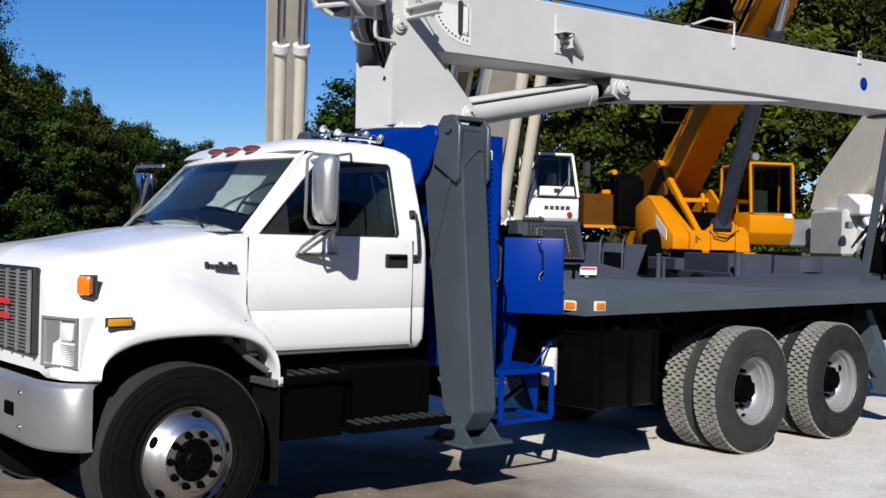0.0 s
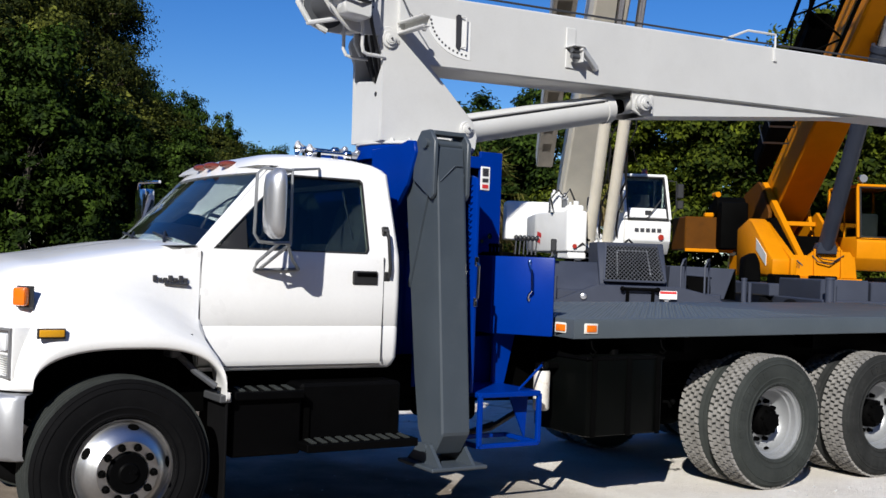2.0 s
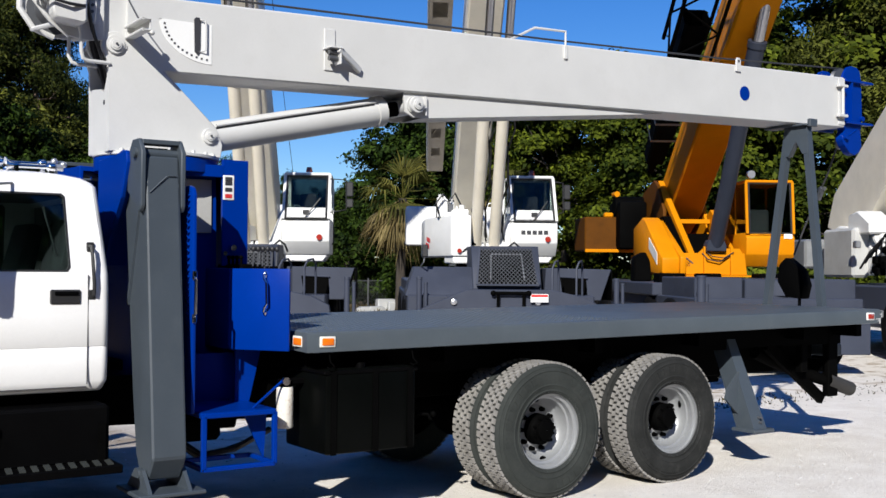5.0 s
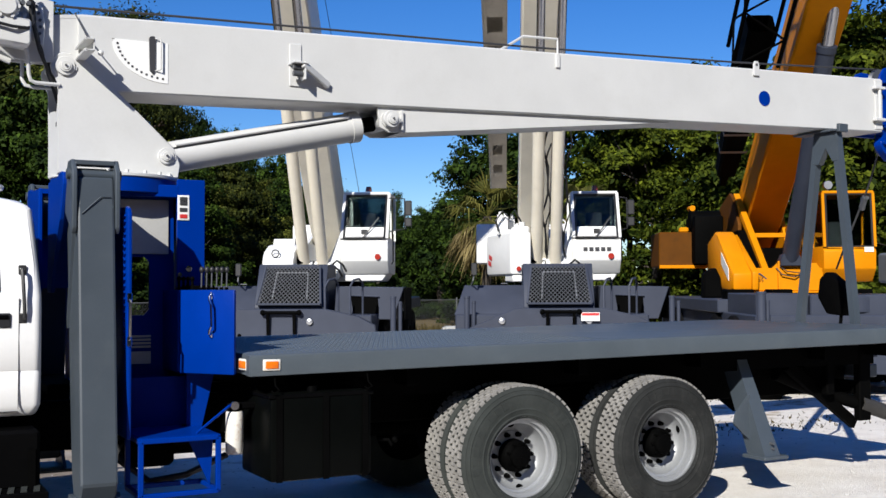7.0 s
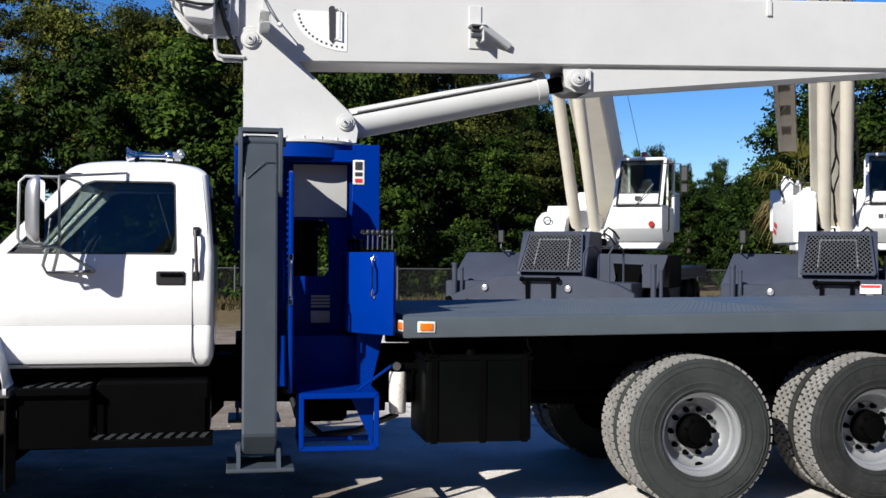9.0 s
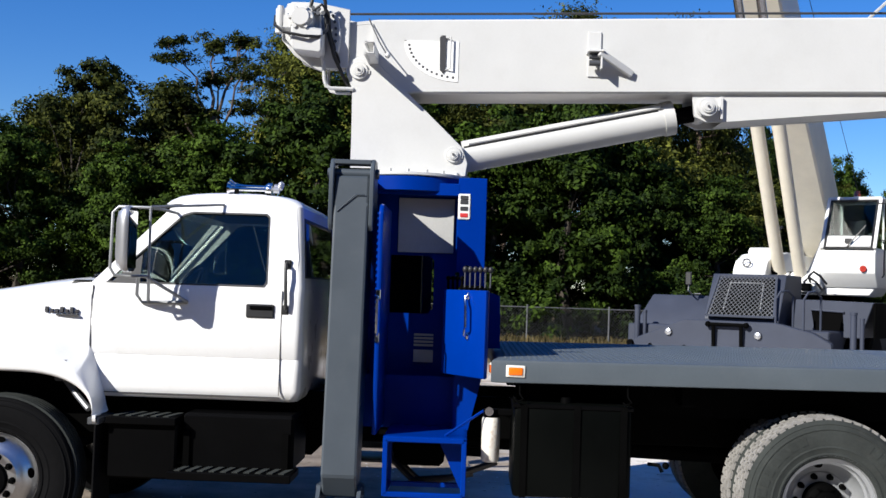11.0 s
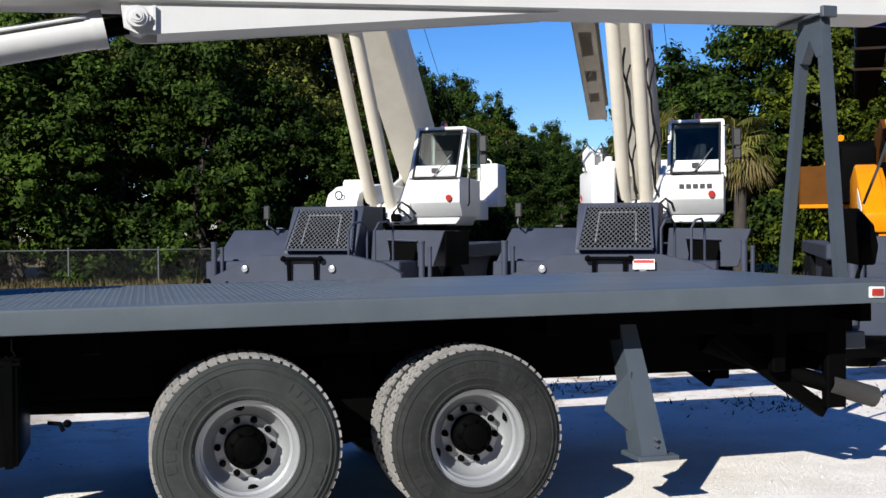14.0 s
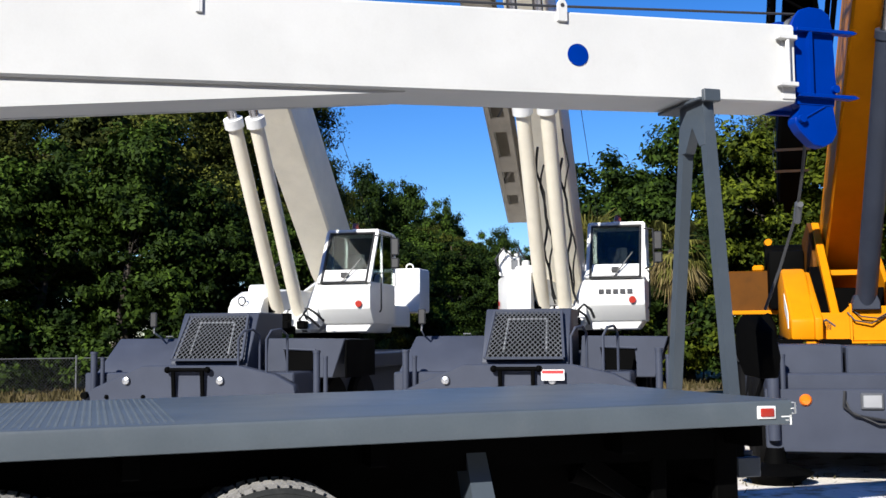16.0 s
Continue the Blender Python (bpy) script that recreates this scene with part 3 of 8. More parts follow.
def hood_section(x):
    nose = max(0.0, (-0.36 - x) / 0.27)          # 0 .. 1 towards the front
    rnd = 0.30 * (1 - math.sqrt(max(0, 1 - min(nose, 1) ** 2.4)))
    yf = 0.035 + rnd + 0.03 * smooth(0, 1, (x - 0.02) / 0.58)
    zb = arch(x)
    hood_z = smooth(1.575, 1.715, (x + 0.63) / 1.1) - 0.10 * min(nose, 1) ** 3
    side = 0.235 + rnd * 0.75 + 0.042 * smooth(0, 1, (x + 0.2) / 0.6)
    sh_z = zb + 0.11 - 0.04 * smooth(0, 1, (x - 0.1) / 0.4)
    pts = [(yf + 0.16, zb + 0.02), (yf + 0.05, zb + 0.0), (yf + 0.012, zb + 0.002), (yf, zb + 0.018), (yf, zb + 0.05)]
    z0 = zb + 0.05
    for k in range(1, 4):
        pts.append((yf + 0.004 * k, z0 + (max(sh_z, z0 + 0.03) - z0) * k / 3))
    zt = pts[-1][1]
    b = min(max((x + 0.10) / 0.55, 0.0), 1.0)
    for (fy, fz), (gy, gz) in zip(((0.13, 0.18), (0.32, 0.38), (0.55, 0.58), (0.79, 0.77), (1.0, 0.93)), ((0.35, 0.06), (0.68, 0.13), (0.90, 0.20), (0.99, 0.30), (1.0, 0.93))):
        fy, fz = fy + (gy - fy) * b, fz + (gz - fz) * b
        pts.append((yf + 0.012 + (side - yf) * fy, zt + (hood_z - 0.055 - zt) * fz))
    top_in = side + 0.02
    for fy, fz in ((0.008, -0.05), (0.03, -0.022), (0.08, -0.004), (0.2, 0.012), (0.42, 0.030)):
        pts.append((top_in + fy, hood_z + fz))
    pts.append((YC, hood_z + 0.042))
    return pts


hs = Shape()
xs = [-0.63, -0.625, -0.61, -0.59, -0.565, -0.535, -0.50, 0.482, 0.4825] + [0.065 - 0.53 * math.cos(math.pi * i / 30) for i in range(0, 31)] + [0.60, 0.615]
xs = sorted(set(round(x, 4) for x in xs if x <= 0.615))
rows, tail = [], []
for x in xs:
    sec = hood_section(x)
    if x < 0.4822:
        rows.append([(x, y, z) for y, z in sec])
    if x > 0.4815:
        # behind the cowl only the fender's tail goes on, sinking along the door
        t = min(1.0, max(0.0, (x - 0.482) / 0.133))
        zt = 1.32 - 0.46 * t ** 1.5
        z0 = sec[4][1]
        k = max(0.004, zt - z0) / (1.32 - z0)
        tail.append([(x, min(y + 0.012 * t, 0.31), z if z <= z0 else z0 + (z - z0) * k) if z < 1.32 else (x, 0.315, max(zt, z0 + 0.006)) for y, z in sec])
hs.grid(rows)
hs.grid(tail)
front = rows[0]
hs.faces(front + [(-0.64, YC, 0.95)], [tuple(range(len(front) + 1))])
part("hood", hs, WHITE, truck, "glossy white hood and near fender", 60)
hs2 = Shape().grid([[(x, far(y), z) for x, y, z in row] for row in rows]).grid([[(x, far(y), z) for x, y, z in row] for row in tail])
hs2.faces([(x, far(y), z) for x, y, z in front] + [(-0.64, YC, 0.95)], [tuple(range(len(front) + 1))])
part("hood", hs2, WHITE, truck, "glossy white hood and far fender", 60)
part("wheel_well", Shape().box(-0.50, 0.56, 0.36, 0.42, 0.75, 1.25), CHASSIS, truck)
part("wheel_well_top", Shape().box(-0.48, 0.40, 0.13, 0.40, 1.19, 1.22), CHASSIS, truck)
part("firewall", Shape().box(0.40, 0.47, 0.36, far(0.36), 0.9, 1.66), CHASSIS, truck)
# tail of the fender with its rubber strip and mud flap
part("mud_flap", Shape().box(0.60, 0.615, 0.10, 0.40, 0.26, 0.86, 0.004), RUBBERDARK, truck, "black rubber mud flap")
part("flap_bracket", Shape().box(0.56, 0.63, 0.09, 0.40, 0.83, 0.875, 0.006), STEEL, truck, "bare metal flap bracket")
part("fender_brace", Shape().tube([(0.33, 0.25, 1.12), (0.45, 0.2, 1.0), (0.55, 0.14, 0.92)], 0.02).box(0.30, 0.36, 0.2, 0.34, 1.08, 1.14, 0.01), STEEL, truck)

# grille, headlights, bumper
gr = Shape().box(-0.665, -0.625, 0.50, far(0.50), 1.03, 1.50, 0.012)
grille = part("grille_surround", gr, PLASTIC, truck, "dark grille surround")
for i in range(22):
    z = 1.055 + i * 0.0195
    part("grille_slat", Shape().box(-0.685, -0.66, 0.52, far(0.52), z, z + 0.009), GRILLE, grille)
for i in range(9):
    y = 0.52 + i * 0.1745
    part("grille_bar", Shape().box(-0.692, -0.672, y - 0.012, y + 0.012, 1.045, 1.485, 0.003), GRILLE, grille)
em = Shape()
for y in (0.79, 1.09, 1.39):
    em.box(-0.705, -0.69, y, y + 0.26, 1.21, 1.24).box(-0.705, -0.69, y, y + 0.26, 1.29, 1.32).box(-0.705, -0.69, y + 0.21, y + 0.26, 1.24, 1.29)
part("badge", em, REDDECAL, grille, "red badge blocks on the grille")
for s in (1, -1):
    light = new("headlight")
    light.parent = truck
    light["label"] = "rectangular headlight with ribbed turn lens"
    # local x runs outwards along the lamp, local y * s goes into the fender
    light.matrix_local = pose(-0.606, 0.252 if s > 0 else far(0.252), 1.125, 0, 0, -73 * s)
    def lamp_box(x0, x1, d0, d1, z0, z1, bevel=0.0, seg=1):
        return Shape().box(x0, x1, min(s * d0, s * d1), max(s * d0, s * d1), z0, z1, bevel, seg)
    part("lamp_housing", lamp_box(-0.150, 0.150, 0.0, 0.10, -0.138, 0.138, 0.012, 2), WHITE, light)
    rim = [(-0.142, -0.130), (0.142, -0.130), (0.142, 0.130), (-0.142, 0.130)]
    inn = [(-0.126, -0.116), (0.128, -0.116), (0.128, 0.116), (-0.126, 0.116)]
    part("bezel", hole_panel(rim, inn, lambda p, d: (p[0], s * (-0.014 + d), p[1]), 0.016), SHELL, light, "bright bezel")
    part("inner_panel", lamp_box(-0.124, -0.004, -0.003, 0.004, -0.114, 0.114, 0.002), SHELL, light)
    part("reflector", lamp_box(0.004, 0.126, -0.004, 0.004, 0.000, 0.114, 0.003), CHROME, light, "bright reflector")
    part("lamp_lens", lamp_box(0.016, 0.116, -0.022, -0.004, 0.010, 0.104, 0.014, 2), LENSWHITE, light, "clear fluted lens")
    for k in range(9):
        part("lens_rib", lamp_box(0.006, 0.124, -0.010, 0.002, -0.112 + k * 0.012, -0.105 + k * 0.012, 0.002), LIGHTPANEL, light)
bp = []
for i in range(13):
    a = math.pi / 2 * i / 12
    bp.append((-0.50 - 0.22 * math.sin(a) ** 0.9, 0.075 + 0.36 * (1 - math.cos(a))))
outl = bp + [(x, far(y)) for x, y in reversed(bp)]
brows = []
for off, z in ((0.05, 0.565), (0.012, 0.575), (0.0, 0.60), (0.0, 0.885), (0.012, 0.910), (0.05, 0.92)):
    brows.append([(x + off, y + (off if y < YC else -off) * 0.6, z) for x, y in outl])
part("bumper", Shape().grid(brows), BUMPER, truck, "curved silver steel bumper", 50)
part("bumper_back", Shape().box(-0.62, -0.50, 0.16, far(0.16), 0.60, 0.90), CHASSIS, truck)
for z in (0.66, 0.84):
    for y in (0.50, far(0.50)):
        part("bumper_bolt", Shape().ball((-0.722, y, z), 0.014), CHROME, truck)
part("tow_slot", Shape().box(-0.728, -0.70, 0.60, 0.75, 0.70, 0.78, 0.01), CHASSIS, truck)
part("front_valance", Shape().box(-0.60, -0.50, 0.20, far(0.20), 0.90, 1.0), CHASSIS, truck)
# lamps on the fender
def fender_lamp(x, y, z, w, h, d, name, label, yaw, lens):
    m = new(name)
    m.parent = truck
    m.matrix_local = pose(x, y, z, 0, 0, yaw)
    m["label"] = label
    part("lens", Shape().box(-w / 2, w / 2, -d, 0.0, -h / 2, h / 2, min(d, h) * 0.3, 2), lens, m)
    part("lamp_base", Shape().box(-w / 2 - 0.008, w / 2 + 0.008, -0.006, 0.02, -h / 2 - 0.01, h / 2 + 0.006, 0.003), PLASTIC, m)
fender_lamp(-0.500, 0.180, 1.418, 0.078, 0.098, 0.05, "turn_signal", "orange turn signal on the fender corner", -50, AMBER)
fender_lamp(-0.388, 0.031, 1.235, 0.125, 0.038, 0.016, "side_marker", "amber side marker lamp", 0, YELLOWLENS)
# model badge as plain blocks
bd = Shape()
for i in range(7):
    bd.box(0.200 + i * 0.031, 0.222 + i * 0.031, 0.254 + 0.003 * i, 0.290, 1.508, 1.530 + (0.014 if i in (0, 3, 5) else 0), 0.002)
bd.box(0.27, 0.41, 0.262, 0.290, 1.490, 1.500)
part("model_badge", bd, INK, truck, "dark plastic model badge")

# ---- cab ----
def ring(z, xf, xr, yn, rf, rr, n=6):
    """A rounded outline at height z, near front corner to far front corner by way of the rear."""
    pts = []
    for cx, cy, r, a0 in ((xf + rf, yn + rf, rf, 180), (xr - rr, yn + rr, rr, 270), (xr - rr, far(yn) - rr, rr, 0), (xf + rf, far(yn) - rf, rf, 90)):
        for k in range(n + 1):
            a = radians(a0 + 90 * k / n)
            pts.append((cx + r * math.cos(a), cy + r * math.sin(a), z))
    return pts


lower = [(0.985, 0.345, 0.03), (1.00, 0.325, 0.02), (1.05, 0.305, 0.0), (1.15, 0.297, 0.0), (1.245, 0.297, 0.0), (1.255, 0.301, 0.0), (1.262, 0.296, 0.0),
         (1.45, 0.290, 0.0), (1.60, 0.293, 0.0), (1.68, 0.300, 0.0), (1.702, 0.306, 0.0)]
cs = Shape().grid([ring(z, 0.484 + ins, 1.835 - ins, y, 0.004, 0.05) for z, y, ins in lower], close=True)
part("cab_body", cs, WHITE, truck, "white steel cab shell", 40)
part("cowl_filler", Shape().box(0.46, 0.4885, 0.2985, 0.36, 1.20, 1.69, 0.002).prism([(0.38, 1.64), (0.56, 1.64), (0.56, 1.706), (0.47, 1.708), (0.38, 1.700)], "y", 0.306, 0.42, 0.004), WHITE, truck)
part("cab_floor", Shape().box(0.5, 1.80, 0.36, far(0.36), 0.985, 1.03), CHASSIS, truck)

T0, T1, Y0, Y1 = 1.702, 2.235, 0.306, 0.425


def tumble(p, d):
    return (p[0], Y0 + (Y1 - Y0) * (p[1] - T0) / (T1 - T0) + d, p[1])


outer = [(0.47, 1.702), (1.788, 1.702), (1.788, 1.9), (1.752, 2.235), (1.02, 2.235), (0.93, 2.20)]
hole = [(0.565, 1.709), (1.582, 1.709), (1.60, 1.735), (1.585, 2.165), (1.565, 2.185), (1.08, 2.185), (1.02, 2.165)]
for s in (0, 1):
    pl = tumble if s == 0 else (lambda p, d: (p[0], far(tumble(p, d)[1]), p[1]))
    part("cab_side_frame", hole_panel(outer, hole, pl, 0.04), WHITE, truck, "white window surround")
    gl = [(0.56, 1.704), (1.605, 1.704), (1.595, 2.19), (1.06, 2.19)]
    g = Shape()
    g.faces([pl(p, 0.016) for p in gl] + [pl(p, 0.021) for p in gl], [(0, 1, 2, 3), (7, 6, 5, 4), (0, 4, 5, 1), (1, 5, 6, 2), (2, 6, 7, 3), (3, 7, 4, 0)])
    w = part("side_window", g, GLASS, truck, "tinted side window")
    w.visible_shadow = False
    ctr = (1.25, 1.94)
    sc = [((x - ctr[0]) * 0.975 + ctr[0], (z - ctr[1]) * 0.955 + ctr[1]) for x, z in hole]
    part("window_seal", hole_panel(hole, sc, lambda p, d: pl(p, d - 0.003), 0.02), PLASTIC, truck)
    vw = [(0.60, 1.712), (0.78, 1.712), (0.78, 1.90)]
    q = Shape()
    q.faces([pl(p, 0.008) for p in vw] + [pl(p, 0.014) for p in vw], [(0, 1, 2), (5, 4, 3), (0, 3, 4, 1), (1, 4, 5, 2), (2, 5, 3, 0)])
    part("vent_panel", q, PLASTIC, truck, "black quarter panel")
# windscreen and its frame
def screen(p, d):
    """p: (y, height 0..1) on the raked windscreen."""
    y, t = p
    bow = 0.14 * (1 - ((y - YC) / 0.92) ** 2)
    inset = (Y1 - Y0) * t
    yy = YC + (y - YC) * (1 - inset / 0.914)
    return (0.475 + 0.46 * t - bow * (1 - 0.35 * t) + d * 0.75, yy, 1.702 + 0.51 * t - d * 0.6)


ws = Shape()
NY = 14
for d in (0.0, 0.006):
    ws.grid([[screen((0.33 + (far(0.33) - 0.33) * i / NY, 0.02 + 0.96 * j / 4), 0.012 + d) for i in range(NY + 1)] for j in range(5)])
wsg = part("windscreen", ws, SCREEN, truck, "raked tinted windscreen")
wsg.visible_shadow = False
for nm, y0, y1, t0, t1, m in (("a_pillar", 0.306, 0.36, 0, 1, WHITE), ("a_pillar", far(0.36), far(0.306), 0, 1, WHITE), ("screen_header", 0.306, far(0.306), 0.955, 1.10, WHITE), ("screen_sill", 0.306, far(0.306), -0.02, 0.035, PLASTIC)):
    sh = Shape()
    sh.grid([[screen((y0 + (y1 - y0) * i / 12, t), d) for i in range(13)] for t, d in ((t0, 0.0), (t1, 0.0), (t1, 0.03), (t0, 0.03), (t0, 0.0))])
    part(nm, sh, m, truck)
# cowl between hood and screen
part("cowl", Shape().grid([[(x + (-0.13 * (1 - ((y - YC) / 0.95) ** 2) if x > 0.44 else 0.0), y, z) for y in [0.31 + (far(0.31) - 0.31) * i / 12 for i in range(13)]] for x, z in ((0.30, 1.716), (0.485, 1.722), (0.51, 1.66))]), WHITE, truck)
for y in (0.62, 1.3):
    part("wiper", Shape().tube([(0.37, y, 1.73), (0.40, y + 0.1, 1.765), (0.47, y + 0.30, 1.80)], 0.009, 6).tube([(0.40, y - 0.05, 1.755), (0.44, y + 0.45, 1.80)], 0.006, 6), PLASTIC, truck)
# rear panel with its window
outer = [(0.35, 1.702), (far(0.35), 1.702), (far(0.47), 2.235), (0.47, 2.235)]
hole = [(0.385, 1.775), (far(0.385), 1.775), (far(0.475), 2.165), (0.475, 2.165)]
rear = lambda p, d: (1.835 - 0.045 * (p[1] - 1.702) / 0.53 - d, p[0], p[1])
part("cab_rear_frame", hole_panel(outer, hole, rear, 0.03), WHITE, truck)
g = Shape()
g.faces([rear(p, 0.01) for p in hole] + [rear(p, 0.015) for p in hole], [(0, 1, 2, 3), (7, 6, 5, 4), (0, 4, 5, 1), (1, 5, 6, 2), (2, 6, 7, 3), (3, 7, 4, 0)])
rw = part("rear_window", g, GLASS, truck, "tinted rear window")
rw.visible_shadow = False
hole2 = [((y - YC) * 0.96 + YC, (z - 1.95) * 0.93 + 1.95) for y, z in hole]
part("window_seal", hole_panel(hole, hole2, lambda p, d: rear(p, d - 0.006), 0.02), PLASTIC, truck)
for s in (0, 1):
    f = (lambda y: y) if s == 0 else far
    post = []
    for z, yn, xr in ((1.702, 0.306, 1.835), (1.85, 0.339, 1.823), (2.0, 0.373, 1.810), (2.12, 0.400, 1.800), (2.235, 0.425, 1.790)):
        post.append([(xr - 0.05 + 0.05 * math.sin(radians(90 * k / 6)), f(yn + 0.05 * (1 - math.cos(radians(90 * k / 6)))), z) for k in range(7)])
    part("rear_corner_post", Shape().grid(post), WHITE, truck, "", 60)
rf = []
for z, xf, xr, y, r in ((2.232, 0.90, 1.790, 0.425, 0.055), (2.260, 0.93, 1.772, 0.437, 0.08), (2.290, 0.98, 1.728, 0.462, 0.12), (2.314, 1.05, 1.655, 0.52, 0.18), (2.330, 1.14, 1.56, 0.62, 0.20), (2.340, 1.26, 1.45, 0.85, 0.10)):
    rf.append([(x - (0.10 * (1 - ((y2 - YC) / 0.8) ** 2) if x < 1.3 else 0), y2, z2) for x, y2, z2 in ring(z, xf, xr, y, r, r)])
roof = Shape().grid(rf, close=True)
roof.faces(rf[-1], [tuple(range(len(rf[-1])))])
part("cab_roof", roof, WHITE, truck, "domed white cab roof", 60)
# roof marker lamps
for y in (0.56, 0.98, 1.22, 1.46, far(0.56)):
    x = 0.845 + 0.13 * ((y - YC) / 0.66) ** 2
    part("roof_marker", Shape().ball((x + 0.035, y, 2.262), 0.05, 1.5, 1.25, 0.55), MAROON, truck, "dark amber roof marker lamp")
# air horns on the roof
horn = new("roof_horns")
horn.parent = truck
horn["label"] = "chrome twin trumpet roof horns"
for x0, y, z in ((1.27, 0.56, 2.352), (1.25, 0.70, 2.382)):
    part("trumpet", Shape().lathe([(0.042, 0.006), (0.050, 0.0), (0.048, 0.006), (0.032, 0.022), (0.020, 0.05), (0.013, 0.10), (0.012, 0.24), (0.024, 0.25), (0.030, 0.26), (0.030, 0.29), (0.001, 0.29)], (x0, y, z), "x", 20), CHROME, horn)
    part("horn_valve", Shape().cyl((x0 + 0.30, y, z), (x0 + 0.34, y, z), 0.022, seg=14).ball((x0 + 0.345, y, z + 0.02), 0.022), SHELL, horn)
    for x in (x0 + 0.06, x0 + 0.27):
        part("horn_bracket", Shape().box(x - 0.015, x + 0.015, y - 0.02, y + 0.02, 2.30, z), CHROME, horn)
# door seams, handle, grab bar, vent
seam = Shape()
for x, y in ((0.490, 0.2905), (1.70, 0.288)):
    seam.box(x - 0.0014, x + 0.0014, y, 0.2995, 1.03, 1.69)
seam.box(0.49, 1.70, 0.305, 0.325, 1.012, 1.016)
part("door_seam", seam, INK, truck)
hd = part("door_handle", Shape().box(1.475, 1.655, 0.278, 0.295, 1.515, 1.602, 0.008), PLASTIC, truck, "black recessed door handle")
part("handle_lever", Shape().box(1.50, 1.64, 0.268, 0.280, 1.568, 1.592, 0.004), BLACK, hd)
gb = part("grab_bar", Shape().tube([(1.715, 0.34, 1.87), (1.717, 0.29, 1.86), (1.720, 0.275, 1.80), (1.728, 0.262, 1.64), (1.730, 0.268, 1.575), (1.730, 0.295, 1.56)], 0.011), PLASTIC, truck, "black grab bar behind the door")
for z in (1.57, 1.86):
    part("grab_bar_foot", Shape().box(1.70, 1.745, 0.285 + (0.04 if z > 1.8 else 0), 0.31 + (0.04 if z > 1.8 else 0), z - 0.03, z + 0.03, 0.006), PLASTIC, gb)
# mirror
mr = new("door_mirror")
mr.parent = truck
mr["label"] = "tall chrome door mirror on a tubular bracket"
MX, MY = 0.80, -0.03
part("mirror_shell", Shape().grid([[(x, MY + math.copysign(abs(math.cos(a)) ** 0.45, math.cos(a)) * hw, 1.975 + math.copysign(abs(math.sin(a)) ** 0.45, math.sin(a)) * hh) for a in [2 * math.pi * (k + 0.5) / 28 for k in range(28)]]
     for x, hw, hh in ((MX + 0.030, 0.088, 0.195), (MX + 0.018, 0.095, 0.202), (MX - 0.005, 0.093, 0.200), (MX - 0.045, 0.070, 0.17), (MX - 0.058, 0.045, 0.13), (MX - 0.062, 0.002, 0.004))], close=True), SHELL, mr, "dull chrome mirror shell", 50)
part("mirror_glass", Shape().box(MX + 0.0305, MX + 0.034, MY - 0.078, MY + 0.078, 1.80, 2.15), MIRROR, mr)
part("mirror_frame", Shape().tube([(0.98, 0.41, 2.17), (0.96, 0.20, 2.175), (0.92, 0.02, 2.175), (0.73, 0.0, 2.175), (0.695, 0.0, 2.14), (0.69, 0.0, 1.80), (0.72, 0.0, 1.755), (0.80, 0.02, 1.75), (0.92, 0.02, 1.755)], 0.0095)
     .tube([(0.92, 0.02, 2.175), (0.925, 0.02, 1.75)], 0.008).tube([(0.86, 0.02, 1.755), (0.80, 0.20, 1.64), (0.81, 0.285, 1.59), (1.10, 0.285, 1.60)], 0.011)
     .tube([(0.90, 0.02, 1.755), (1.02, 0.20, 1.66), (1.10, 0.285, 1.60)], 0.011).tube([(0.925, 0.02, 1.75), (0.85, 0.28, 1.60)], 0.011).tube([(0.92, 0.02, 2.18), (1.28, 0.42, 2.235)], 0.008), GALV, mr, "dull metal tube bracket")
m2 = new("door_mirror")
m2.parent = truck
m2["label"] = "tall chrome door mirror on a tubular bracket"
part("mirror_shell", Shape().prism([(MX - 0.05, 1.80), (MX + 0.05, 1.80), (MX + 0.05, 2.15), (MX - 0.05, 2.15)], "y", far(MY + 0.09), far(MY - 0.10), 0.018, 2), CHROME, m2)
part("mirror_frame", Shape().tube([(0.79, far(0.35), 2.19), (0.765, far(-0.06), 2.20), (0.765, far(-0.085), 2.17), (0.775, far(-0.085), 1.80), (0.82, far(0.20), 1.76), (0.8, far(0.29), 1.6)], 0.012), CHROME, m2)
# inside of the cab
part("dashboard", Shape().prism([(0.50, 1.30), (0.85, 1.30), (0.84, 1.60), (0.74, 1.70), (0.50, 1.70)], "y", 0.36, far(0.36), 0.02), PLASTIC, truck)
for y in (0.65, 1.75):
    part("seat", Shape().box(1.05, 1.55, y - 0.24, y + 0.24, 1.25, 1.40, 0.05, 2).prism([(1.45, 1.35), (1.62, 1.35), (1.75, 2.02), (1.64, 2.05)], "y", y - 0.23, y + 0.23, 0.04, 2), SEATM, truck, "grey cloth cab seat")
sw = Shape()
sw.tube([(0.98 + 0.10 * math.sin(a) , 0.65 + 0.21 * math.cos(a), 1.66 + 0.17 * math.sin(a)) for a in [2 * math.pi * k / 24 for k in range(24)]], 0.014, 8, True)
sw.cyl((0.98, 0.65, 1.66), (0.80, 0.65, 1.55), 0.025).beam((0.98, 0.45, 1.66), (0.98, 0.85, 1.66), 0.03, 0.02)
part("steering_wheel", sw, PLASTIC, truck, "black steering wheel")
part("seat_belt", Shape().beam((1.47, 0.46, 2.1), (1.56, 0.47, 1.80), 0.008, 0.012), SEATM, truck)
part("headliner", Shape().box(0.95, 1.76, 0.45, far(0.45), 2.20, 2.228), SEATM, truck)

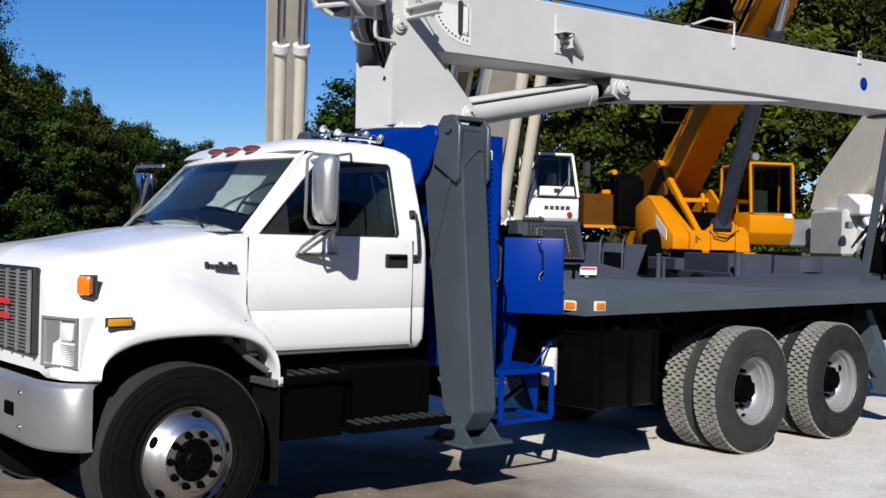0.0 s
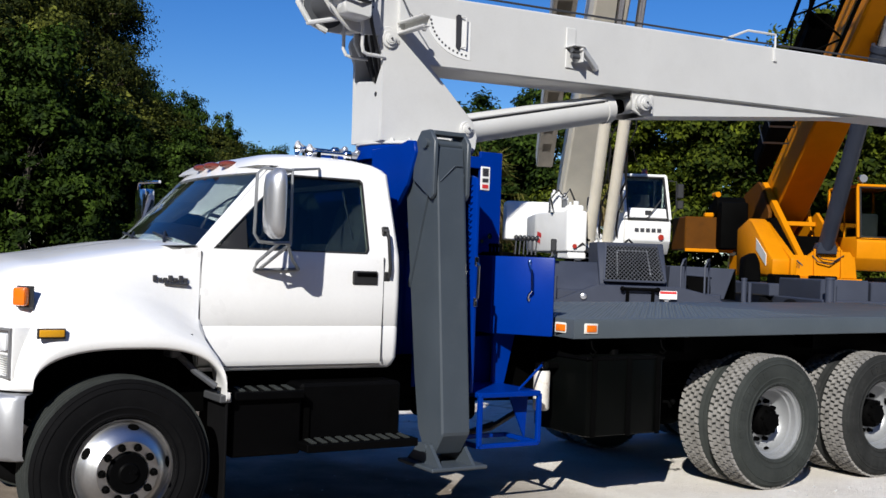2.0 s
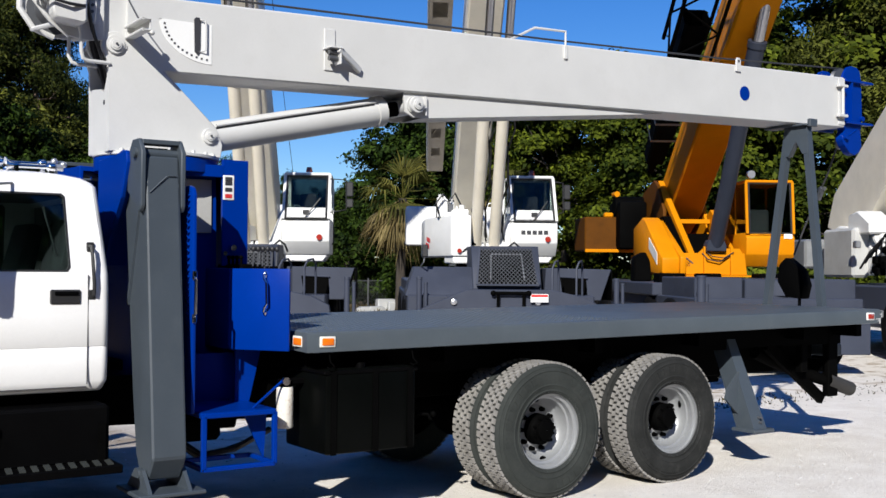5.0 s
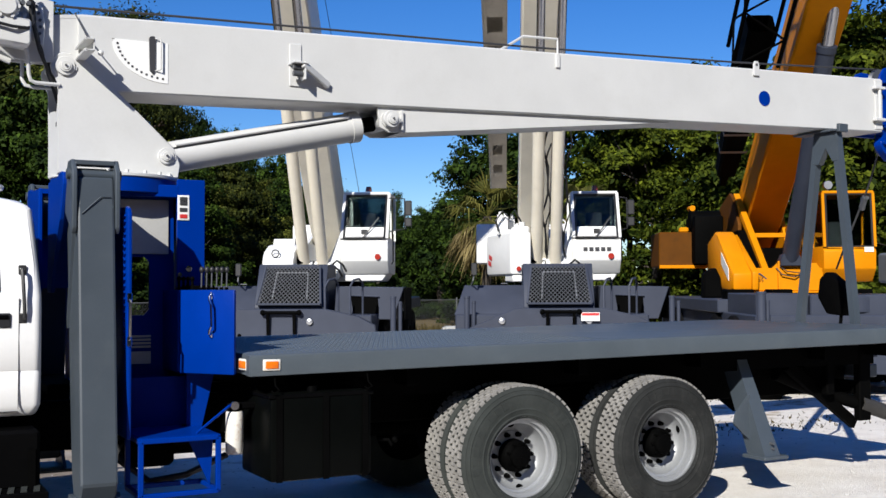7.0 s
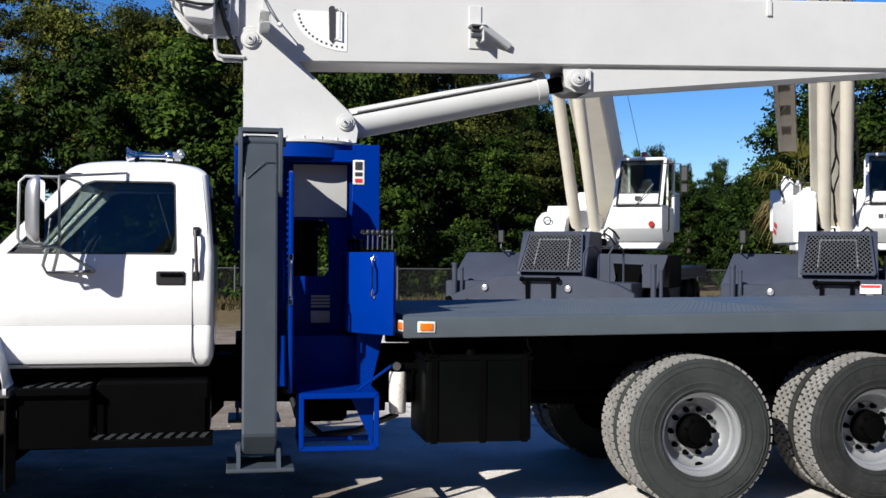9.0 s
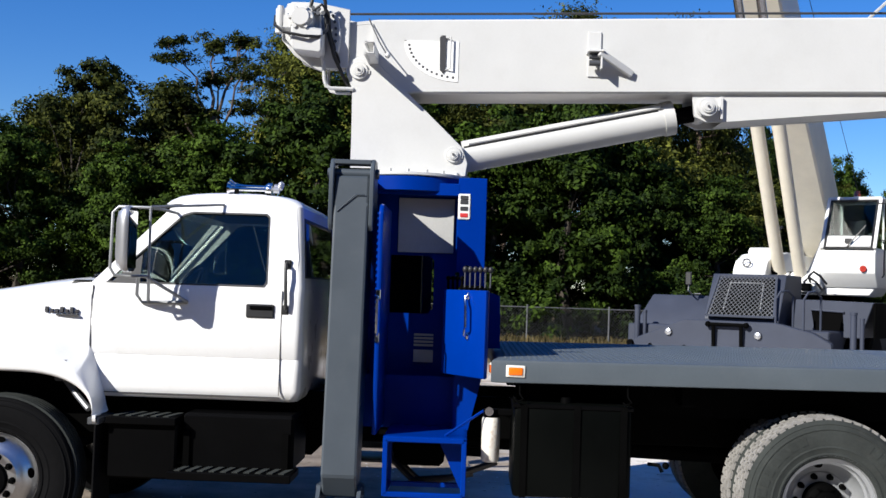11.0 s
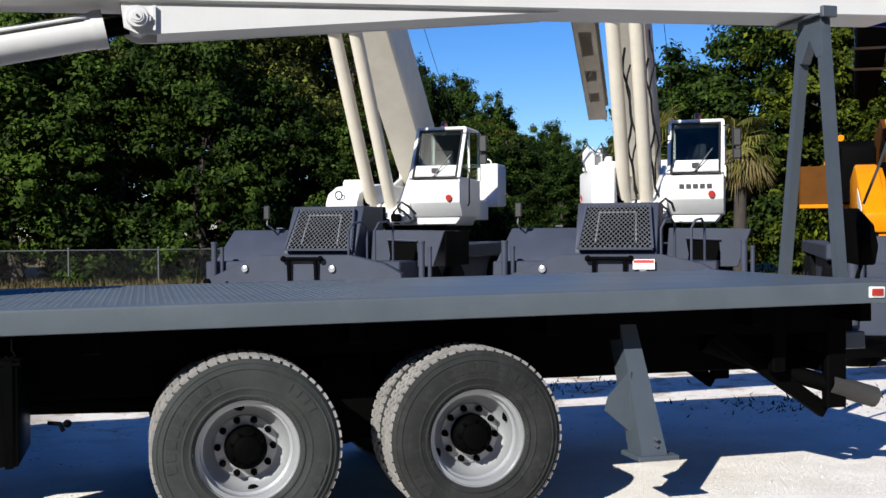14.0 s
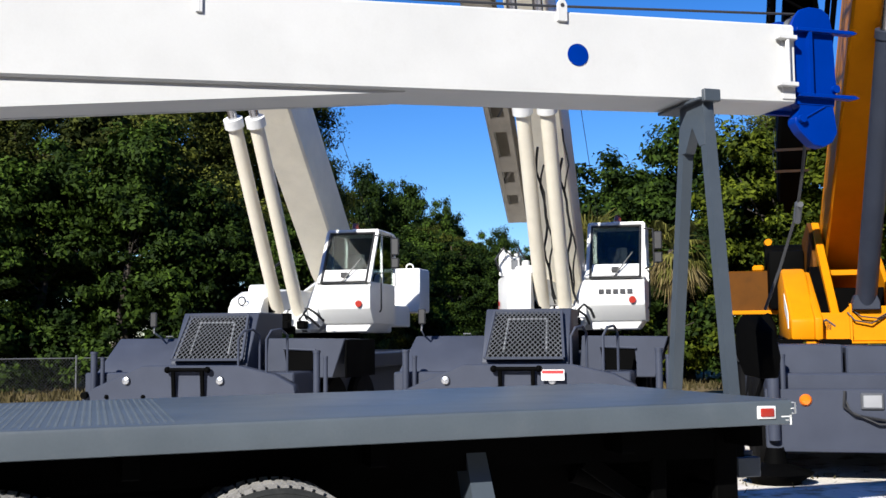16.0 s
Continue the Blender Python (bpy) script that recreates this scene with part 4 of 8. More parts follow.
# steps and boxes below the cab
def slotted_step(x0, x1, y0, y1, z, label):
    st = part("step_tread", Shape().box(x0, x1, y0, y1, z - 0.05, z, 0.006), BLACK, truck, label)
    n = int((x1 - x0) / 0.075)
    for i in range(n):
        x = x0 + 0.04 + i * (x1 - x0 - 0.05) / n
        part("tread_strip", Shape().prism([(x, y0 + 0.03), (x + 0.035, y0 + 0.03), (x + 0.075, y1 - 0.03), (x + 0.04, y1 - 0.03)], "z", z, z + 0.006), RUBBER, st)
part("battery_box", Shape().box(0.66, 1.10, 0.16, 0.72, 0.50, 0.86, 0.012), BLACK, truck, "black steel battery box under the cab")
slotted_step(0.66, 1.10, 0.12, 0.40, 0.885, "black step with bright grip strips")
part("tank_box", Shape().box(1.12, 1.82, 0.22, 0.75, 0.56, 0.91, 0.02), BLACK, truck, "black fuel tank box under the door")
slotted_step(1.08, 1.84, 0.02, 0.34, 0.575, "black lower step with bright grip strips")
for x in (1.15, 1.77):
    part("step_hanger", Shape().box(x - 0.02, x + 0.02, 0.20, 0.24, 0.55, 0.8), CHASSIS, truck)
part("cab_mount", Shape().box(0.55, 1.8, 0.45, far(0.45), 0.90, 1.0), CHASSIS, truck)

# ---- flatbed ----
def rake(x):
    return 0.0092 * (x - 3.02)


DB, DT = 1.181, 1.322
plan = [(3.032, 0.0), (9.245, 0.0), (9.245, 2 * YC), (3.032, 2 * YC), (3.065, 2 * YC - 0.26), (3.065, 0.26)]
dk = Shape()
n = len(plan)
rows = []
for off, base in ((0.03, DB), (0.0, DB + 0.006), (0.0, DT - 0.02), (0.006, DT - 0.006), (0.022, DT)):
    rows.append([(x + (off if x < 5 else -off), y + (off if y < YC else -off) * (0.4 if 0.1 < y < 2.3 else 1.0), base + rake(x)) for x, y in plan])
dk.grid(rows, close=True)
dk.faces(rows[-1], [tuple(range(n))])
dk.faces(rows[0], [tuple(range(n))])
deck = part("flatbed", dk, DECKGREY, truck, "grey painted steel flatbed", 30)
# scraped paint on the deck's rear corner
for x0, x1, z0, z1 in ((9.172, 9.236, 1.281, 1.287), (9.228, 9.238, 1.238, 1.292), (9.200, 9.222, 1.262, 1.266)):
    part("paint_scrape", Shape().box(x0, x1, -0.0015, 0.004, z0, z1), DECAL, deck, "bare pale scrape")
# raised tread lozenges on the deck plate
tv, tf = [], []
for i in range(74):
    for j in range(56):
        x, y = 3.12 + i * 0.038 + 0.005 * (j % 2), 0.10 + j * 0.040
        z = DT + rake(x)
        dx, dy = (0.016, 0.006) if (i + j) % 2 else (0.006, 0.016)
        b = len(tv)
        tv += [(x - dx, y, z - 0.0005), (x, y - dy, z - 0.0005), (x + dx, y, z - 0.0005), (x, y + dy, z - 0.0005), (x, y, z + 0.0035)]
        tf += [(b, b + 1, b + 4), (b + 1, b + 2, b + 4), (b + 2, b + 3, b + 4), (b + 3, b, b + 4)]
tm = bpy.data.meshes.new("tread_plate")
tm.from_pydata(tv, [], tf)
tm.materials.append(DECKGREY)
tp = tagged(new("tread_plate", tm), "raised tread lozenges on the deck plate", kind="stuff")
tp.parent = deck
# marker lamps on the deck edge
def deck_lamp(x, y, yaw, red=False):
    m = new("deck_marker_lamp")
    m.parent = truck
    m.matrix_local = pose(x, y, 1.254 + rake(x), 0, 0.8, yaw)
    m["label"] = "red marker lamp in a white rim" if red else "amber marker lamp in a pale rim"
    part("lamp_rim", Shape().box(-0.058, 0.058, -0.008, 0.01, -0.036, 0.036, 0.006, 2), DECAL if red else RUSTWHITE, m)
    part("lens", Shape().box(-0.043, 0.043, -0.016, 0.0, -0.024, 0.024, 0.006, 2), REDLENS if red else AMBER, m)
deck_lamp(3.18, -0.002, 0)
deck_lamp(3.044, 0.150, -80.5)
deck_lamp(9.075, -0.002, 0, True)
sf0 = Shape()
for x, z, w, h in ((9.235, 1.325, 0.035, 0.005), (9.262, 1.300, 0.010, 0.045), (9.245, 1.296, 0.02, 0.004)):
    sf0.box(x, x + w, -0.0032, 0.004, z, z + h, 0.001)
part("paint_scuff", sf0, DECAL, deck, "scraped white paint at the deck corner")
part("rope_hook", Shape().tube([(9.24, -0.004, 1.30), (9.25, -0.02, 1.30), (9.25, -0.02, 1.36), (9.24, -0.004, 1.36)], 0.006, 6), GALV, truck)
# boom rest
br = new("boom_rest")
br.parent = truck
br["label"] = "grey inverted V boom rest"
for y, yt in ((0.74, 0.915), (1.46, 1.13)):
    lg = Shape()
    vs = []
    for z, cy, cx in ((1.02, y - 0.035 * (1 if y < 1 else -1), 9.335), (3.262, yt, 9.31)):
        vs += [(cx - 0.038, cy - 0.034, z), (cx + 0.038, cy - 0.034, z), (cx + 0.038, cy + 0.034, z), (cx - 0.038, cy + 0.034, z)]
    lg.faces(vs, [(0, 1, 2, 3), (7, 6, 5, 4), (0, 4, 5, 1), (1, 5, 6, 2), (2, 6, 7, 3), (3, 7, 4, 0)])
    part("rest_leg", lg, GREY, br)
    part("rest_foot", Shape().box(9.24, 9.40, y - 0.11, y + 0.11, 1.00, 1.03, 0.004), GREY, br)
part("rest_beam", Shape().box(9.24, 9.40, 0.55, far(0.55), 0.88, 1.00, 0.006), GREY, br)
part("rest_head", Shape().prism([(0.88, 3.262), (0.868, 3.12), (0.872, 2.97), (0.94, 2.97), (1.02, 3.12), (1.11, 2.95), (1.175, 2.95), (1.18, 3.12), (1.17, 3.262)], "x", 9.272, 9.345, 0.004).box(9.23, 9.39, 0.86, 1.40, 3.262, 3.282, 0.004), GREY, br)
part("saddle_tab", Shape().box(9.25, 9.37, 0.82, 0.86, 3.25, 3.33, 0.004), GREY, br)

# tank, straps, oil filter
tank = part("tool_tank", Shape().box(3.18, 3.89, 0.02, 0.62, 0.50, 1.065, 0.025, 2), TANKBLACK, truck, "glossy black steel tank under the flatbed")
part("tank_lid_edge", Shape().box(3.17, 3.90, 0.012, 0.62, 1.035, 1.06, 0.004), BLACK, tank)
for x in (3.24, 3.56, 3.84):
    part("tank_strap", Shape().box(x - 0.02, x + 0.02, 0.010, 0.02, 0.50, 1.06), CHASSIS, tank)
for x in (3.21, 3.86):
    part("tarp_hook", Shape().tube([(x, 0.03, 1.18), (x, 0.01, 1.12), (x + 0.02, -0.01, 1.09), (x - 0.015, -0.01, 1.075), (x - 0.03, 0.0, 1.09)], 0.006, 6), CHASSIS, truck)
part("tank_cap", Shape().cyl((3.50, 0.12, 1.065), (3.50, 0.12, 1.10), 0.035, seg=16), BLACK, tank)
part("drain_cock", Shape().tube([(4.02, 0.2, 0.70), (4.08, 0.16, 0.70), (4.10, 0.15, 0.66)], 0.012, 6).ball((4.12, 0.15, 0.70), 0.022), CHASSIS, truck)
flt = new("oil_filter")
flt.parent = truck
flt["label"] = "white spin-on oil filter with rust stains"
part("canister", Shape().lathe([(0.001, 0.655), (0.05, 0.655), (0.058, 0.668), (0.058, 0.92), (0.052, 0.935), (0.001, 0.935)], (3.05, 0.36, 0), "z", 24), RUSTWHITE, flt)
part("filter_head", Shape().cyl((3.05, 0.36, 0.935), (3.05, 0.36, 0.985), 0.05, seg=16).box(3.05, 3.20, 0.33, 0.39, 0.945, 0.99, 0.01), BLACK, flt)
part("gauge", Shape().cyl((3.035, 0.33, 0.975), (3.035, 0.30, 0.975), 0.028, seg=16), CHROME, flt)

# rear skid leg, tail frame, exhaust
def skid_leg(f):
    lg = new("stabiliser_leg")
    lg.parent = truck
    lg["label"] = "grey slanted rear stabiliser leg"
    sh = Shape()
    vs = []
    for w, cx, cy, z in ((0.055, 7.490, f(0.44), 1.12), (0.084, 7.520, f(0.13), 0.345)):
        vs += [(cx - w, cy - 0.10, z), (cx + w, cy - 0.10, z), (cx + w, cy + 0.10, z), (cx - w, cy + 0.10, z)]
    sh.faces(vs, [(0, 1, 2, 3), (7, 6, 5, 4), (0, 4, 5, 1), (1, 5, 6, 2), (2, 6, 7, 3), (3, 7, 4, 0)])
    part("leg_tube", sh, GREY, lg)
    g = Shape().prism([(7.45, 0.84), (7.30, 0.69), (7.275, 0.60), (7.45, 0.45)], "y", f(0.22) - 0.012, f(0.22) + 0.012)
    part("gusset", g, GREY, lg)
    part("foot_plate", Shape().box(7.395, 7.665, f(0.12) - 0.13, f(0.12) + 0.13, 0.315, 0.345, 0.005), GREY, lg)
    for z in (0.40, 0.44):
        part("bolt", Shape().cyl((7.535, f(0.16) - 0.13, z), (7.535, f(0.16) - 0.08, z), 0.011, seg=8), STEEL, lg)
skid_leg(lambda y: y)
skid_leg(far)
for y in (0.45, far(0.45)):
    for x0, x1, z0 in ((8.58, 8.68, 0.76), (9.0, 9.15, 0.50)):
        part("tail_post", Shape().box(x0, x1, y - 0.04, y + 0.04, z0, 1.22, 0.01), CHASSIS, truck)
part("tail_beam", Shape().box(8.3, 9.2, 0.42, far(0.42), 1.02, 1.2), CHASSIS, truck)
for y in (0.45, far(0.45)):
    part("tail_brace", Shape().beam((8.22, y + 0.09, 1.03), (9.06, y + 0.09, 0.46), 0.06, 0.10), CHASSIS, truck)
part("exhaust_pipe", Shape().tube([(8.2, 0.66, 0.95), (8.6, 0.64, 0.80), (9.0, 0.50, 0.67), (9.06, 0.46, 0.652)], 0.060, 20), CHASSIS, truck, "sooty black exhaust tail pipe")
ax = Vector((0.335, -0.005, -0.100)).normalized()
sx, ux, _ = frame3(ax)
tail = []
for q, r in ((0.0, 0.060), (0.0, 0.072), (0.37, 0.072), (0.372, 0.066), (0.05, 0.066)):
    tail.append([Vector((9.04, 0.455, 0.660)) + ax * q + r * (math.cos(2 * math.pi * k / 24) * sx + math.sin(2 * math.pi * k / 24) * ux) for k in range(24)])
part("exhaust_tip", Shape().grid(tail, close=True), PIPE, truck, "open dull steel pipe end")
part("tow_hitch", Shape().box(9.0, 9.35, YC - 0.15, YC + 0.15, 0.72, 0.9, 0.02).box(9.0, 9.1, 0.45, far(0.45), 0.74, 0.86, 0.01), CHASSIS, truck)

# ---- crane base: blue tower, outriggers, step ----
TX0, TX1 = 2.17, 2.985
tw = Shape()
# side cheeks, back and top band; open towards the near side
tw.box(TX0, TX0 + 0.03, 0.86, far(0.86), 0.80, 2.46, 0.004)
tw.box(2.79, TX1, 0.85, 0.88, 1.75, 2.502, 0.004).box(TX1 - 0.03, TX1, 0.88, far(0.86), 1.15, 2.502, 0.004)
tw.box(TX0, 2.80, 0.85, 0.88, 2.375, 2.46, 0.004)
tw.box(TX0, TX1, 0.88, far(0.86), 2.43, 2.462, 0.004)
tw.box(TX0 + 0.03, 2.60, far(0.88), far(0.86), 0.80, 2.43).box(2.60, TX1 - 0.03, far(0.88), far(0.86), 0.80, 1.5).box(2.60, TX1 - 0.03, far(0.88), far(0.86), 2.1, 2.43)
tw.prism([(2.20, 0.79), (2.88, 0.79), (2.92, 1.15), (2.20, 1.15)], "y", 1.02, 1.06)
tw.box(2.82, 2.85, 0.85, 1.05, 0.95, 1.75)
tower = part("crane_tower", tw, BLUE, truck, "glossy blue crane tower with an open side")
# recessed bulkhead with its opening
part("bulkhead", hole_panel([(2.20, 0.80), (2.82, 0.80), (2.80, 2.43), (2.20, 2.43)], [(2.33, 1.56), (2.60, 1.56), (2.635, 1.60), (2.635, 1.93), (2.60, 1.965), (2.33, 1.965)], lambda p, d: (p[0], 1.0 + d, p[1]), 0.02), BLUE, tower)
part("lower_panel", Shape().box(2.20, 2.86, 0.735, 0.75, 0.80, 1.15, 0.003), BLUE, tower)
# added black block, standing in for shade behind the bulkhead opening
part("inner_dark_block", Shape().box(2.24, 2.54, 1.08, 1.36, 1.2, 2.40, 0.02), CHASSIS, tower, "black block put in for the tower's dark inside")
part("access_panel", Shape().box(2.375, 2.765, 0.982, 0.996, 1.985, 2.365, 0.004), LIGHTPANEL, tower, "pale grey metal panel")
pl = part("data_plate", Shape().box(2.51, 2.645, 0.985, 0.996, 1.225, 1.31), LIGHTPANEL, tower, "small grey data plates")
for i in range(4):
    part("plate_bar", Shape().box(2.51, 2.645, 0.985, 0.996, 1.335 + i * 0.024, 1.350 + i * 0.024), LIGHTPANEL, pl)
sg = part("sign", Shape().box(2.79, 2.872, 0.842, 0.848, 2.218, 2.392, 0.004), DECAL, truck, "white warning sticker with dark marks")
for z in (2.245, 2.29, 2.335, 2.365):
    part("sign_mark", Shape().box(2.805, 2.858, 0.838, 0.842, z - 0.014, z + 0.014, 0.003), INK if z > 2.26 else REDDECAL, sg)
part("gauge", Shape().cyl((2.86, 0.85, 1.88), (2.86, 0.80, 1.88), 0.022, seg=14).cyl((2.80, 0.85, 1.84), (2.80, 0.81, 1.84), 0.016, seg=14), CHROME, truck)
part("door_edge", Shape().prism([(0.165, 0.82), (0.86, 0.82), (0.86, 2.26), (0.24, 2.26), (0.195, 2.245), (0.165, 2.20)], "x", 2.308, 2.338, 0.010, 2), BLUE, truck, "blue door plate swung open")
part("zigzag_chain", Shape().tube([(2.302, 0.225 + (0.016 if k % 2 else -0.016), 2.20 - 0.02 * k) for k in range(42)], 0.007, 5), BLUE, truck, "blue-painted chain hung along the door edge")
part("chrome_handle", Shape().tube([(2.322, 0.163, 1.43), (2.320, 0.135, 1.45), (2.320, 0.128, 1.66), (2.322, 0.163, 1.68)], 0.010, 8), CHROME, truck, "chrome grab handle")
for z in (1.42, 1.69):
    part("handle_foot", Shape().box(2.309, 2.337, 0.151, 0.168, z - 0.03, z + 0.03, 0.004), CHROME, truck)
part("pedestal_ring", Shape().lathe([(0.41, 2.40), (0.43, 2.405), (0.43, 2.50), (0.41, 2.505), (0.30, 2.505)], (2.44, YC, 0), "z", 48), BLUE, truck, "blue slewing ring")
part("deck_plate", Shape().box(1.98, 2.98, 1.08, far(0.42), 1.03, 1.10, 0.01), CHASSIS, truck)
# control box with levers
cb = new("control_box")
cb.parent = truck
cb["label"] = "blue sheet steel control box with levers"
def on_box(k, out=0.0):
    """A point along the door face, from its inner edge (0) to its outer edge (1), out metres in front of it."""
    dx, dy = BX[1] - BX[0], BY[1] - BY[0]
    ln = math.hypot(dx, dy)
    return (BX[0] + k * dx + out * dy / ln, BY[0] + k * dy - out * dx / ln)


BX, BY = (2.728, 2.990), (0.545, 0.180)
shell = [on_box(0.0), on_box(1.0), (3.012, 0.205), (3.012, 1.00), (2.728, 1.00)]
part("box_shell", Shape().prism(shell, "z", 1.185, 1.735, 0.010, 2), BLUE, cb)
part("box_flange", Shape().prism([on_box(-0.035, 0.004), on_box(0.0, 0.004), on_box(0.0, -0.02), on_box(-0.035, -0.02)], "z", 1.20, 1.73, 0.003), BLUE, cb)
hp = [(0.60, 0.0, 1.700), (0.605, 0.030, 1.690), (0.62, 0.034, 1.665), (0.665, 0.045, 1.640), (0.675, 0.045, 1.500), (0.62, 0.034, 1.475), (0.605, 0.030, 1.450), (0.60, 0.0, 1.440)]
part("box_handle", Shape().tube([(*on_box(k, o), z) for k, o, z in hp], 0.009, 8), CHROME, cb, "chrome handle")
for z in (1.695, 1.445):
    part("handle_foot", Shape().ball((*on_box(0.60, 0.006), z), 0.016, 1, 1, 1.6), CHROME, cb)
for i in range(6):
    x, y = 2.855 + 0.033 * i, 0.46 - 0.004 * i
    lv = part("lever", Shape().tube([(x, y + 0.01, 1.73), (x, y, 1.850)], 0.0055, 6), STEEL, cb, "dark steel lever stem")
    part("knob", Shape().ball((x, y, 1.868), 0.017, 1, 1, 1.25), PLASTIC, lv, "black lever knob")
    part("lever_spool", Shape().cyl((x, y + 0.012, 1.725), (x, y + 0.01, 1.752), 0.014, 0.012, seg=10), CHASSIS, lv)
for i in range(4):
    x = 2.745 + 0.03 * i
    part("valve_stem", Shape().tube([(x, 0.62, 1.73), (x, 0.62, 1.80)], 0.010, 6).ball((x, 0.62, 1.81), 0.016), CHASSIS, cb)
part("side_guard", Shape().prism([(3.008, 1.335), (3.11, 1.335), (3.10, 1.70), (3.008, 1.73)], "y", 1.00, 1.012), BLUE, cb)
part("valve_bank", Shape().box(2.82, 2.98, 0.58, 1.0, 1.73, 1.765, 0.008), CHASSIS, cb)
part("box_bracket", Shape().prism([(2.80, 1.18), (2.99, 1.18), (2.90, 0.80), (2.80, 0.80)], "y", 0.62, 0.64).prism([(0.60, 1.18), (1.0, 1.18), (1.0, 0.9)], "x", 2.86, 2.875), BLUE, cb)
# step frame
sf = new("access_step")
sf.parent = truck
sf["label"] = "blue square-tube access step"
zt, zb, x0, x1, yf = 0.80, 0.462, 2.398, 2.885, 0.17
for a, b in (((x0, yf, zt), (x1, yf, zt)), ((x0, yf, zb), (x1, yf, zb)), ((x0, yf, zb), (x0, yf, zt)), ((x1, yf, zb), (x1, yf, zt)), ((x0, yf, zt), (x0, 0.86, zt)), ((x1, yf, zt), (x1, 0.86, zt)), ((x0, 0.55, zb), (x0, yf, zb)), ((x1, 0.55, zb), (x1, yf, zb)), ((x0, 0.55, zb), (x0, 0.55, zt)), ((x0, 0.55, zb), (x1, 0.55, zb))):
    part("tube", Shape().beam(a, b, 0.032, 0.032), BLUE, sf)
part("step_plate", Shape().box(x0, x1, yf, 0.86, zt + 0.002, zt + 0.02), BLUE, sf)
part("gusset", Shape().prism([(2.72, 0.79), (2.89, 0.79), (2.87, 0.47)], "y", 0.30, 0.315), BLUE, sf)
part("diagonal_bar", Shape().beam((2.76, 0.24, 0.82), (3.00, 0.30, 0.98), 0.014, 0.016), BLUE, sf)
part("hydraulic_hose", Shape().tube([(2.35, 0.9, 0.78), (2.40, 0.7, 0.60), (2.55, 0.6, 0.48), (2.80, 0.62, 0.5), (3.1, 0.7, 0.60)], 0.022, 8).tube([(2.42, 1.0, 0.8), (2.46, 0.85, 0.55), (2.62, 0.8, 0.42), (2.95, 0.8, 0.5)], 0.018, 8), HOSE, truck)
part("pump_body", Shape().box(2.40, 2.75, 0.72, 1.1, 0.55, 0.72, 0.03).cyl((2.5, 1.4, 0.62), (3.1, 1.35, 0.62), 0.09), CHASSIS, truck)


def outrigger(f):
    og = new("outrigger")
    og.parent = truck
    og["label"] = "grey steel outrigger leg folded upright on a flat pad"
    X0, X1 = 2.01, 2.245
    side = [(f(0.03), 0.58), (f(0.13), 0.44), (f(0.25), 0.44), (f(0.34), 0.58), (f(0.40), 0.93), (f(0.60), 2.13), (f(0.42), 2.43), (f(0.225), 2.43), (f(0.207), 2.25)]
    part("leg_box", Shape().prism(side, "x", X0 + 0.01, X1 - 0.01, 0.012), GREY, og, "", 3)
    for x in (X0 - 0.025, X1 - 0.005):
        part("leg_cheek", Shape().prism([(f(0.19), 2.12), (f(0.22), 2.08), (f(0.46), 2.22), (f(0.44), 2.46), (f(0.37), 2.54), (f(0.26), 2.54), (f(0.19), 2.46)], "x", x, x + 0.03, 0.006), GREY, og)
    part("pivot_pin", Shape().cyl((X0 - 0.045, f(0.29), 2.45), (X1 + 0.045, f(0.29), 2.45), 0.032, seg=16), GREY, og)
    part("top_crossbar", Shape().box(X0, X1, min(f(0.24), f(0.36)), max(f(0.24), f(0.36)), 2.505, 2.535, 0.004), GREY, og)
    # dark plate put in for the shade between the fork cheeks
    part("fork_web", Shape().box(X0 + 0.02, X1 - 0.02, min(f(0.40), f(0.43)), max(f(0.40), f(0.43)), 2.36, 2.50), CHASSIS, og)
    part("rib", Shape().beam((X0 + 0.03, f(0.197), 2.20), (X1 - 0.09, f(0.203), 2.31), 0.008, 0.008).beam((X1 - 0.09, f(0.203), 2.31), (X1 - 0.03, f(0.203), 2.31), 0.008, 0.008), GREY, og)
    part("ram_cover", Shape().prism([(f(0.24), 2.26), (f(0.485), 1.50), (f(0.505), 1.52), (f(0.27), 2.30)], "x", X0 - 0.006, X0 + 0.012), GREY, og)
    part("foot_pin", Shape().cyl((X0 - 0.03, f(0.19), 0.475), (X1 + 0.03, f(0.19), 0.475), 0.030, seg=14), GREY, og)
    part("pad", Shape().box(1.925, 2.345, min(f(-0.02), f(0.42)), max(f(-0.02), f(0.42)), 0.355, 0.380, 0.006), GREY, og)
    for x in (2.0, 2.25):
        part("pad_gusset", Shape().prism([(f(0.0), 0.380), (f(0.40), 0.380), (f(0.26), 0.505), (f(0.13), 0.505)], "x", x - 0.012, x + 0.012), GREY, og)
    for x in (1.975, 2.215):
        part("arm_plate", Shape().prism([(f(0.86), 1.72), (f(0.70), 1.98), (f(0.50), 2.18), (f(0.40), 2.40), (f(0.42), 2.475), (f(0.50), 2.485), (f(0.62), 2.455), (f(1.0), 2.455), (f(1.0), 1.72)], "x", x - 0.014, x + 0.014, 0.005), BLUE, og, "blue outrigger arm plate")
    part("arm_web", Shape().grid([[(1.985, f(y), z), (2.21, f(y), z)] for y, z in ((0.86, 1.75), (0.71, 2.0), (0.52, 2.2), (0.42, 2.40))]), BLUE, og)
    part("arm_top", Shape().box(1.985, 2.21, min(f(0.5), f(1.0)), max(f(0.5), f(1.0)), 2.42, 2.452), BLUE, og)
    return og


outrigger(lambda y: y)
outrigger(far)

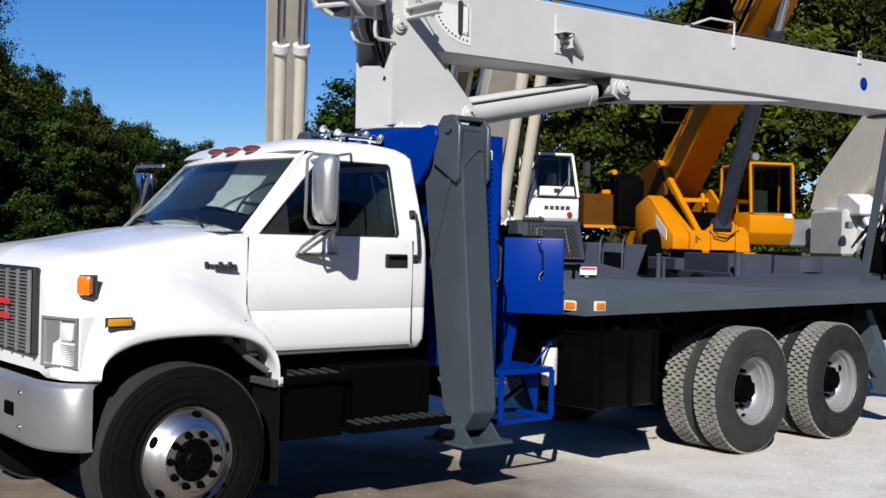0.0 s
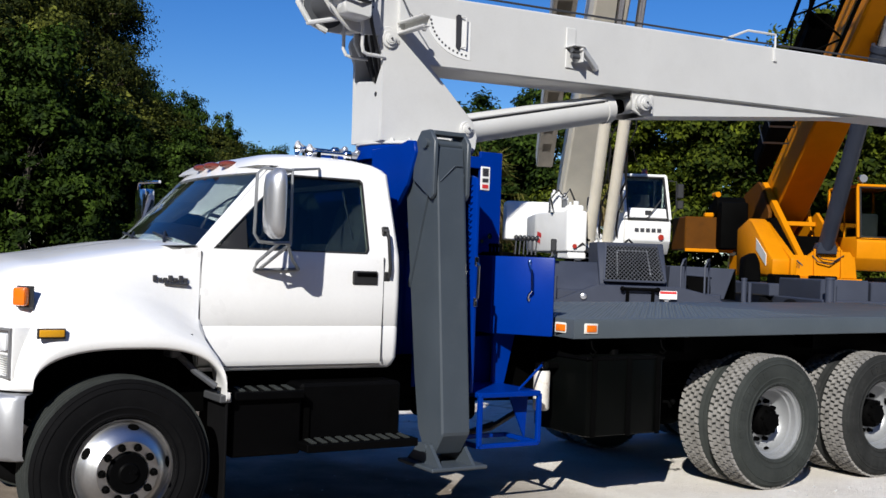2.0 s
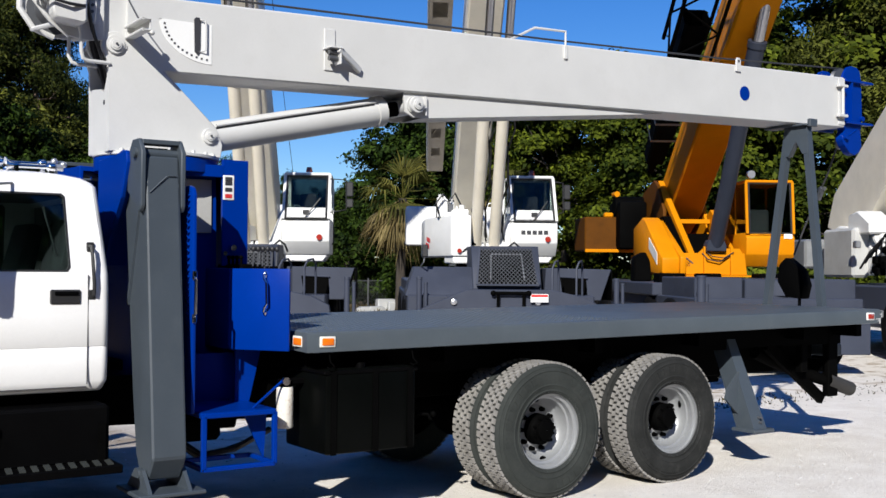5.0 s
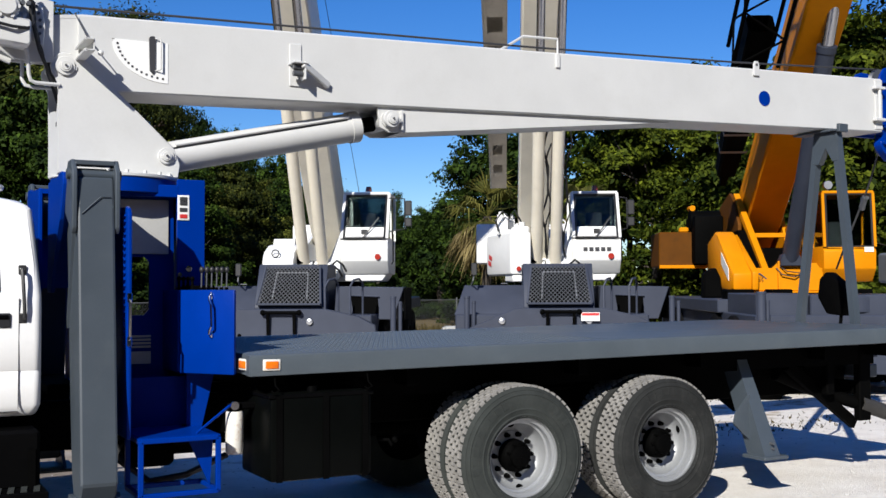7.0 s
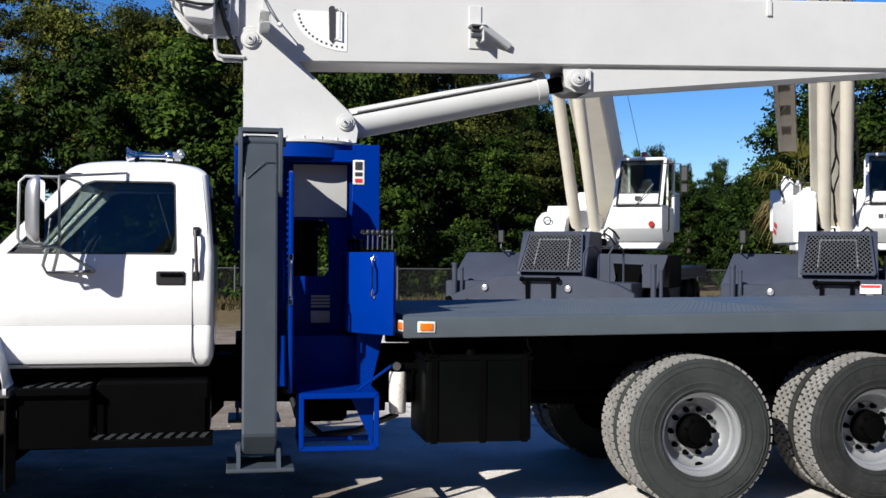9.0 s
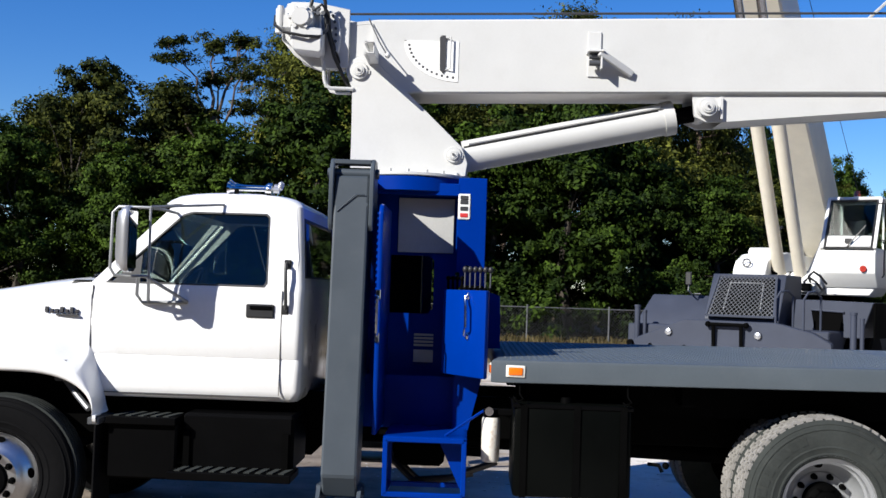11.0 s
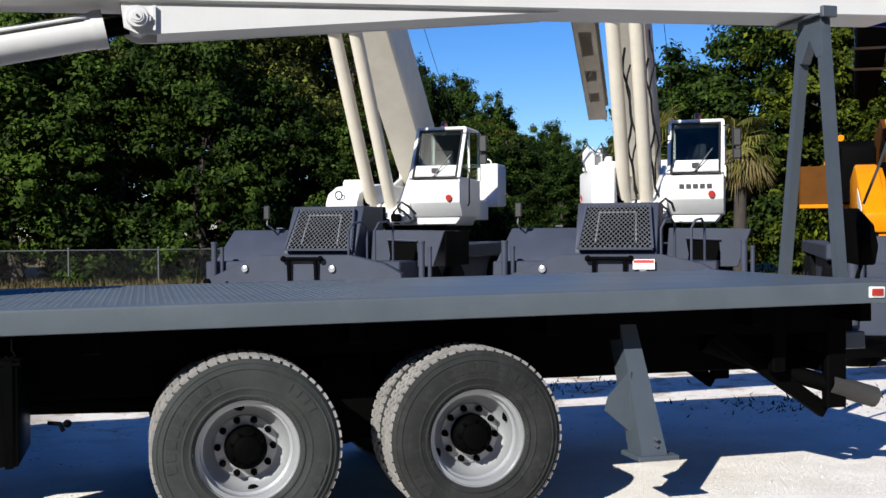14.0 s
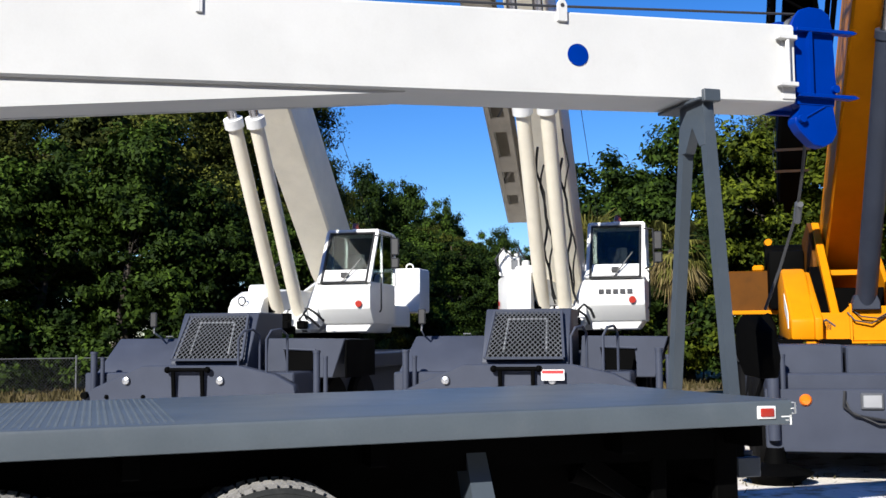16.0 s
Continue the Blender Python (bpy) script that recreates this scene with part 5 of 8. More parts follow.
# ---- mast ----
BN, BF = 1.0, far(1.0)
mast = new("mast")
mast.parent = truck
mast["label"] = "off-white crane mast bolted to the blue ring"
prof = [(2.022, 2.525), (2.832, 2.525), (2.845, 2.62), (2.80, 2.735), (2.385, 3.125), (2.20, 3.30)]
prof += [(2.062 + 0.095 * math.cos(radians(a)), 3.250 + 0.095 * math.sin(radians(a))) for a in (40, 70, 100, 130, 160, 180, 205)] + [(2.022, 3.12)]
for y0, y1 in ((BN - 0.010, BN + 0.022), (BF - 0.022, BF + 0.010)):
    part("mast_plate", Shape().prism(prof, "y", y0, y1, 0.005), BOOM, mast)
part("mast_front", Shape().prism([(BN + 0.022, 2.525), (BF - 0.022, 2.525), (BF - 0.022, 2.985), (BF - 0.09, 2.985), (BN + 0.17, 2.965), (BN + 0.10, 2.93), (BN + 0.022, 3.06)], "x", 2.022, 2.045), BOOM, mast)
part("drain_hole", Shape().cyl((2.020, BN + 0.09, 2.865), (2.0225, BN + 0.09, 2.865), 0.018, seg=14), INK, mast)
# black web gives the mast's open front its shade by colour
part("mast_shade_web", Shape().box(2.30, 2.32, BN + 0.03, BF - 0.03, 2.53, 3.20), CHASSIS, mast, "black inner web painted for the mast's inner shade")
part("mast_back", Shape().box(2.79, 2.815, BN + 0.03, BF - 0.03, 2.53, 2.66), BOOM, mast)
part("mast_flange", Shape().lathe([(0.20, 2.505), (0.435, 2.505), (0.44, 2.51), (0.44, 2.527), (0.43, 2.53), (0.20, 2.53)], (2.44, YC, 0), "z", 48), BOOM, mast)
for i in range(20):
    a = 2 * math.pi * i / 20
    part("flange_bolt", Shape().cyl((2.44 + 0.405 * math.cos(a), YC + 0.405 * math.sin(a), 2.53), (2.44 + 0.405 * math.cos(a), YC + 0.405 * math.sin(a), 2.55), 0.014, seg=6), BOOM, mast)
def boss(x, z, r, parent):
    b = part("pin_boss", Shape().lathe([(0.001, -0.05), (r * 0.45, -0.05), (r * 0.5, -0.045), (r * 0.62, -0.045), (r * 0.65, -0.03), (r * 0.95, -0.03), (r, -0.024), (r, 0.0)], (x, BN, z), "y", 28), BOOM, parent)
    part("grease_nipple", Shape().cyl((x, BN - 0.05, z), (x, BN - 0.062, z), 0.008, seg=6), STEEL, b)
    part("pin_keeper", Shape().box(x + r * 0.5, x + r * 1.25, BN - 0.02, BN - 0.005, z - 0.025, z + 0.005, 0.003), BOOM, b)
boss(2.060, 3.250, 0.064, mast)
boss(2.742, 2.675, 0.056, mast)
for y0, y1, x0 in ((1.06, 1.10, 1.985), (1.12, 1.16, 1.985), (1.19, 1.20, 1.97), (1.27, 1.24, 1.98)):
    part("mast_hose", Shape().tube([(x0 - 0.02, y0, 3.46), (x0 + 0.015, y0 + 0.01, 3.25), (x0 + 0.075, y1, 3.05), (x0 + 0.125, y1, 2.90), (x0 + 0.14, y1, 2.75)], 0.017, 8), HOSE, truck, "black hydraulic hose")

# ---- boom ----


def btop(x):
    return 3.625 + 0.0315 * (x - 2.42)


def bbot(x):
    return 3.102 + 0.0280 * (x - 2.42)


boom = new("boom")
boom.parent = truck
boom["label"] = "off-white telescopic boom lying on its rest"
sh = Shape()
rows = []
for x in (2.15, 10.065):
    zt, zb = btop(x), bbot(x)
    rows.append([(x, BN, zb + 0.012), (x, BN + 0.012, zb), (x, BF - 0.012, zb), (x, BF, zb + 0.012), (x, BF, zt - 0.012), (x, BF - 0.012, zt), (x, BN + 0.012, zt), (x, BN, zt - 0.012)])
sh.grid(rows, close=True)
sh.faces(rows[0], [tuple(range(8))]), sh.faces(rows[1], [tuple(range(8))])
part("boom_section", sh, BOOM, boom, "", 20)
# the foot of the boom and its sloping cover
for y0, y1 in ((BN + 0.032, BN + 0.06), (BF - 0.06, BF - 0.032)):
    part("boom_foot_plate", Shape().prism([(1.985, 3.27), (2.04, 3.17), (2.36, 3.117), (2.36, 3.63), (2.18, 3.625), (1.975, 3.60)], "y", y0, y1, 0.004), BOOM, boom)
part("boom_foot_top", Shape().prism([(1.975, 3.575), (2.0, 3.60), (2.19, 3.625), (2.40, 3.63), (2.40, 3.61), (2.19, 3.60)], "y", BN + 0.03, BF - 0.03), BOOM, boom)
# lifting wedge under the boom
wd = Shape()
for y0, y1 in ((BN + 0.035, BN + 0.06), (BF - 0.06, BF - 0.035)):
    wd.prism([(4.40, bbot(4.4) + 0.02), (4.42, 3.00), (4.50, 2.962), (4.62, 2.968), (7.30, bbot(7.3) - 0.01), (7.35, bbot(7.35) + 0.02), (4.62, bbot(4.62) + 0.02)], "y", y0, y1, 0.003)
wd.faces([(4.62, BN + 0.06, 2.972), (4.62, BF - 0.06, 2.972), (7.3, BF - 0.06, bbot(7.3) - 0.006), (7.3, BN + 0.06, bbot(7.3) - 0.006)], [(0, 1, 2, 3)])
part("lift_wedge", wd, BOOM, boom, "tapered lifting plate below the boom")
part("stiffener", Shape().box(4.595, 4.612, BN + 0.005, BN + 0.036, 2.985, 3.14), BOOM, boom)
boss(4.50, 3.062, 0.068, boom)
# angle scale
sc = Shape()
arc = [(2.37 + 0.0, 3.475), (2.37 + 0.02, 3.475)] + [(2.755 - 0.385 * math.cos(radians(a)), 3.475 - 0.285 * math.sin(radians(a))) for a in range(5, 91, 8)] + [(2.757, 3.19), (2.757, 3.475)]
sc.prism(arc, "y", BN - 0.004, BN)
scale = part("angle_scale", sc, DECAL, boom, "white boom angle scale with a black pendulum")
for i in range(13):
    a = radians(6 + i * 6.6)
    x, z = 2.75 - 0.345 * math.cos(a), 3.47 - 0.250 * math.sin(a)
    part("scale_mark", Shape().box(x - 0.007, x + 0.007, BN - 0.0065, BN - 0.004, z - 0.007, z + 0.007), INK, scale)
part("pendulum", Shape().prism([(2.622, 3.50), (2.635, 3.515), (2.66, 3.515), (2.668, 3.50), (2.668, 3.275), (2.652, 3.245), (2.628, 3.27)], "y", BN - 0.012, BN - 0.004), INK, scale)
part("pendulum_guard", Shape().tube([(2.655, BN, 3.50), (2.70, BN - 0.03, 3.50), (2.70, BN - 0.03, 3.28), (2.655, BN, 3.27)], 0.006, 6), BOOM, scale)
part("scale_bracket", Shape().box(2.188, 2.196, 0.66, BN, 3.302, 3.382, 0.002).box(2.132, 2.190, 0.64, BN, 3.374, 3.383, 0.002).box(2.132, 2.190, 0.64, BN, 3.300, 3.309, 0.002)
     .cyl((2.135, 0.64, 3.378), (2.135, BN, 3.378), 0.011, seg=8).cyl((2.135, 0.64, 3.304), (2.135, BN, 3.304), 0.011, seg=8), BOOM, boom, "open channel bracket standing off the boom side")
part("bracket_wire", Shape().tube([(2.12, BN - 0.012, 3.62), (2.20, BN - 0.05, 3.45), (2.27, BN - 0.15, 3.33)], 0.005, 6), STEEL, boom)
part("bracket_knob", Shape().ball((2.27, BN - 0.14, 3.335), 0.02), BOOM, boom)
# hose bracket, rope guides, dot, end frame
part("hose_bracket", Shape().box(3.66, 3.755, BN - 0.012, BN, 3.25, 3.57, 0.004).box(3.65, 3.765, BN - 0.13, BN, 3.405, 3.417, 0.003).box(3.742, 3.754, BN - 0.12, BN, 3.29, 3.41, 0.003), BOOM, boom)
part("bracket_arm", Shape().beam((3.73, BN - 0.11, 3.405), (3.97, BN - 0.015, 3.275), 0.035, 0.05, 0.006), BOOM, boom)
for z in (3.335, 3.382):
    part("bracket_roller", Shape().cyl((3.665, BN - 0.075, z), (3.738, BN - 0.075, z), 0.021, seg=12), STEEL, boom)
zt = btop(6.05)
part("rope_guide", Shape().tube([(6.068, BN - 0.006, zt - 0.12), (6.068, BN - 0.006, zt + 0.115), (5.75, BN + 0.03, zt + 0.115), (5.72, BF, zt + 0.05)], 0.012, 6).box(6.048, 6.088, BN - 0.016, BN, zt - 0.13, zt - 0.01, 0.003), BOOM, boom)
zt = btop(8.34)
part("lifting_eye", Shape().prism([(8.30, zt - 0.07), (8.37, zt - 0.07), (8.37, zt + 0.04), (8.355, zt + 0.07), (8.315, zt + 0.07), (8.30, zt + 0.04)], "y", BN - 0.018, BN - 0.001, 0.003), BOOM, boom)
part("eye_hole", Shape().cyl((8.335, BN - 0.020, zt + 0.035), (8.335, BN - 0.017, zt + 0.035), 0.014, seg=12), INK, boom)
part("blue_spot", Shape().cyl((8.444, BN - 0.005, 3.535), (8.444, BN + 0.001, 3.535), 0.072, seg=32), BLUE, boom, "round blue plug on the boom side")
ef = Shape().box(9.962, 10.067, BN - 0.010, BN, 3.34, 3.85, 0.003).box(9.912, 10.062, BN - 0.06, BN - 0.012, 3.745, 3.775, 0.004).box(9.912, 10.062, BN - 0.06, BN - 0.012, 3.42, 3.45, 0.004)
ef.tube([(9.992, BN - 0.04, 3.44), (9.992, BN - 0.04, 3.76)], 0.016, 8)
part("end_collar", ef, BOOM, boom)
tip = new("boom_head")
tip.parent = truck
tip["label"] = "bright blue boom head with sheave cheeks"
zt, zb = btop(10.13), bbot(10.13)
prof = [(10.072, zb + 0.0), (10.072, zt + 0.0), (10.102, zt + 0.06), (10.152, zt + 0.12), (10.232, zt + 0.145), (10.332, zt + 0.14), (10.392, zt + 0.10), (10.412, zt + 0.0), (10.432, zb + 0.16), (10.412, zb + 0.0)]
for y0, y1 in ((1.03, 1.055), (far(1.055), far(1.03))):
    part("head_cheek", Shape().prism(prof, "y", y0, y1, 0.004), BLUE, tip)
lobe = [(10.102, zb + 0.03), (10.402, zb + 0.03), (10.417, zb - 0.10), (10.432, zb - 0.18), (10.392, zb - 0.25), (10.312, zb - 0.29), (10.232, zb - 0.275), (10.132, zb - 0.19), (10.092, zb - 0.13), (10.092, zb - 0.09), (10.142, zb - 0.02)]
part("head_lobe", Shape().prism(lobe, "y", 1.035, 1.13, 0.006), BLUE, tip)
part("lobe_rib", Shape().beam((10.112, 1.03, zb - 0.12), (10.332, 1.03, zb + 0.0), 0.012, 0.012), BLUE, tip)
part("head_core", Shape().box(10.072, 10.392, 1.06, far(1.06), zb + 0.03, zt - 0.01, 0.01), BLUE, tip)
for z in (zt - 0.03, zb + 0.06):
    part("head_lug", Shape().prism([(10.092, z - 0.012), (10.552, z - 0.012), (10.592, z), (10.552, z + 0.016), (10.092, z + 0.012)], "y", 0.985, 1.05, 0.003), BLUE, tip)
part("head_rib", Shape().box(10.192, 10.217, 0.99, 1.03, zb + 0.06, zt - 0.03), BLUE, tip)
for x, z in ((10.282, zt + 0.03), (10.332, zb - 0.12)):
    r = 0.12 if z > zb else 0.09
    part("sheave", Shape().lathe([(0.03, 0.0), (r, 0.0), (r - 0.02, 0.03), (r, 0.06), (0.03, 0.06)], (x, YC - 0.03, z), "y", 24), STEEL, tip)
for x, z in ((10.412, zb + 0.12), (10.132, zb - 0.10)):
    part("sheave_pin", Shape().cyl((x, 1.0, z), (x, 1.05, z), 0.028, seg=12), BLUE, tip)

# winch on the boom's heel
wi = new("winch")
wi.parent = truck
wi["label"] = "white hydraulic winch with hoses and tube guard"
wx, wz = 1.745, 3.52
part("drum", Shape().lathe([(0.10, -0.20), (0.17, -0.20), (0.17, -0.17), (0.12, -0.17), (0.12, 0.17), (0.17, 0.17), (0.17, 0.20), (0.10, 0.20)], (wx, YC, wz), "y", 28), STEEL, wi, "dark rope drum")
side = [(1.985, 3.27), (1.985, 3.68), (1.74, 3.725), (1.57, 3.725), (1.475, 3.63), (1.475, 3.53), (1.60, 3.375), (1.73, 3.275), (1.86, 3.255)]
part("side_plate", Shape().prism(side, "y", 0.985, 1.005, 0.004), BOOM, wi)
fars = [(1.985, 3.33), (1.985, 3.70), (1.76, 3.74), (1.62, 3.74), (1.53, 3.64), (1.53, 3.51), (1.62, 3.38), (1.76, 3.33)]
part("side_plate", Shape().prism(fars, "y", 1.41, 1.43, 0.004), BOOM, wi)
part("front_rim", Shape().tube([(1.62, 1.40, 3.74), (1.53, 1.40, 3.64), (1.53, 1.40, 3.51), (1.62, 1.40, 3.38), (1.76, 1.40, 3.33)], 0.022, 8), BOOM, wi)
for p, q in (((1.62, 1.42, 3.375), (1.66, 1.0, 3.34)), ((1.58, 1.42, 3.71), (1.55, 1.0, 3.70)), ((1.90, 1.42, 3.34), (1.90, 1.0, 3.30))):
    part("spacer_bar", Shape().tube([p, q], 0.018, 8), BOOM, wi)
part("motor_block", Shape().prism([(1.60, 3.40), (1.62, 3.345), (1.80, 3.325), (1.82, 3.345), (1.82, 3.50), (1.60, 3.52)], "y", 0.80, 0.985, 0.012), BOOM, wi, "off-white gear housing")
part("motor", Shape().lathe([(0.001, -0.21), (0.06, -0.21), (0.066, -0.19), (0.085, -0.18), (0.09, -0.08), (0.12, -0.07), (0.125, 0.0)], (1.665, 0.985, 3.575), "y", 24), BOOM, wi)
for i in range(6):
    a = 2 * math.pi * i / 6
    part("motor_bolt", Shape().cyl((1.665 + 0.075 * math.cos(a), 0.808, 3.575 + 0.075 * math.sin(a)), (1.665 + 0.075 * math.cos(a), 0.786, 3.575 + 0.075 * math.sin(a)), 0.014, seg=6), BOOM, wi)
part("brake_valve", Shape().cyl((1.515, 0.86, 3.47), (1.515, 0.86, 3.64), 0.032, seg=14).cyl((1.515, 0.86, 3.63), (1.515, 0.86, 3.66), 0.022, seg=10).box(1.53, 1.60, 0.84, 0.985, 3.50, 3.60, 0.008), BOOM, wi)
part("mount_plate", Shape().prism([(1.845, 3.40), (1.915, 3.36), (1.93, 3.50), (1.905, 3.62), (1.85, 3.665), (1.82, 3.64)], "y", 0.955, 0.987, 0.006), BOOM, wi)
for i in range(6):
    part("mount_bolt", Shape().cyl((1.895 - 0.0015 * (i - 2) ** 2 * 2, 0.94, 3.40 + i * 0.045), (1.895 - 0.0015 * (i - 2) ** 2 * 2, 0.956, 3.40 + i * 0.045), 0.011, seg=6), STEEL, wi)
for i in range(5):
    part("hose_fitting", Shape().cyl((1.74 + 0.035 * (i % 3), 0.90, 3.62 + 0.035 * (i // 3)), (1.74 + 0.035 * (i % 3), 0.86, 3.62 + 0.035 * (i // 3)), 0.015, seg=8), STEEL, wi)
part("guard_tube", Shape().tube([(1.79, 0.90, 3.56), (1.775, 0.90, 3.40), (1.815, 0.93, 3.29), (1.825, 0.95, 3.17), (1.838, 0.955, 3.128), (1.87, 0.96, 3.115), (2.025, 0.985, 3.118)], 0.013, 8), BOOM, wi, "white bent tube guard")
part("guard_tube", Shape().tube([(1.815, 1.22, 3.37), (1.815, 1.22, 3.18), (1.838, 1.22, 3.14), (1.88, 1.22, 3.13), (2.05, 1.22, 3.13)], 0.013, 8), BOOM, wi, "white bent tube guard")
part("guard_tube", Shape().tube([(1.52, 0.93, 3.55), (1.535, 0.92, 3.44), (1.62, 0.93, 3.34), (1.74, 0.96, 3.265)], 0.013, 8), BOOM, wi, "white bent tube guard")
part("winch_hose", Shape().tube([(1.475, 0.90, 3.60), (1.485, 0.83, 3.52), (1.56, 0.775, 3.46), (1.70, 0.77, 3.435), (1.80, 0.80, 3.44), (1.84, 0.87, 3.50), (1.84, 0.92, 3.58)], 0.011, 8), HOSE, wi)
part("winch_hose", Shape().tube([(1.72, 0.88, 3.66), (1.735, 0.87, 3.73), (1.785, 0.87, 3.755), (1.82, 0.88, 3.71), (1.83, 0.90, 3.55), (1.89, 0.94, 3.33), (1.97, 1.0, 3.17), (2.03, 1.06, 3.08)], 0.013, 8), HOSE, wi)
part("winch_hose", Shape().tube([(1.75, 0.87, 3.64), (1.80, 0.86, 3.68), (1.845, 0.89, 3.63), (1.86, 0.93, 3.48), (1.93, 1.0, 3.28)], 0.010, 8), HOSE, wi)
# hoist rope above the boom
part("hoist_rope", Shape().tube([(1.70, YC, 3.70), (4.0, YC, 3.765), (6.0, YC, 3.82), (8.3, YC, 3.91), (10.29, YC, 4.02)], 0.009, 6), ROPE, truck, "dark steel hoist rope")

# rope end tied back from the boom head to the hook block behind the deck
part("tie_rope", Shape().tube([(10.33, YC, 3.30), (10.46, 1.50, 2.86), (10.53, 1.66, 2.66), (10.50, 1.85, 2.25), (10.40, 1.92, 1.93)], 0.012, 6), ROPE, truck, "dark rope tied back from the boom head")
part("wedge_socket", Shape().beam((10.505, 1.60, 2.72), (10.545, 1.69, 2.58), 0.05, 0.07, 0.012).cyl((10.49, 1.56, 2.70), (10.57, 1.70, 2.70), 0.022, seg=10), STEEL, truck, "grey wedge socket on the rope")
hb = part("hook_block", Shape().prism([(1.62, 1.42), (1.84, 1.44), (1.96, 1.62), (1.93, 1.82), (1.84, 1.90), (1.64, 1.76), (1.58, 1.58)], "x", 10.14, 10.30, 0.02, 2), CHASSIS, truck, "black hook block")
part("block_strap", Shape().tube([(10.22, 1.70, 1.44), (9.95, 1.50, 1.12), (9.30, 1.25, 0.84)], 0.018, 6), CHASSIS, hb)

# lift cylinder
p0, p1 = Vector((2.765, YC, 2.68)), Vector((4.50, YC, 3.062))
d = (p1 - p0).normalized()
nrm = Vector((-d.z, 0, d.x))
lc = new("lift_cylinder")
lc.parent = truck
lc["label"] = "off-white hydraulic lift cylinder"
part("barrel", Shape().cyl(p0 + d * 0.05, p0 + d * 1.565, 0.115, seg=32).cyl(p0 + d * 1.50, p0 + d * 1.575, 0.124, seg=32), BOOM, lc)
part("barrel_eye", Shape().cyl(p0 + Vector((0, -0.19, 0)), p0 + Vector((0, 0.19, 0)), 0.06, seg=20), BOOM, lc)
part("rod", Shape().cyl(p0 + d * 1.57, p1 - d * 0.06, 0.06, seg=20), CHASSIS, lc, "black rod end")
part("rod_eye", Shape().cyl(p1 + Vector((0, -0.2, 0)), p1 + Vector((0, 0.2, 0)), 0.07, seg=20), BOOM, lc)
off = nrm * 0.075 + Vector((0, -0.105, 0))
part("oil_line", Shape().tube([p0 + d * 0.10 + off, p0 + d * 1.48 + off], 0.012, 8), BOOM, lc)
part("line_shadow_gap", Shape().tube([p0 + d * 0.06 + off * 0.98 - nrm * 0.018, p0 + d * 1.46 + off * 0.98 - nrm * 0.018], 0.007, 6), HOSE, lc)


# ---- cranes in the row behind: local x to the viewer's right, y away, z up ----
ROWANG = -30.9


def crane_base(name, label, o, size=(1.0, 1.0, 1.0)):
    c = thing(name, label, "mobile crane", pose(o[0], o[1], 0, 0, 0, ROWANG), "cranes parked in a row")
    c.scale = size
    return c


def crane_wheel(parent, u, v, r=0.62):
    w = new("carrier_wheel")
    w.parent = parent
    w.matrix_local = pose(u, v, r)
    part("tyre", Shape().lathe([(0.32, 0.0), (0.45, -0.01), (r - 0.05, 0.01), (r, 0.05), (r, 0.34), (r - 0.05, 0.38), (0.32, 0.39)], (0, 0, 0), "x", 32), RUBBERDARK, w)
    part("rim", Shape().lathe([(0.32, 0.0), (0.30, 0.05), (0.20, 0.12), (0.001, 0.10)], (0, 0, 0), "x", 24), CARRIER, w)


def stake(parent, u, v, z0, z1, r=0.045):
    return part("stabiliser_jack", Shape().cyl((u, v, z0), (u, v, z1), r, seg=14).cyl((u, v, z1 - 0.02), (u, v, z1 + 0.015), r * 1.15, seg=14), CARRIER, parent)


def mesh_guard(parent, name, corners, nu, nv, frame_w, mat_bar, mat_back):
    """A slanted radiator guard: frame, expanded metal and the dark core behind it. corners: BL, BR, TR, TL."""
    bl, br, tr, tl = (Vector(c) for c in corners)

    def at(a, b):
        return bl.lerp(br, a).lerp(tl.lerp(tr, a), b)
    nrm = (br - bl).cross(tl - bl).normalized()
    g = part(name, Shape().beam(bl, br, frame_w, frame_w).beam(tl, tr, frame_w, frame_w).beam(bl, tl, frame_w, frame_w).beam(br, tr, frame_w, frame_w), CARRIER, parent)
    bars = Shape()
    for i in range(nu + nv):
        for s in (0, 1):
            a0, b0 = (i / nu, 0.0)
            a1, b1 = a0 - nv / nu, 1.0
            if a1 < 0:
                b1, a1 = a0 / (nv / nu), 0.0
            if a0 > 1:
                b0, a0 = (a0 - 1) / (nv / nu), 1.0
            if b0 >= 1 or b1 <= 0:
                continue
            q0, q1 = (a0, b0), (a1, b1)
            if s:
                q0, q1 = (1 - a0, b0), (1 - a1, b1)
            p, q = at(*q0), at(*q1)
            if (p - q).length > 0.03:
                bars.tube([p, q], 0.006, 4)
    part("expanded_mesh", bars, mat_bar, g)
    core = Shape()
    core.faces([at(0.02, 0.02) - nrm * 0.06, at(0.98, 0.02) - nrm * 0.06, at(0.98, 0.98) - nrm * 0.06, at(0.02, 0.98) - nrm * 0.06], [(0, 1, 2, 3)])
    part("radiator_core", core, mat_back, g)
    inner = Shape()
    for a in (0.22, 0.78):
        inner.tube([at(a, 0.15) - nrm * 0.03, at(a, 0.85) - nrm * 0.03], 0.012, 6)
    inner.tube([at(0.22, 0.85) - nrm * 0.03, at(0.78, 0.85) - nrm * 0.03], 0.012, 6)
    part("core_frame", inner, GALV, g)
    return g


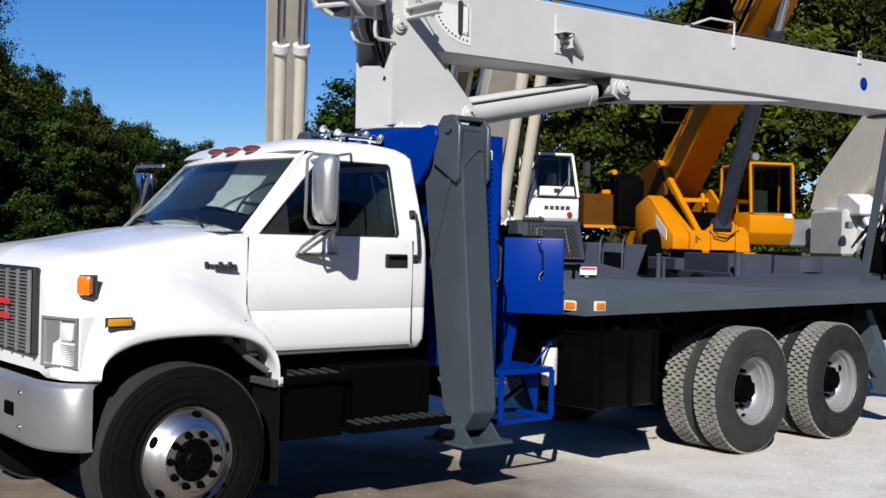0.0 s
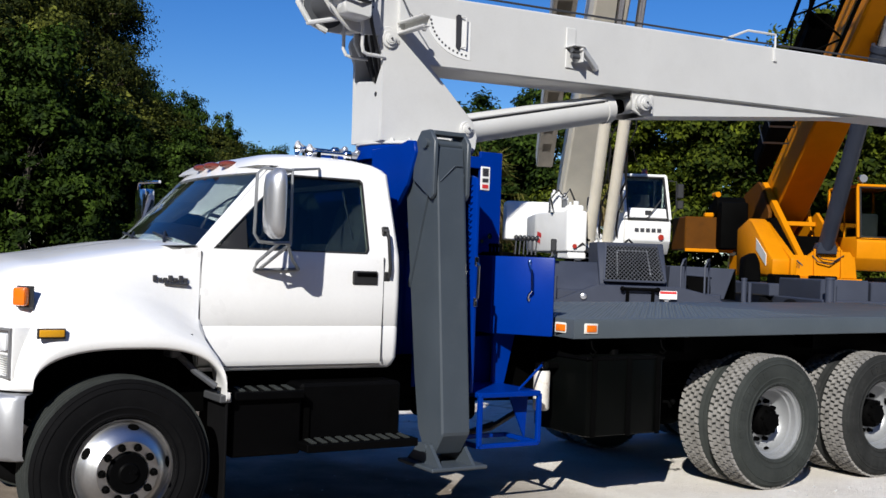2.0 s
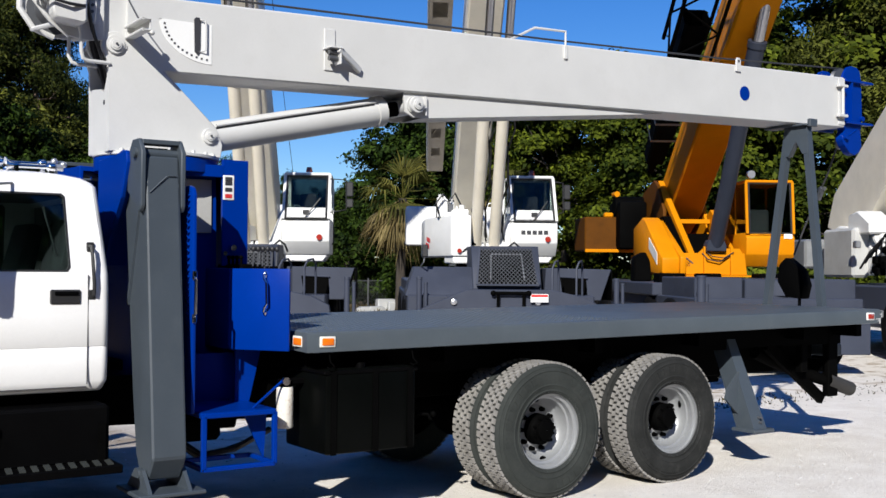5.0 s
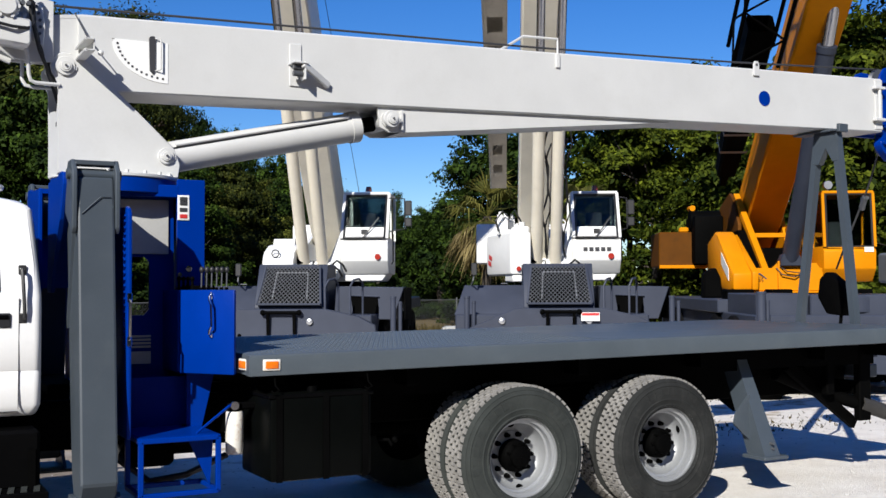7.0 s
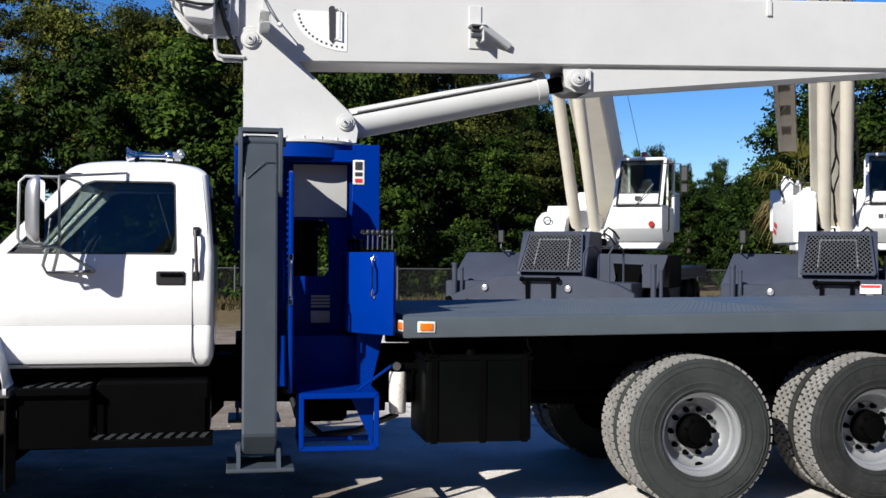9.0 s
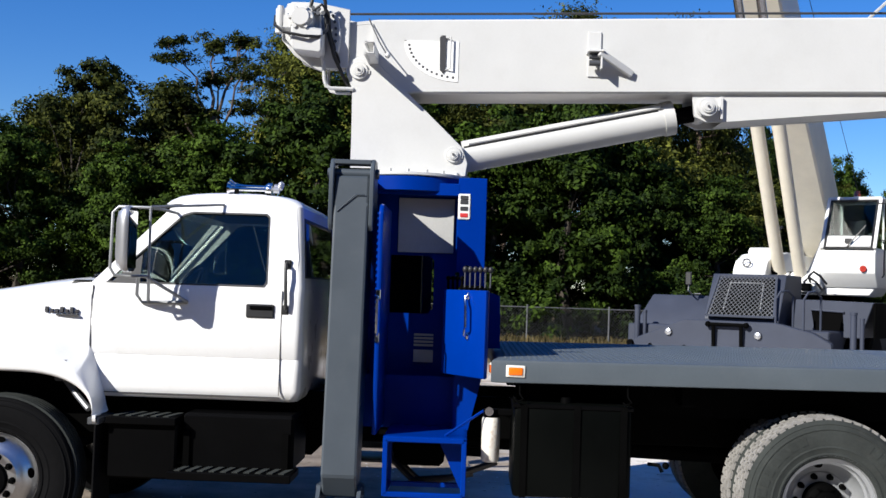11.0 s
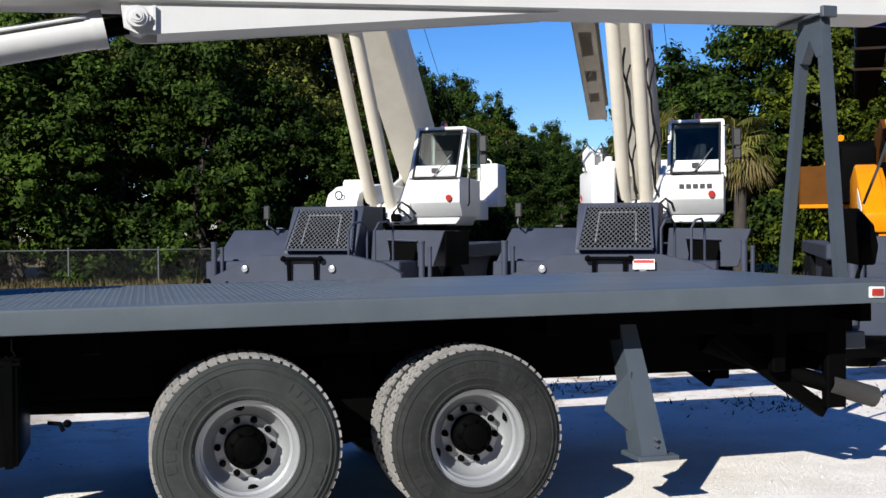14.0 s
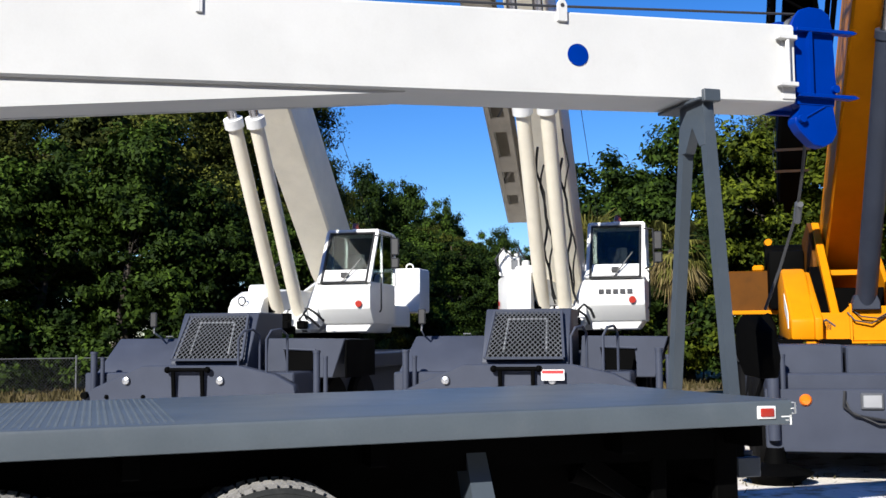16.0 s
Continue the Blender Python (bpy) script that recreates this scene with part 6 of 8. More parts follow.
def carrier(c, mirror_u):
    """The slate grey carrier of a white crane: origin at its left headlight, front face at v = 0."""
    part("bumper_beam", Shape().prism([(-0.60, 0.45), (-0.68, 0.95), (-0.55, 1.06), (-0.50, 1.10), (0.22, 1.40), (1.62, 1.40), (2.15, 1.28), (2.42, 1.14), (2.45, 0.95), (2.40, 0.45)], "y", 0.02, 0.20, 0.012), CARRIER, c, "slate grey bumper beam")
    fh = Shape()
    fh.faces([(-0.78, 0.55, 1.28), (0.62, 0.55, 1.28), (0.46, 0.92, 1.77), (-0.62, 0.92, 1.77), (-0.78, 2.2, 1.28), (0.62, 2.2, 1.28), (0.46, 2.2, 1.77), (-0.62, 2.2, 1.77)],
             [(0, 1, 2, 3), (7, 6, 5, 4), (0, 4, 5, 1), (1, 5, 6, 2), (2, 6, 7, 3), (3, 7, 4, 0)])
    bmesh.ops.bevel(fh.bm, geom=list(fh.bm.edges), offset=0.012, segments=1, affect="EDGES", profile=0.5)
    part("front_hood", fh, CARRIER, c, "slate grey engine cover")
    part("hood_handle", Shape().tube([(0.0, 1.2, 1.77), (0.0, 1.15, 1.80), (0.10, 1.15, 1.80), (0.10, 1.2, 1.77)], 0.01, 6), STEEL, c)
    part("carrier_body", Shape().box(-0.75, 2.35, 0.2, 8.6, 0.75, 1.30, 0.02), CARRIER, c, "slate grey carrier deck")
    part("rear_deck", Shape().box(-0.70, 2.55, 2.2, 8.6, 1.28, 1.52, 0.02), CARRIER, c)
    gd = Shape().prism([(0.58, 1.42), (1.0, 2.13), (1.9, 2.13), (1.9, 1.30), (0.6, 1.30)], "x", 0.36, 1.52, 0.012)
    part("radiator_box", gd, CARRIER, c)
    mesh_guard(c, "radiator_guard", ((0.42, 0.50, 1.47), (1.47, 0.50, 1.47), (1.40, 0.885, 2.10), (0.50, 0.885, 2.10)), 15, 10, 0.035, STEEL, CHASSIS)
    fd = part("side_cover", Shape().prism([(1.62, 1.20), (2.62, 1.20), (2.80, 1.74), (1.66, 1.76)], "y", 1.0, 2.4, 0.012), CARRIER, c, "slate grey side cover")
    part("cover_opening", Shape().prism([(1.95, 1.30), (2.38, 1.30), (2.36, 1.58), (1.90, 1.60)], "y", 0.985, 1.01, 0.01), CHASSIS, fd)
    part("opening_bar", Shape().tube([(1.90, 0.97, 1.61), (2.38, 0.97, 1.59)], 0.016, 6), CARRIER, fd)
    part("cover_flank", Shape().prism([(1.0, 1.20), (2.4, 1.20), (2.4, 1.74), (1.02, 1.74)], "x", 2.80, 2.82), CHASSIS, fd)
    for u in (0.0, 1.38):
        lamp = part("headlamp", Shape().lathe([(0.001, -0.045), (0.03, -0.045), (0.052, -0.03), (0.058, 0.0), (0.058, 0.03)], (u, 0.02, 1.20), "y", 18), STEEL, c)
        part("lamp_glass", Shape().lathe([(0.001, -0.052), (0.03, -0.050), (0.050, -0.040)], (u, 0.02, 1.20), "y", 16), SHELL, lamp, "bright lamp glass")
    for u in (0.72, 1.14):
        part("bar_foot", Shape().beam((u, -0.02, 0.98), (u, -0.05, 1.33), 0.035, 0.05), CHASSIS, c, "black bar foot")
    part("push_bar", Shape().cyl((0.62, -0.05, 1.345), (1.24, -0.05, 1.345), 0.028, seg=12).ball((0.64, -0.05, 1.345), 0.045).ball((1.22, -0.05, 1.345), 0.045), CHASSIS, c, "black tube push bar")
    for u in (1.62, 2.02):
        part("hand_rail", Shape().tube([(u, 0.05, 0.95), (u, 0.05, 1.75), (u + 0.05, 0.10, 1.86), (u + 0.12, 0.25, 1.88), (u + 0.16, 0.4, 1.80), (u + 0.16, 0.4, 1.3)], 0.018, 8), CARRIER, c)
    for u, v in ((-0.56, 0.12), (2.70, 0.12)):
        stake(c, u, v, 0.9, 1.58)
        stake(c, u + 0.11, v + 0.04, 0.9, 1.50, 0.03)
    mi = part("carrier_mirror", Shape().box(mirror_u - 0.05, mirror_u + 0.05, 0.55, 0.59, 1.93, 2.14, 0.015), PLASTIC, c)
    part("mirror_arm", Shape().tube([(mirror_u - 0.06, 0.95, 1.77), (mirror_u - 0.02, 0.62, 1.85), (mirror_u, 0.595, 2.0)], 0.012, 6), GALV, mi)
    for v in (1.6, 3.0, 6.2, 7.5):
        for u in (-0.78, 2.10):
            crane_wheel(c, u, v)
    part("towing_eye", Shape().cyl((-0.62, 0.03, 1.0), (-0.62, -0.04, 1.0), 0.05, seg=14), CHASSIS, c)
    for u in (-0.3, 0.25):
        part("plug", Shape().ball((u, 0.01, 0.98), 0.03), CHASSIS, c)
    part("turntable", Shape().lathe([(0.70, 1.50), (0.72, 1.62), (0.60, 1.64), (0.60, 1.86), (0.1, 1.86)], (1.0, 5.4, 0), "z", 32), CHASSIS, c)


def crane_cab(c, u0, u1, v0, v1, z0, z1, paint, glass, label, rake_v=0.35, split=True):
    cab = part("operator_cab", Shape().prism([(v0 + 0.25, z0), (v0 + 0.02, z0 + 0.26), (v0, z0 + 0.62), (v0 + 0.10, z0 + 0.72), (v1, z0 + 0.72), (v1, z0)], "x", u0, u1, 0.02, 2), paint, c, label)
    pa = Shape()
    zl = z0 + 0.70
    vt = v0 + rake_v
    for u in (u0 + 0.02, u1 - 0.02):
        pa.beam((u, v0 + 0.02, zl), (u, vt, z1), 0.055, 0.055).beam((u, v1 - 0.03, zl), (u, v1 - 0.03, z1), 0.07, 0.07).beam((u, v0 + 0.75, zl), (u, v0 + 0.75, z1), 0.04, 0.05)
    pa.box(u0, u1, vt - 0.03, v1, z1 - 0.02, z1 + 0.045, 0.02)
    part("cab_frame", pa, paint, cab)
    g = Shape()
    for a, b, d, e in (((u0 + 0.06, v0 + 0.025, zl), (u1 - 0.06, v0 + 0.025, zl), (u1 - 0.06, vt, z1 - 0.02), (u0 + 0.06, vt, z1 - 0.02)),):
        nv = Vector((0, 0.008, 0))
        vs = [Vector(q) for q in (a, b, d, e)]
        g.faces(vs + [q + nv for q in vs], [(0, 1, 2, 3), (7, 6, 5, 4), (0, 4, 5, 1), (1, 5, 6, 2), (2, 6, 7, 3), (3, 7, 4, 0)])
    w = part("front_window", g, glass, cab, "tinted cab window")
    w.visible_shadow = False
    for u in (u0 + 0.01, u1 - 0.02):
        s = part("side_window", Shape().prism([(v0 + 0.08, zl), (v1 - 0.06, zl), (v1 - 0.06, z1 - 0.03), (vt + 0.04, z1 - 0.03)], "x", u, u + 0.008), glass, cab)
        s.visible_shadow = False
    part("window_gasket", Shape().tube([(u0 + 0.07, v0 + 0.0, zl + 0.01), (u1 - 0.07, v0 + 0.0, zl + 0.01), (u1 - 0.07, vt - 0.02, z1 - 0.03), (u0 + 0.07, vt - 0.02, z1 - 0.03)], 0.026, 6, True), PLASTIC, cab)
    part("cab_seat", Shape().box(u0 + 0.3, u1 - 0.3, v0 + 0.7, v0 + 0.85, z0 + 0.4, z0 + 1.25, 0.05, 2).box(u0 + 0.3, u1 - 0.3, v0 + 0.45, v0 + 0.85, z0 + 0.4, z0 + 0.55, 0.04), SEATM, cab)
    part("cab_back", Shape().box(u0 + 0.03, u1 - 0.03, v1 - 0.05, v1 - 0.02, zl - 0.05, zl + 0.25), SEATM, cab)
    rw = part("rear_window", Shape().box(u0 + 0.05, u1 - 0.05, v1 - 0.04, v1 - 0.032, zl + 0.25, z1), glass, cab)
    rw.visible_shadow = False
    if split:
        part("lower_pane", Shape().prism([(v0 + 0.0, zl), (v0 + 0.03, zl), (v0 + 0.045 + 0.22 * (vt - v0) / (z1 - zl), zl + 0.23), (v0 + 0.01 + 0.22 * (vt - v0) / (z1 - zl), zl + 0.23)], "x", u0 + 0.09, u1 - 0.09), paint, cab, "painted lower pane")
        part("pane_seal", Shape().tube([(u0 + 0.10, v0 + 0.03, zl + 0.035), (u1 - 0.10, v0 + 0.03, zl + 0.035), (u1 - 0.10, v0 + 0.03 + 0.26 * (vt - v0) / (z1 - zl), zl + 0.24), (u0 + 0.10, v0 + 0.03 + 0.26 * (vt - v0) / (z1 - zl), zl + 0.24)], 0.010, 6, True), PLASTIC, cab)
        part("cab_wiper", Shape().tube([(u0 + 0.45, v0 - 0.02, zl + 0.02), (u0 + 0.75, v0 + 0.12, zl + 0.42)], 0.012, 6), PLASTIC, cab)
        part("window_latch", Shape().box((u0 + u1) / 2 - 0.06, (u0 + u1) / 2 + 0.06, v0 + 0.02, v0 + 0.07, zl + 0.10, zl + 0.18), PLASTIC, cab)
    return cab


def along(p, el, s):
    return Vector(p) + s * Vector((0, -math.cos(radians(el)), math.sin(radians(el))))


def big_boom(c, foot, el, length, width, depth, paint, under, label, start=0.0):
    """A box boom from its foot, rising towards the front of the carrier (-v)."""
    ax = Vector((0, -math.cos(radians(el)), math.sin(radians(el))))
    up = Vector((0, math.sin(radians(el)), math.cos(radians(el))))
    foot = Vector(foot)
    b = new("main_boom")
    b.parent = c
    b["label"] = label
    rows = []
    for s, w, d, o in ((start, width * 0.9, depth * 0.55, 0.0), (start + 1.3, width, depth, 0.0), (length, width, depth, 0.0)):
        p = foot + ax * s
        rows.append([p + Vector((a * w / 2, 0, 0)) + up * (k * d / 2 + o) for a, k in ((-1, -0.9), (-0.9, -1), (0.9, -1), (1, -0.9), (1, 0.9), (0.9, 1), (-0.9, 1), (-1, 0.9))])
    sh = Shape().grid(rows, close=True)
    sh.faces(rows[0], [tuple(range(8))]), sh.faces(rows[-1], [tuple(range(8))])
    part("boom_section", sh, paint, b, "", 30)
    inner = Shape()
    rows = []
    for s in (length - 0.2, length + 7.0):
        p = foot + ax * s
        rows.append([p + Vector((a * width * 0.44, 0, 0)) + up * (k * depth * 0.44) for a, k in ((-1, -1), (1, -1), (1, 1), (-1, 1))])
    inner.grid(rows, close=True)
    part("inner_section", inner, under, b)
    part("boom_collar", Shape().grid([[foot + ax * s + Vector((a * (width / 2 + 0.03), 0, 0)) + up * (k * (depth / 2 + 0.03)) for a, k in ((-1, -1), (1, -1), (1, 1), (-1, 1))] for s in (length - 0.15, length)], close=True), paint, b)
    return b


def white_crane(o, logo, jib, label, shift):
    c = crane_base("mobile_crane", label, o)
    carrier(c, -0.45 if jib else 0.1)
    below = set(c.children)
    # upper works
    uw = new("upper_works")
    uw.parent = c
    uw["label"] = "white slewing upper works"
    part("slew_frame", Shape().box(0.35, 1.7, 4.7, 7.6, 1.86, 2.15, 0.03), CRANEWHITE, uw)
    part("hose_tray", Shape().prism([(0.95, 1.90), (1.30, 1.90), (1.36, 2.06), (1.0, 2.10)], "y", 3.9, 4.5, 0.02), CRANEWHITE, uw)
    if logo:
        part("left_housing", Shape().prism([(0.52, 3.68), (0.12, 3.70), (-0.34, 5.45), (-0.34, 7.2), (0.52, 7.2)], "z", 1.98, 2.80, 0.05, 2), CRANEWHITE, uw)
        part("housing_cap", Shape().prism([(0.50, 4.05), (0.20, 4.1), (0.02, 4.9), (0.50, 5.2)], "z", 2.79, 2.93, 0.03), CRANEWHITE, uw)
        vr = random.Random(14)
        for k in range(9):
            u, v, z = vr.uniform(-0.12, 0.30), vr.uniform(4.3, 4.9), vr.uniform(2.86, 3.22)
            part("valve_bank", Shape().box(u - 0.06, u + 0.06, v - 0.07, v + 0.07, 2.78, z, 0.015).cyl((u, v, z - 0.02), (u, v, z + 0.06), 0.03, seg=10), CRANEWHITE if k % 3 else STEEL, uw)
        part("valve_hose", Shape().tube([(-0.10, 4.3, 2.85), (-0.16, 4.2, 3.05), (-0.02, 4.22, 3.24), (0.12, 4.25, 3.10), (0.22, 4.2, 3.26), (0.36, 4.3, 3.0)], 0.020, 8), HOSE, uw)
        part("housing_box", Shape().box(-0.02, 0.26, 4.3, 4.7, 2.79, 2.88, 0.02).cyl((0.36, 4.2, 2.92), (0.36, 4.2, 3.02), 0.06, seg=14), CRANEWHITE, uw)
    else:
        part("left_housing", Shape().prism([(3.66, 1.98), (7.2, 1.98), (7.2, 2.66), (5.2, 2.66), (4.2, 2.58), (3.80, 2.44), (3.66, 2.26)], "x", -0.10, 0.52, 0.05, 2), CRANEWHITE, uw)
        part("housing_box", Shape().cyl((-0.02, 4.5, 2.60), (0.40, 4.5, 2.60), 0.12, seg=16), CRANEWHITE, uw)
    part("housing_chin", Shape().prism([(0.52, 3.74), (0.16, 3.76), (0.02, 4.3), (0.52, 4.6)], "z", 1.84, 1.99, 0.02), CRANEWHITE, uw)
    part("housing_lamp", Shape().cyl((0.28, 3.70, 2.09), (0.28, 3.64, 2.09), 0.045, seg=14), REDLENS, uw)
    if not logo:
        part("housing_ring", Shape().tube([(0.16 + 0.075 * math.cos(a), 3.68 - 0.02 * math.cos(a), 2.40 + 0.07 * math.sin(a)) for a in [2 * math.pi * k / 14 for k in range(14)]], 0.012, 6, True), PLASTIC, uw)
    for k in range(2):
        hm = Shape()
        hm.faces([(-0.318 + 0.015 * k + 0.06 * e, 5.32 - 0.24 * e - 0.06 * k, 2.20 + 0.12 * k + h) for e, h in ((0, 0), (1, -0.05), (1, 0.04), (0, 0.09))], [(0, 1, 2, 3)])
        part("hazard_mark", hm, REDDECAL, uw)
    part("counterweight", Shape().box(-0.64, 1.76, 9.7, 10.6, 2.32, 3.30, 0.05, 2), CRANEWHITE, uw, "white counterweight")
    part("tail_frame", Shape().box(0.4, 1.5, 7.5, 9.8, 2.0, 2.45, 0.02), CRANEWHITE, uw)
    part("lifting_ring", Shape().tube([(1.5 + 0.08 * math.cos(a), 9.8, 3.32 + 0.08 * math.sin(a)) for a in [2 * math.pi * k / 12 for k in range(12)]], 0.018, 6, True), CRANEWHITE, uw)
    part("boom_pillar", Shape().prism([(4.6, 2.15), (8.4, 2.15), (8.5, 2.95), (7.6, 3.05)], "x", 0.26, 0.33).prism([(4.6, 2.15), (8.4, 2.15), (8.5, 2.95), (7.6, 3.05)], "x", 1.03, 1.10), CRANEWHITE, uw)
    cab = crane_cab(c, 1.36, 2.30, 4.12, 5.7, 2.0, 3.62, CRANEWHITE, CGLASS, "white crane cab with tall tinted window", 0.55)
    part("cab_step", Shape().prism([(1.36, 2.85), (1.36, 1.98), (1.18, 1.86), (1.06, 1.98), (1.06, 2.10)], "y", 4.16, 4.75, 0.02), CRANEWHITE, cab)
    part("cab_sump", Shape().prism([(1.38, 2.03), (2.28, 2.03), (2.16, 1.86), (1.40, 1.86)], "y", 4.40, 5.6, 0.02), CRANEWHITE, cab)
    part("cab_lamp", Shape().cyl((2.10, 4.15, 2.34), (2.10, 4.10, 2.34), 0.058, seg=16), REDLENS, cab, "round red lamp")
    mu = 2.45 if logo else 2.62
    mi = part("cab_mirror", Shape().box(mu, mu + 0.14, 4.30, 4.36, 3.16, 3.46, 0.02), PLASTIC, cab)
    part("mirror_arm", Shape().tube([(2.29, 4.4, 3.52), (mu - 0.01, 4.36, 3.50), (mu, 4.36, 2.9), (2.30, 4.4, 2.85)], 0.014, 6), PLASTIC, mi)
    part("cab_mirror", Shape().box(mu, mu + 0.14, 4.30, 4.36, 2.94, 3.12, 0.02), PLASTIC, cab)
    part("door_rail", Shape().tube([(2.33, 4.6, 2.85), (2.36, 4.6, 2.8), (2.36, 4.6, 2.25), (2.33, 4.6, 2.2)], 0.014, 6), PLASTIC, cab)
    part("beacon", Shape().cyl((1.85, 4.75, 3.68), (1.85, 4.75, 3.78), 0.07, 0.05, seg=12), MAROON, cab)
    if logo:
        lg = Shape()
        for i in range(5):
            u = 1.56 + i * 0.115
            lg.box(u, u + 0.080, 4.108, 4.124, 2.445, 2.515)
        part("cab_badge", lg, INK, cab, "row of small dark blocks")
        part("label_plate", Shape().box(1.18, 1.47, -0.055, -0.045, 1.20, 1.335), DECAL, c, "white label with a red band")
        part("label_band", Shape().box(1.19, 1.46, -0.059, -0.055, 1.285, 1.325), REDDECAL, c)
    # twin lift cylinders
    for u in (0.64, 1.01):
        a, b = Vector((u, 4.20, 2.12)), Vector((u, 2.20, 5.20))
        d = (b - a).normalized()
        cy = part("lift_cylinder", Shape().cyl(a, b, 0.115, seg=24), CREAM, c, "cream hydraulic lift cylinder")
        part("cylinder_gland", Shape().cyl(b - d * 0.12, b + d * 0.03, 0.155, seg=24), CRANEWHITE, cy)
        part("rod", Shape().cyl(b, b + d * 3.2, 0.075, seg=18), ROD, cy)
        part("cylinder_foot", Shape().cyl(a + Vector((-0.16, 0, 0)), a + Vector((0.16, 0, 0)), 0.14, seg=16), CRANEWHITE, cy)
    ax = Vector((0, 2.20 - 4.20, 5.20 - 2.12)).normalized()
    for u0, ph, s0, s1, r in () if not logo else ((0.80, 0.0, 0.3, 3.0, 0.020), (0.84, 1.9, 0.2, 2.7, 0.016), (1.16, 0.9, 0.25, 2.8, 0.020), (1.20, 2.6, 0.4, 3.3, 0.014)):
        pts = []
        for k in range(15):
            q = s0 + (s1 - s0) * k / 14
            pts.append(Vector((u0 + 0.045 * math.sin(q * 4.1 + ph) + 0.02 * math.sin(q * 9.0 + ph), 4.28, 2.12)) + ax * q + Vector((0, 0.05 * math.cos(q * 5.0 + ph), 0)))
        part("boom_hose", Shape().tube(pts, r, 8), HOSE, c)
    part("boom_hose", Shape().tube([(0.6, 4.3, 2.2), (0.62, 4.05, 2.6), (0.55, 3.9, 2.9), (0.62, 4.3, 3.1)], 0.025, 8), HOSE, c)
    for u, z in ((0.30, 2.05), (0.46, 1.98), (1.14, 2.06), (1.22, 2.16)):
        part("base_hose", Shape().tube([(u, 4.05, z - 0.12), (u + 0.05, 3.70, z + 0.02), (u + 0.14, 3.66, z + 0.10), (u + 0.24, 3.75, z + 0.02), (u + 0.26, 4.1, z - 0.10)], 0.022, 8), HOSE, c)
    big_boom(c, (0.68, 7.9, 2.46), 42.5, 7.6, 0.68, 1.02, CREAM, BRONZE, "cream box boom raised high")
    part("pendant_rope", Shape().tube([along((1.05, 8.1, 3.3), 42.5, 8.0), (1.30, 8.4, 3.4)], 0.006, 6), ROPE, c)
    # engine clutter between cab and cylinders
    rnd = random.Random(5)
    for i in range(10):
        u, v, z = rnd.uniform(0.55, 1.30), rnd.uniform(3.6, 4.6), rnd.uniform(1.9, 2.3)
        part("valve_block", Shape().box(u - 0.08, u + 0.08, v - 0.08, v + 0.08, z - 0.07, z + 0.07, 0.02), CHASSIS, c)
    if jib:
        jb = new("stowed_jib")
        jb.parent = c
        jb["label"] = "weathered plate jib with cut-outs stowed beside the boom"
        d = Vector((0, -math.cos(radians(42.5)), math.sin(radians(42.5))))
        up = Vector((0, d.z, -d.y))
        foot = Vector((-0.42, 6.35, 4.05))

        def jp(q, u, w):
            return foot + d * q + Vector((u, 0, 0)) + up * w

        def left(q):
            return 0.15 - 0.03 * q

        ln = 6.4
        for u0, u1, w0, w1 in ((0.0, 0.09, -0.24, -0.20), (None, 0.50, -0.24, -0.20)):
            pl = []
            for q in (0.0, ln):
                x0 = left(q) if u0 == 0.0 else 0.41
                x1 = x0 + 0.09
                pl.append([jp(q, x0, w0), jp(q, x1, w0), jp(q, x1, w1), jp(q, x0, w1)])
            part("flange", Shape().grid(pl, close=True), BRONZE, jb)
        wall = []
        for q in (0.0, ln):
            wall.append([jp(q, left(q), -0.24), jp(q, left(q) + 0.03, -0.24), jp(q, left(q) + 0.03, 0.2), jp(q, left(q), 0.2)])
        part("side_web", Shape().grid(wall, close=True), LIGHTPANEL, jb)
        part("back_web", Shape().grid([[jp(q, left(q) + 0.03, 0.16), jp(q, 0.50, 0.16), jp(q, 0.50, 0.2), jp(q, left(q) + 0.03, 0.2)] for q in (0.0, ln)], close=True), BRONZE, jb)
        q = 0.0
        for i, (gap, web) in enumerate(((0.0, 0.45), (0.22, 0.28), (0.26, 0.34), (0.55, 0.30), (0.30, 0.40), (0.60, 0.30), (0.35, 0.40), (0.60, 0.30), (0.4, 0.5))):
            q += gap
            part("batten_plate", Shape().grid([[jp(q + e, left(q + e) + 0.09, w) for w in (-0.235, -0.205)] + [jp(q + e, 0.41, w) for w in (-0.205, -0.235)] for e in (0, web)], close=True), BRONZE, jb)
            q += web
        for i in range(4):
            q = 0.9 + i * 1.2
            part("lacing", Shape().beam(jp(q, left(q) + 0.06, -0.15), jp(q + 0.5, 0.44, -0.15), 0.05, 0.05), BRONZE, jb)
        part("jib_head", Shape().box(-0.20, 0.02, foot.y + 0.02, foot.y + 0.22, foot.z - 0.12, foot.z + 0.14, 0.02).cyl((-0.22, foot.y + 0.15, foot.z - 0.05), (0.04, foot.y + 0.15, foot.z - 0.05), 0.09, seg=14), BRONZE, jb)
    for ob in c.children:
        if ob not in below:
            ob.location.x += shift
    return c


C2 = (9.85, 8.16)
white_crane((5.96, 10.29), False, False, "white mobile crane on a slate grey carrier, boom raised", -0.08)
white_crane(C2, True, True, "white mobile crane with lattice jib on a slate grey carrier", 0.07)


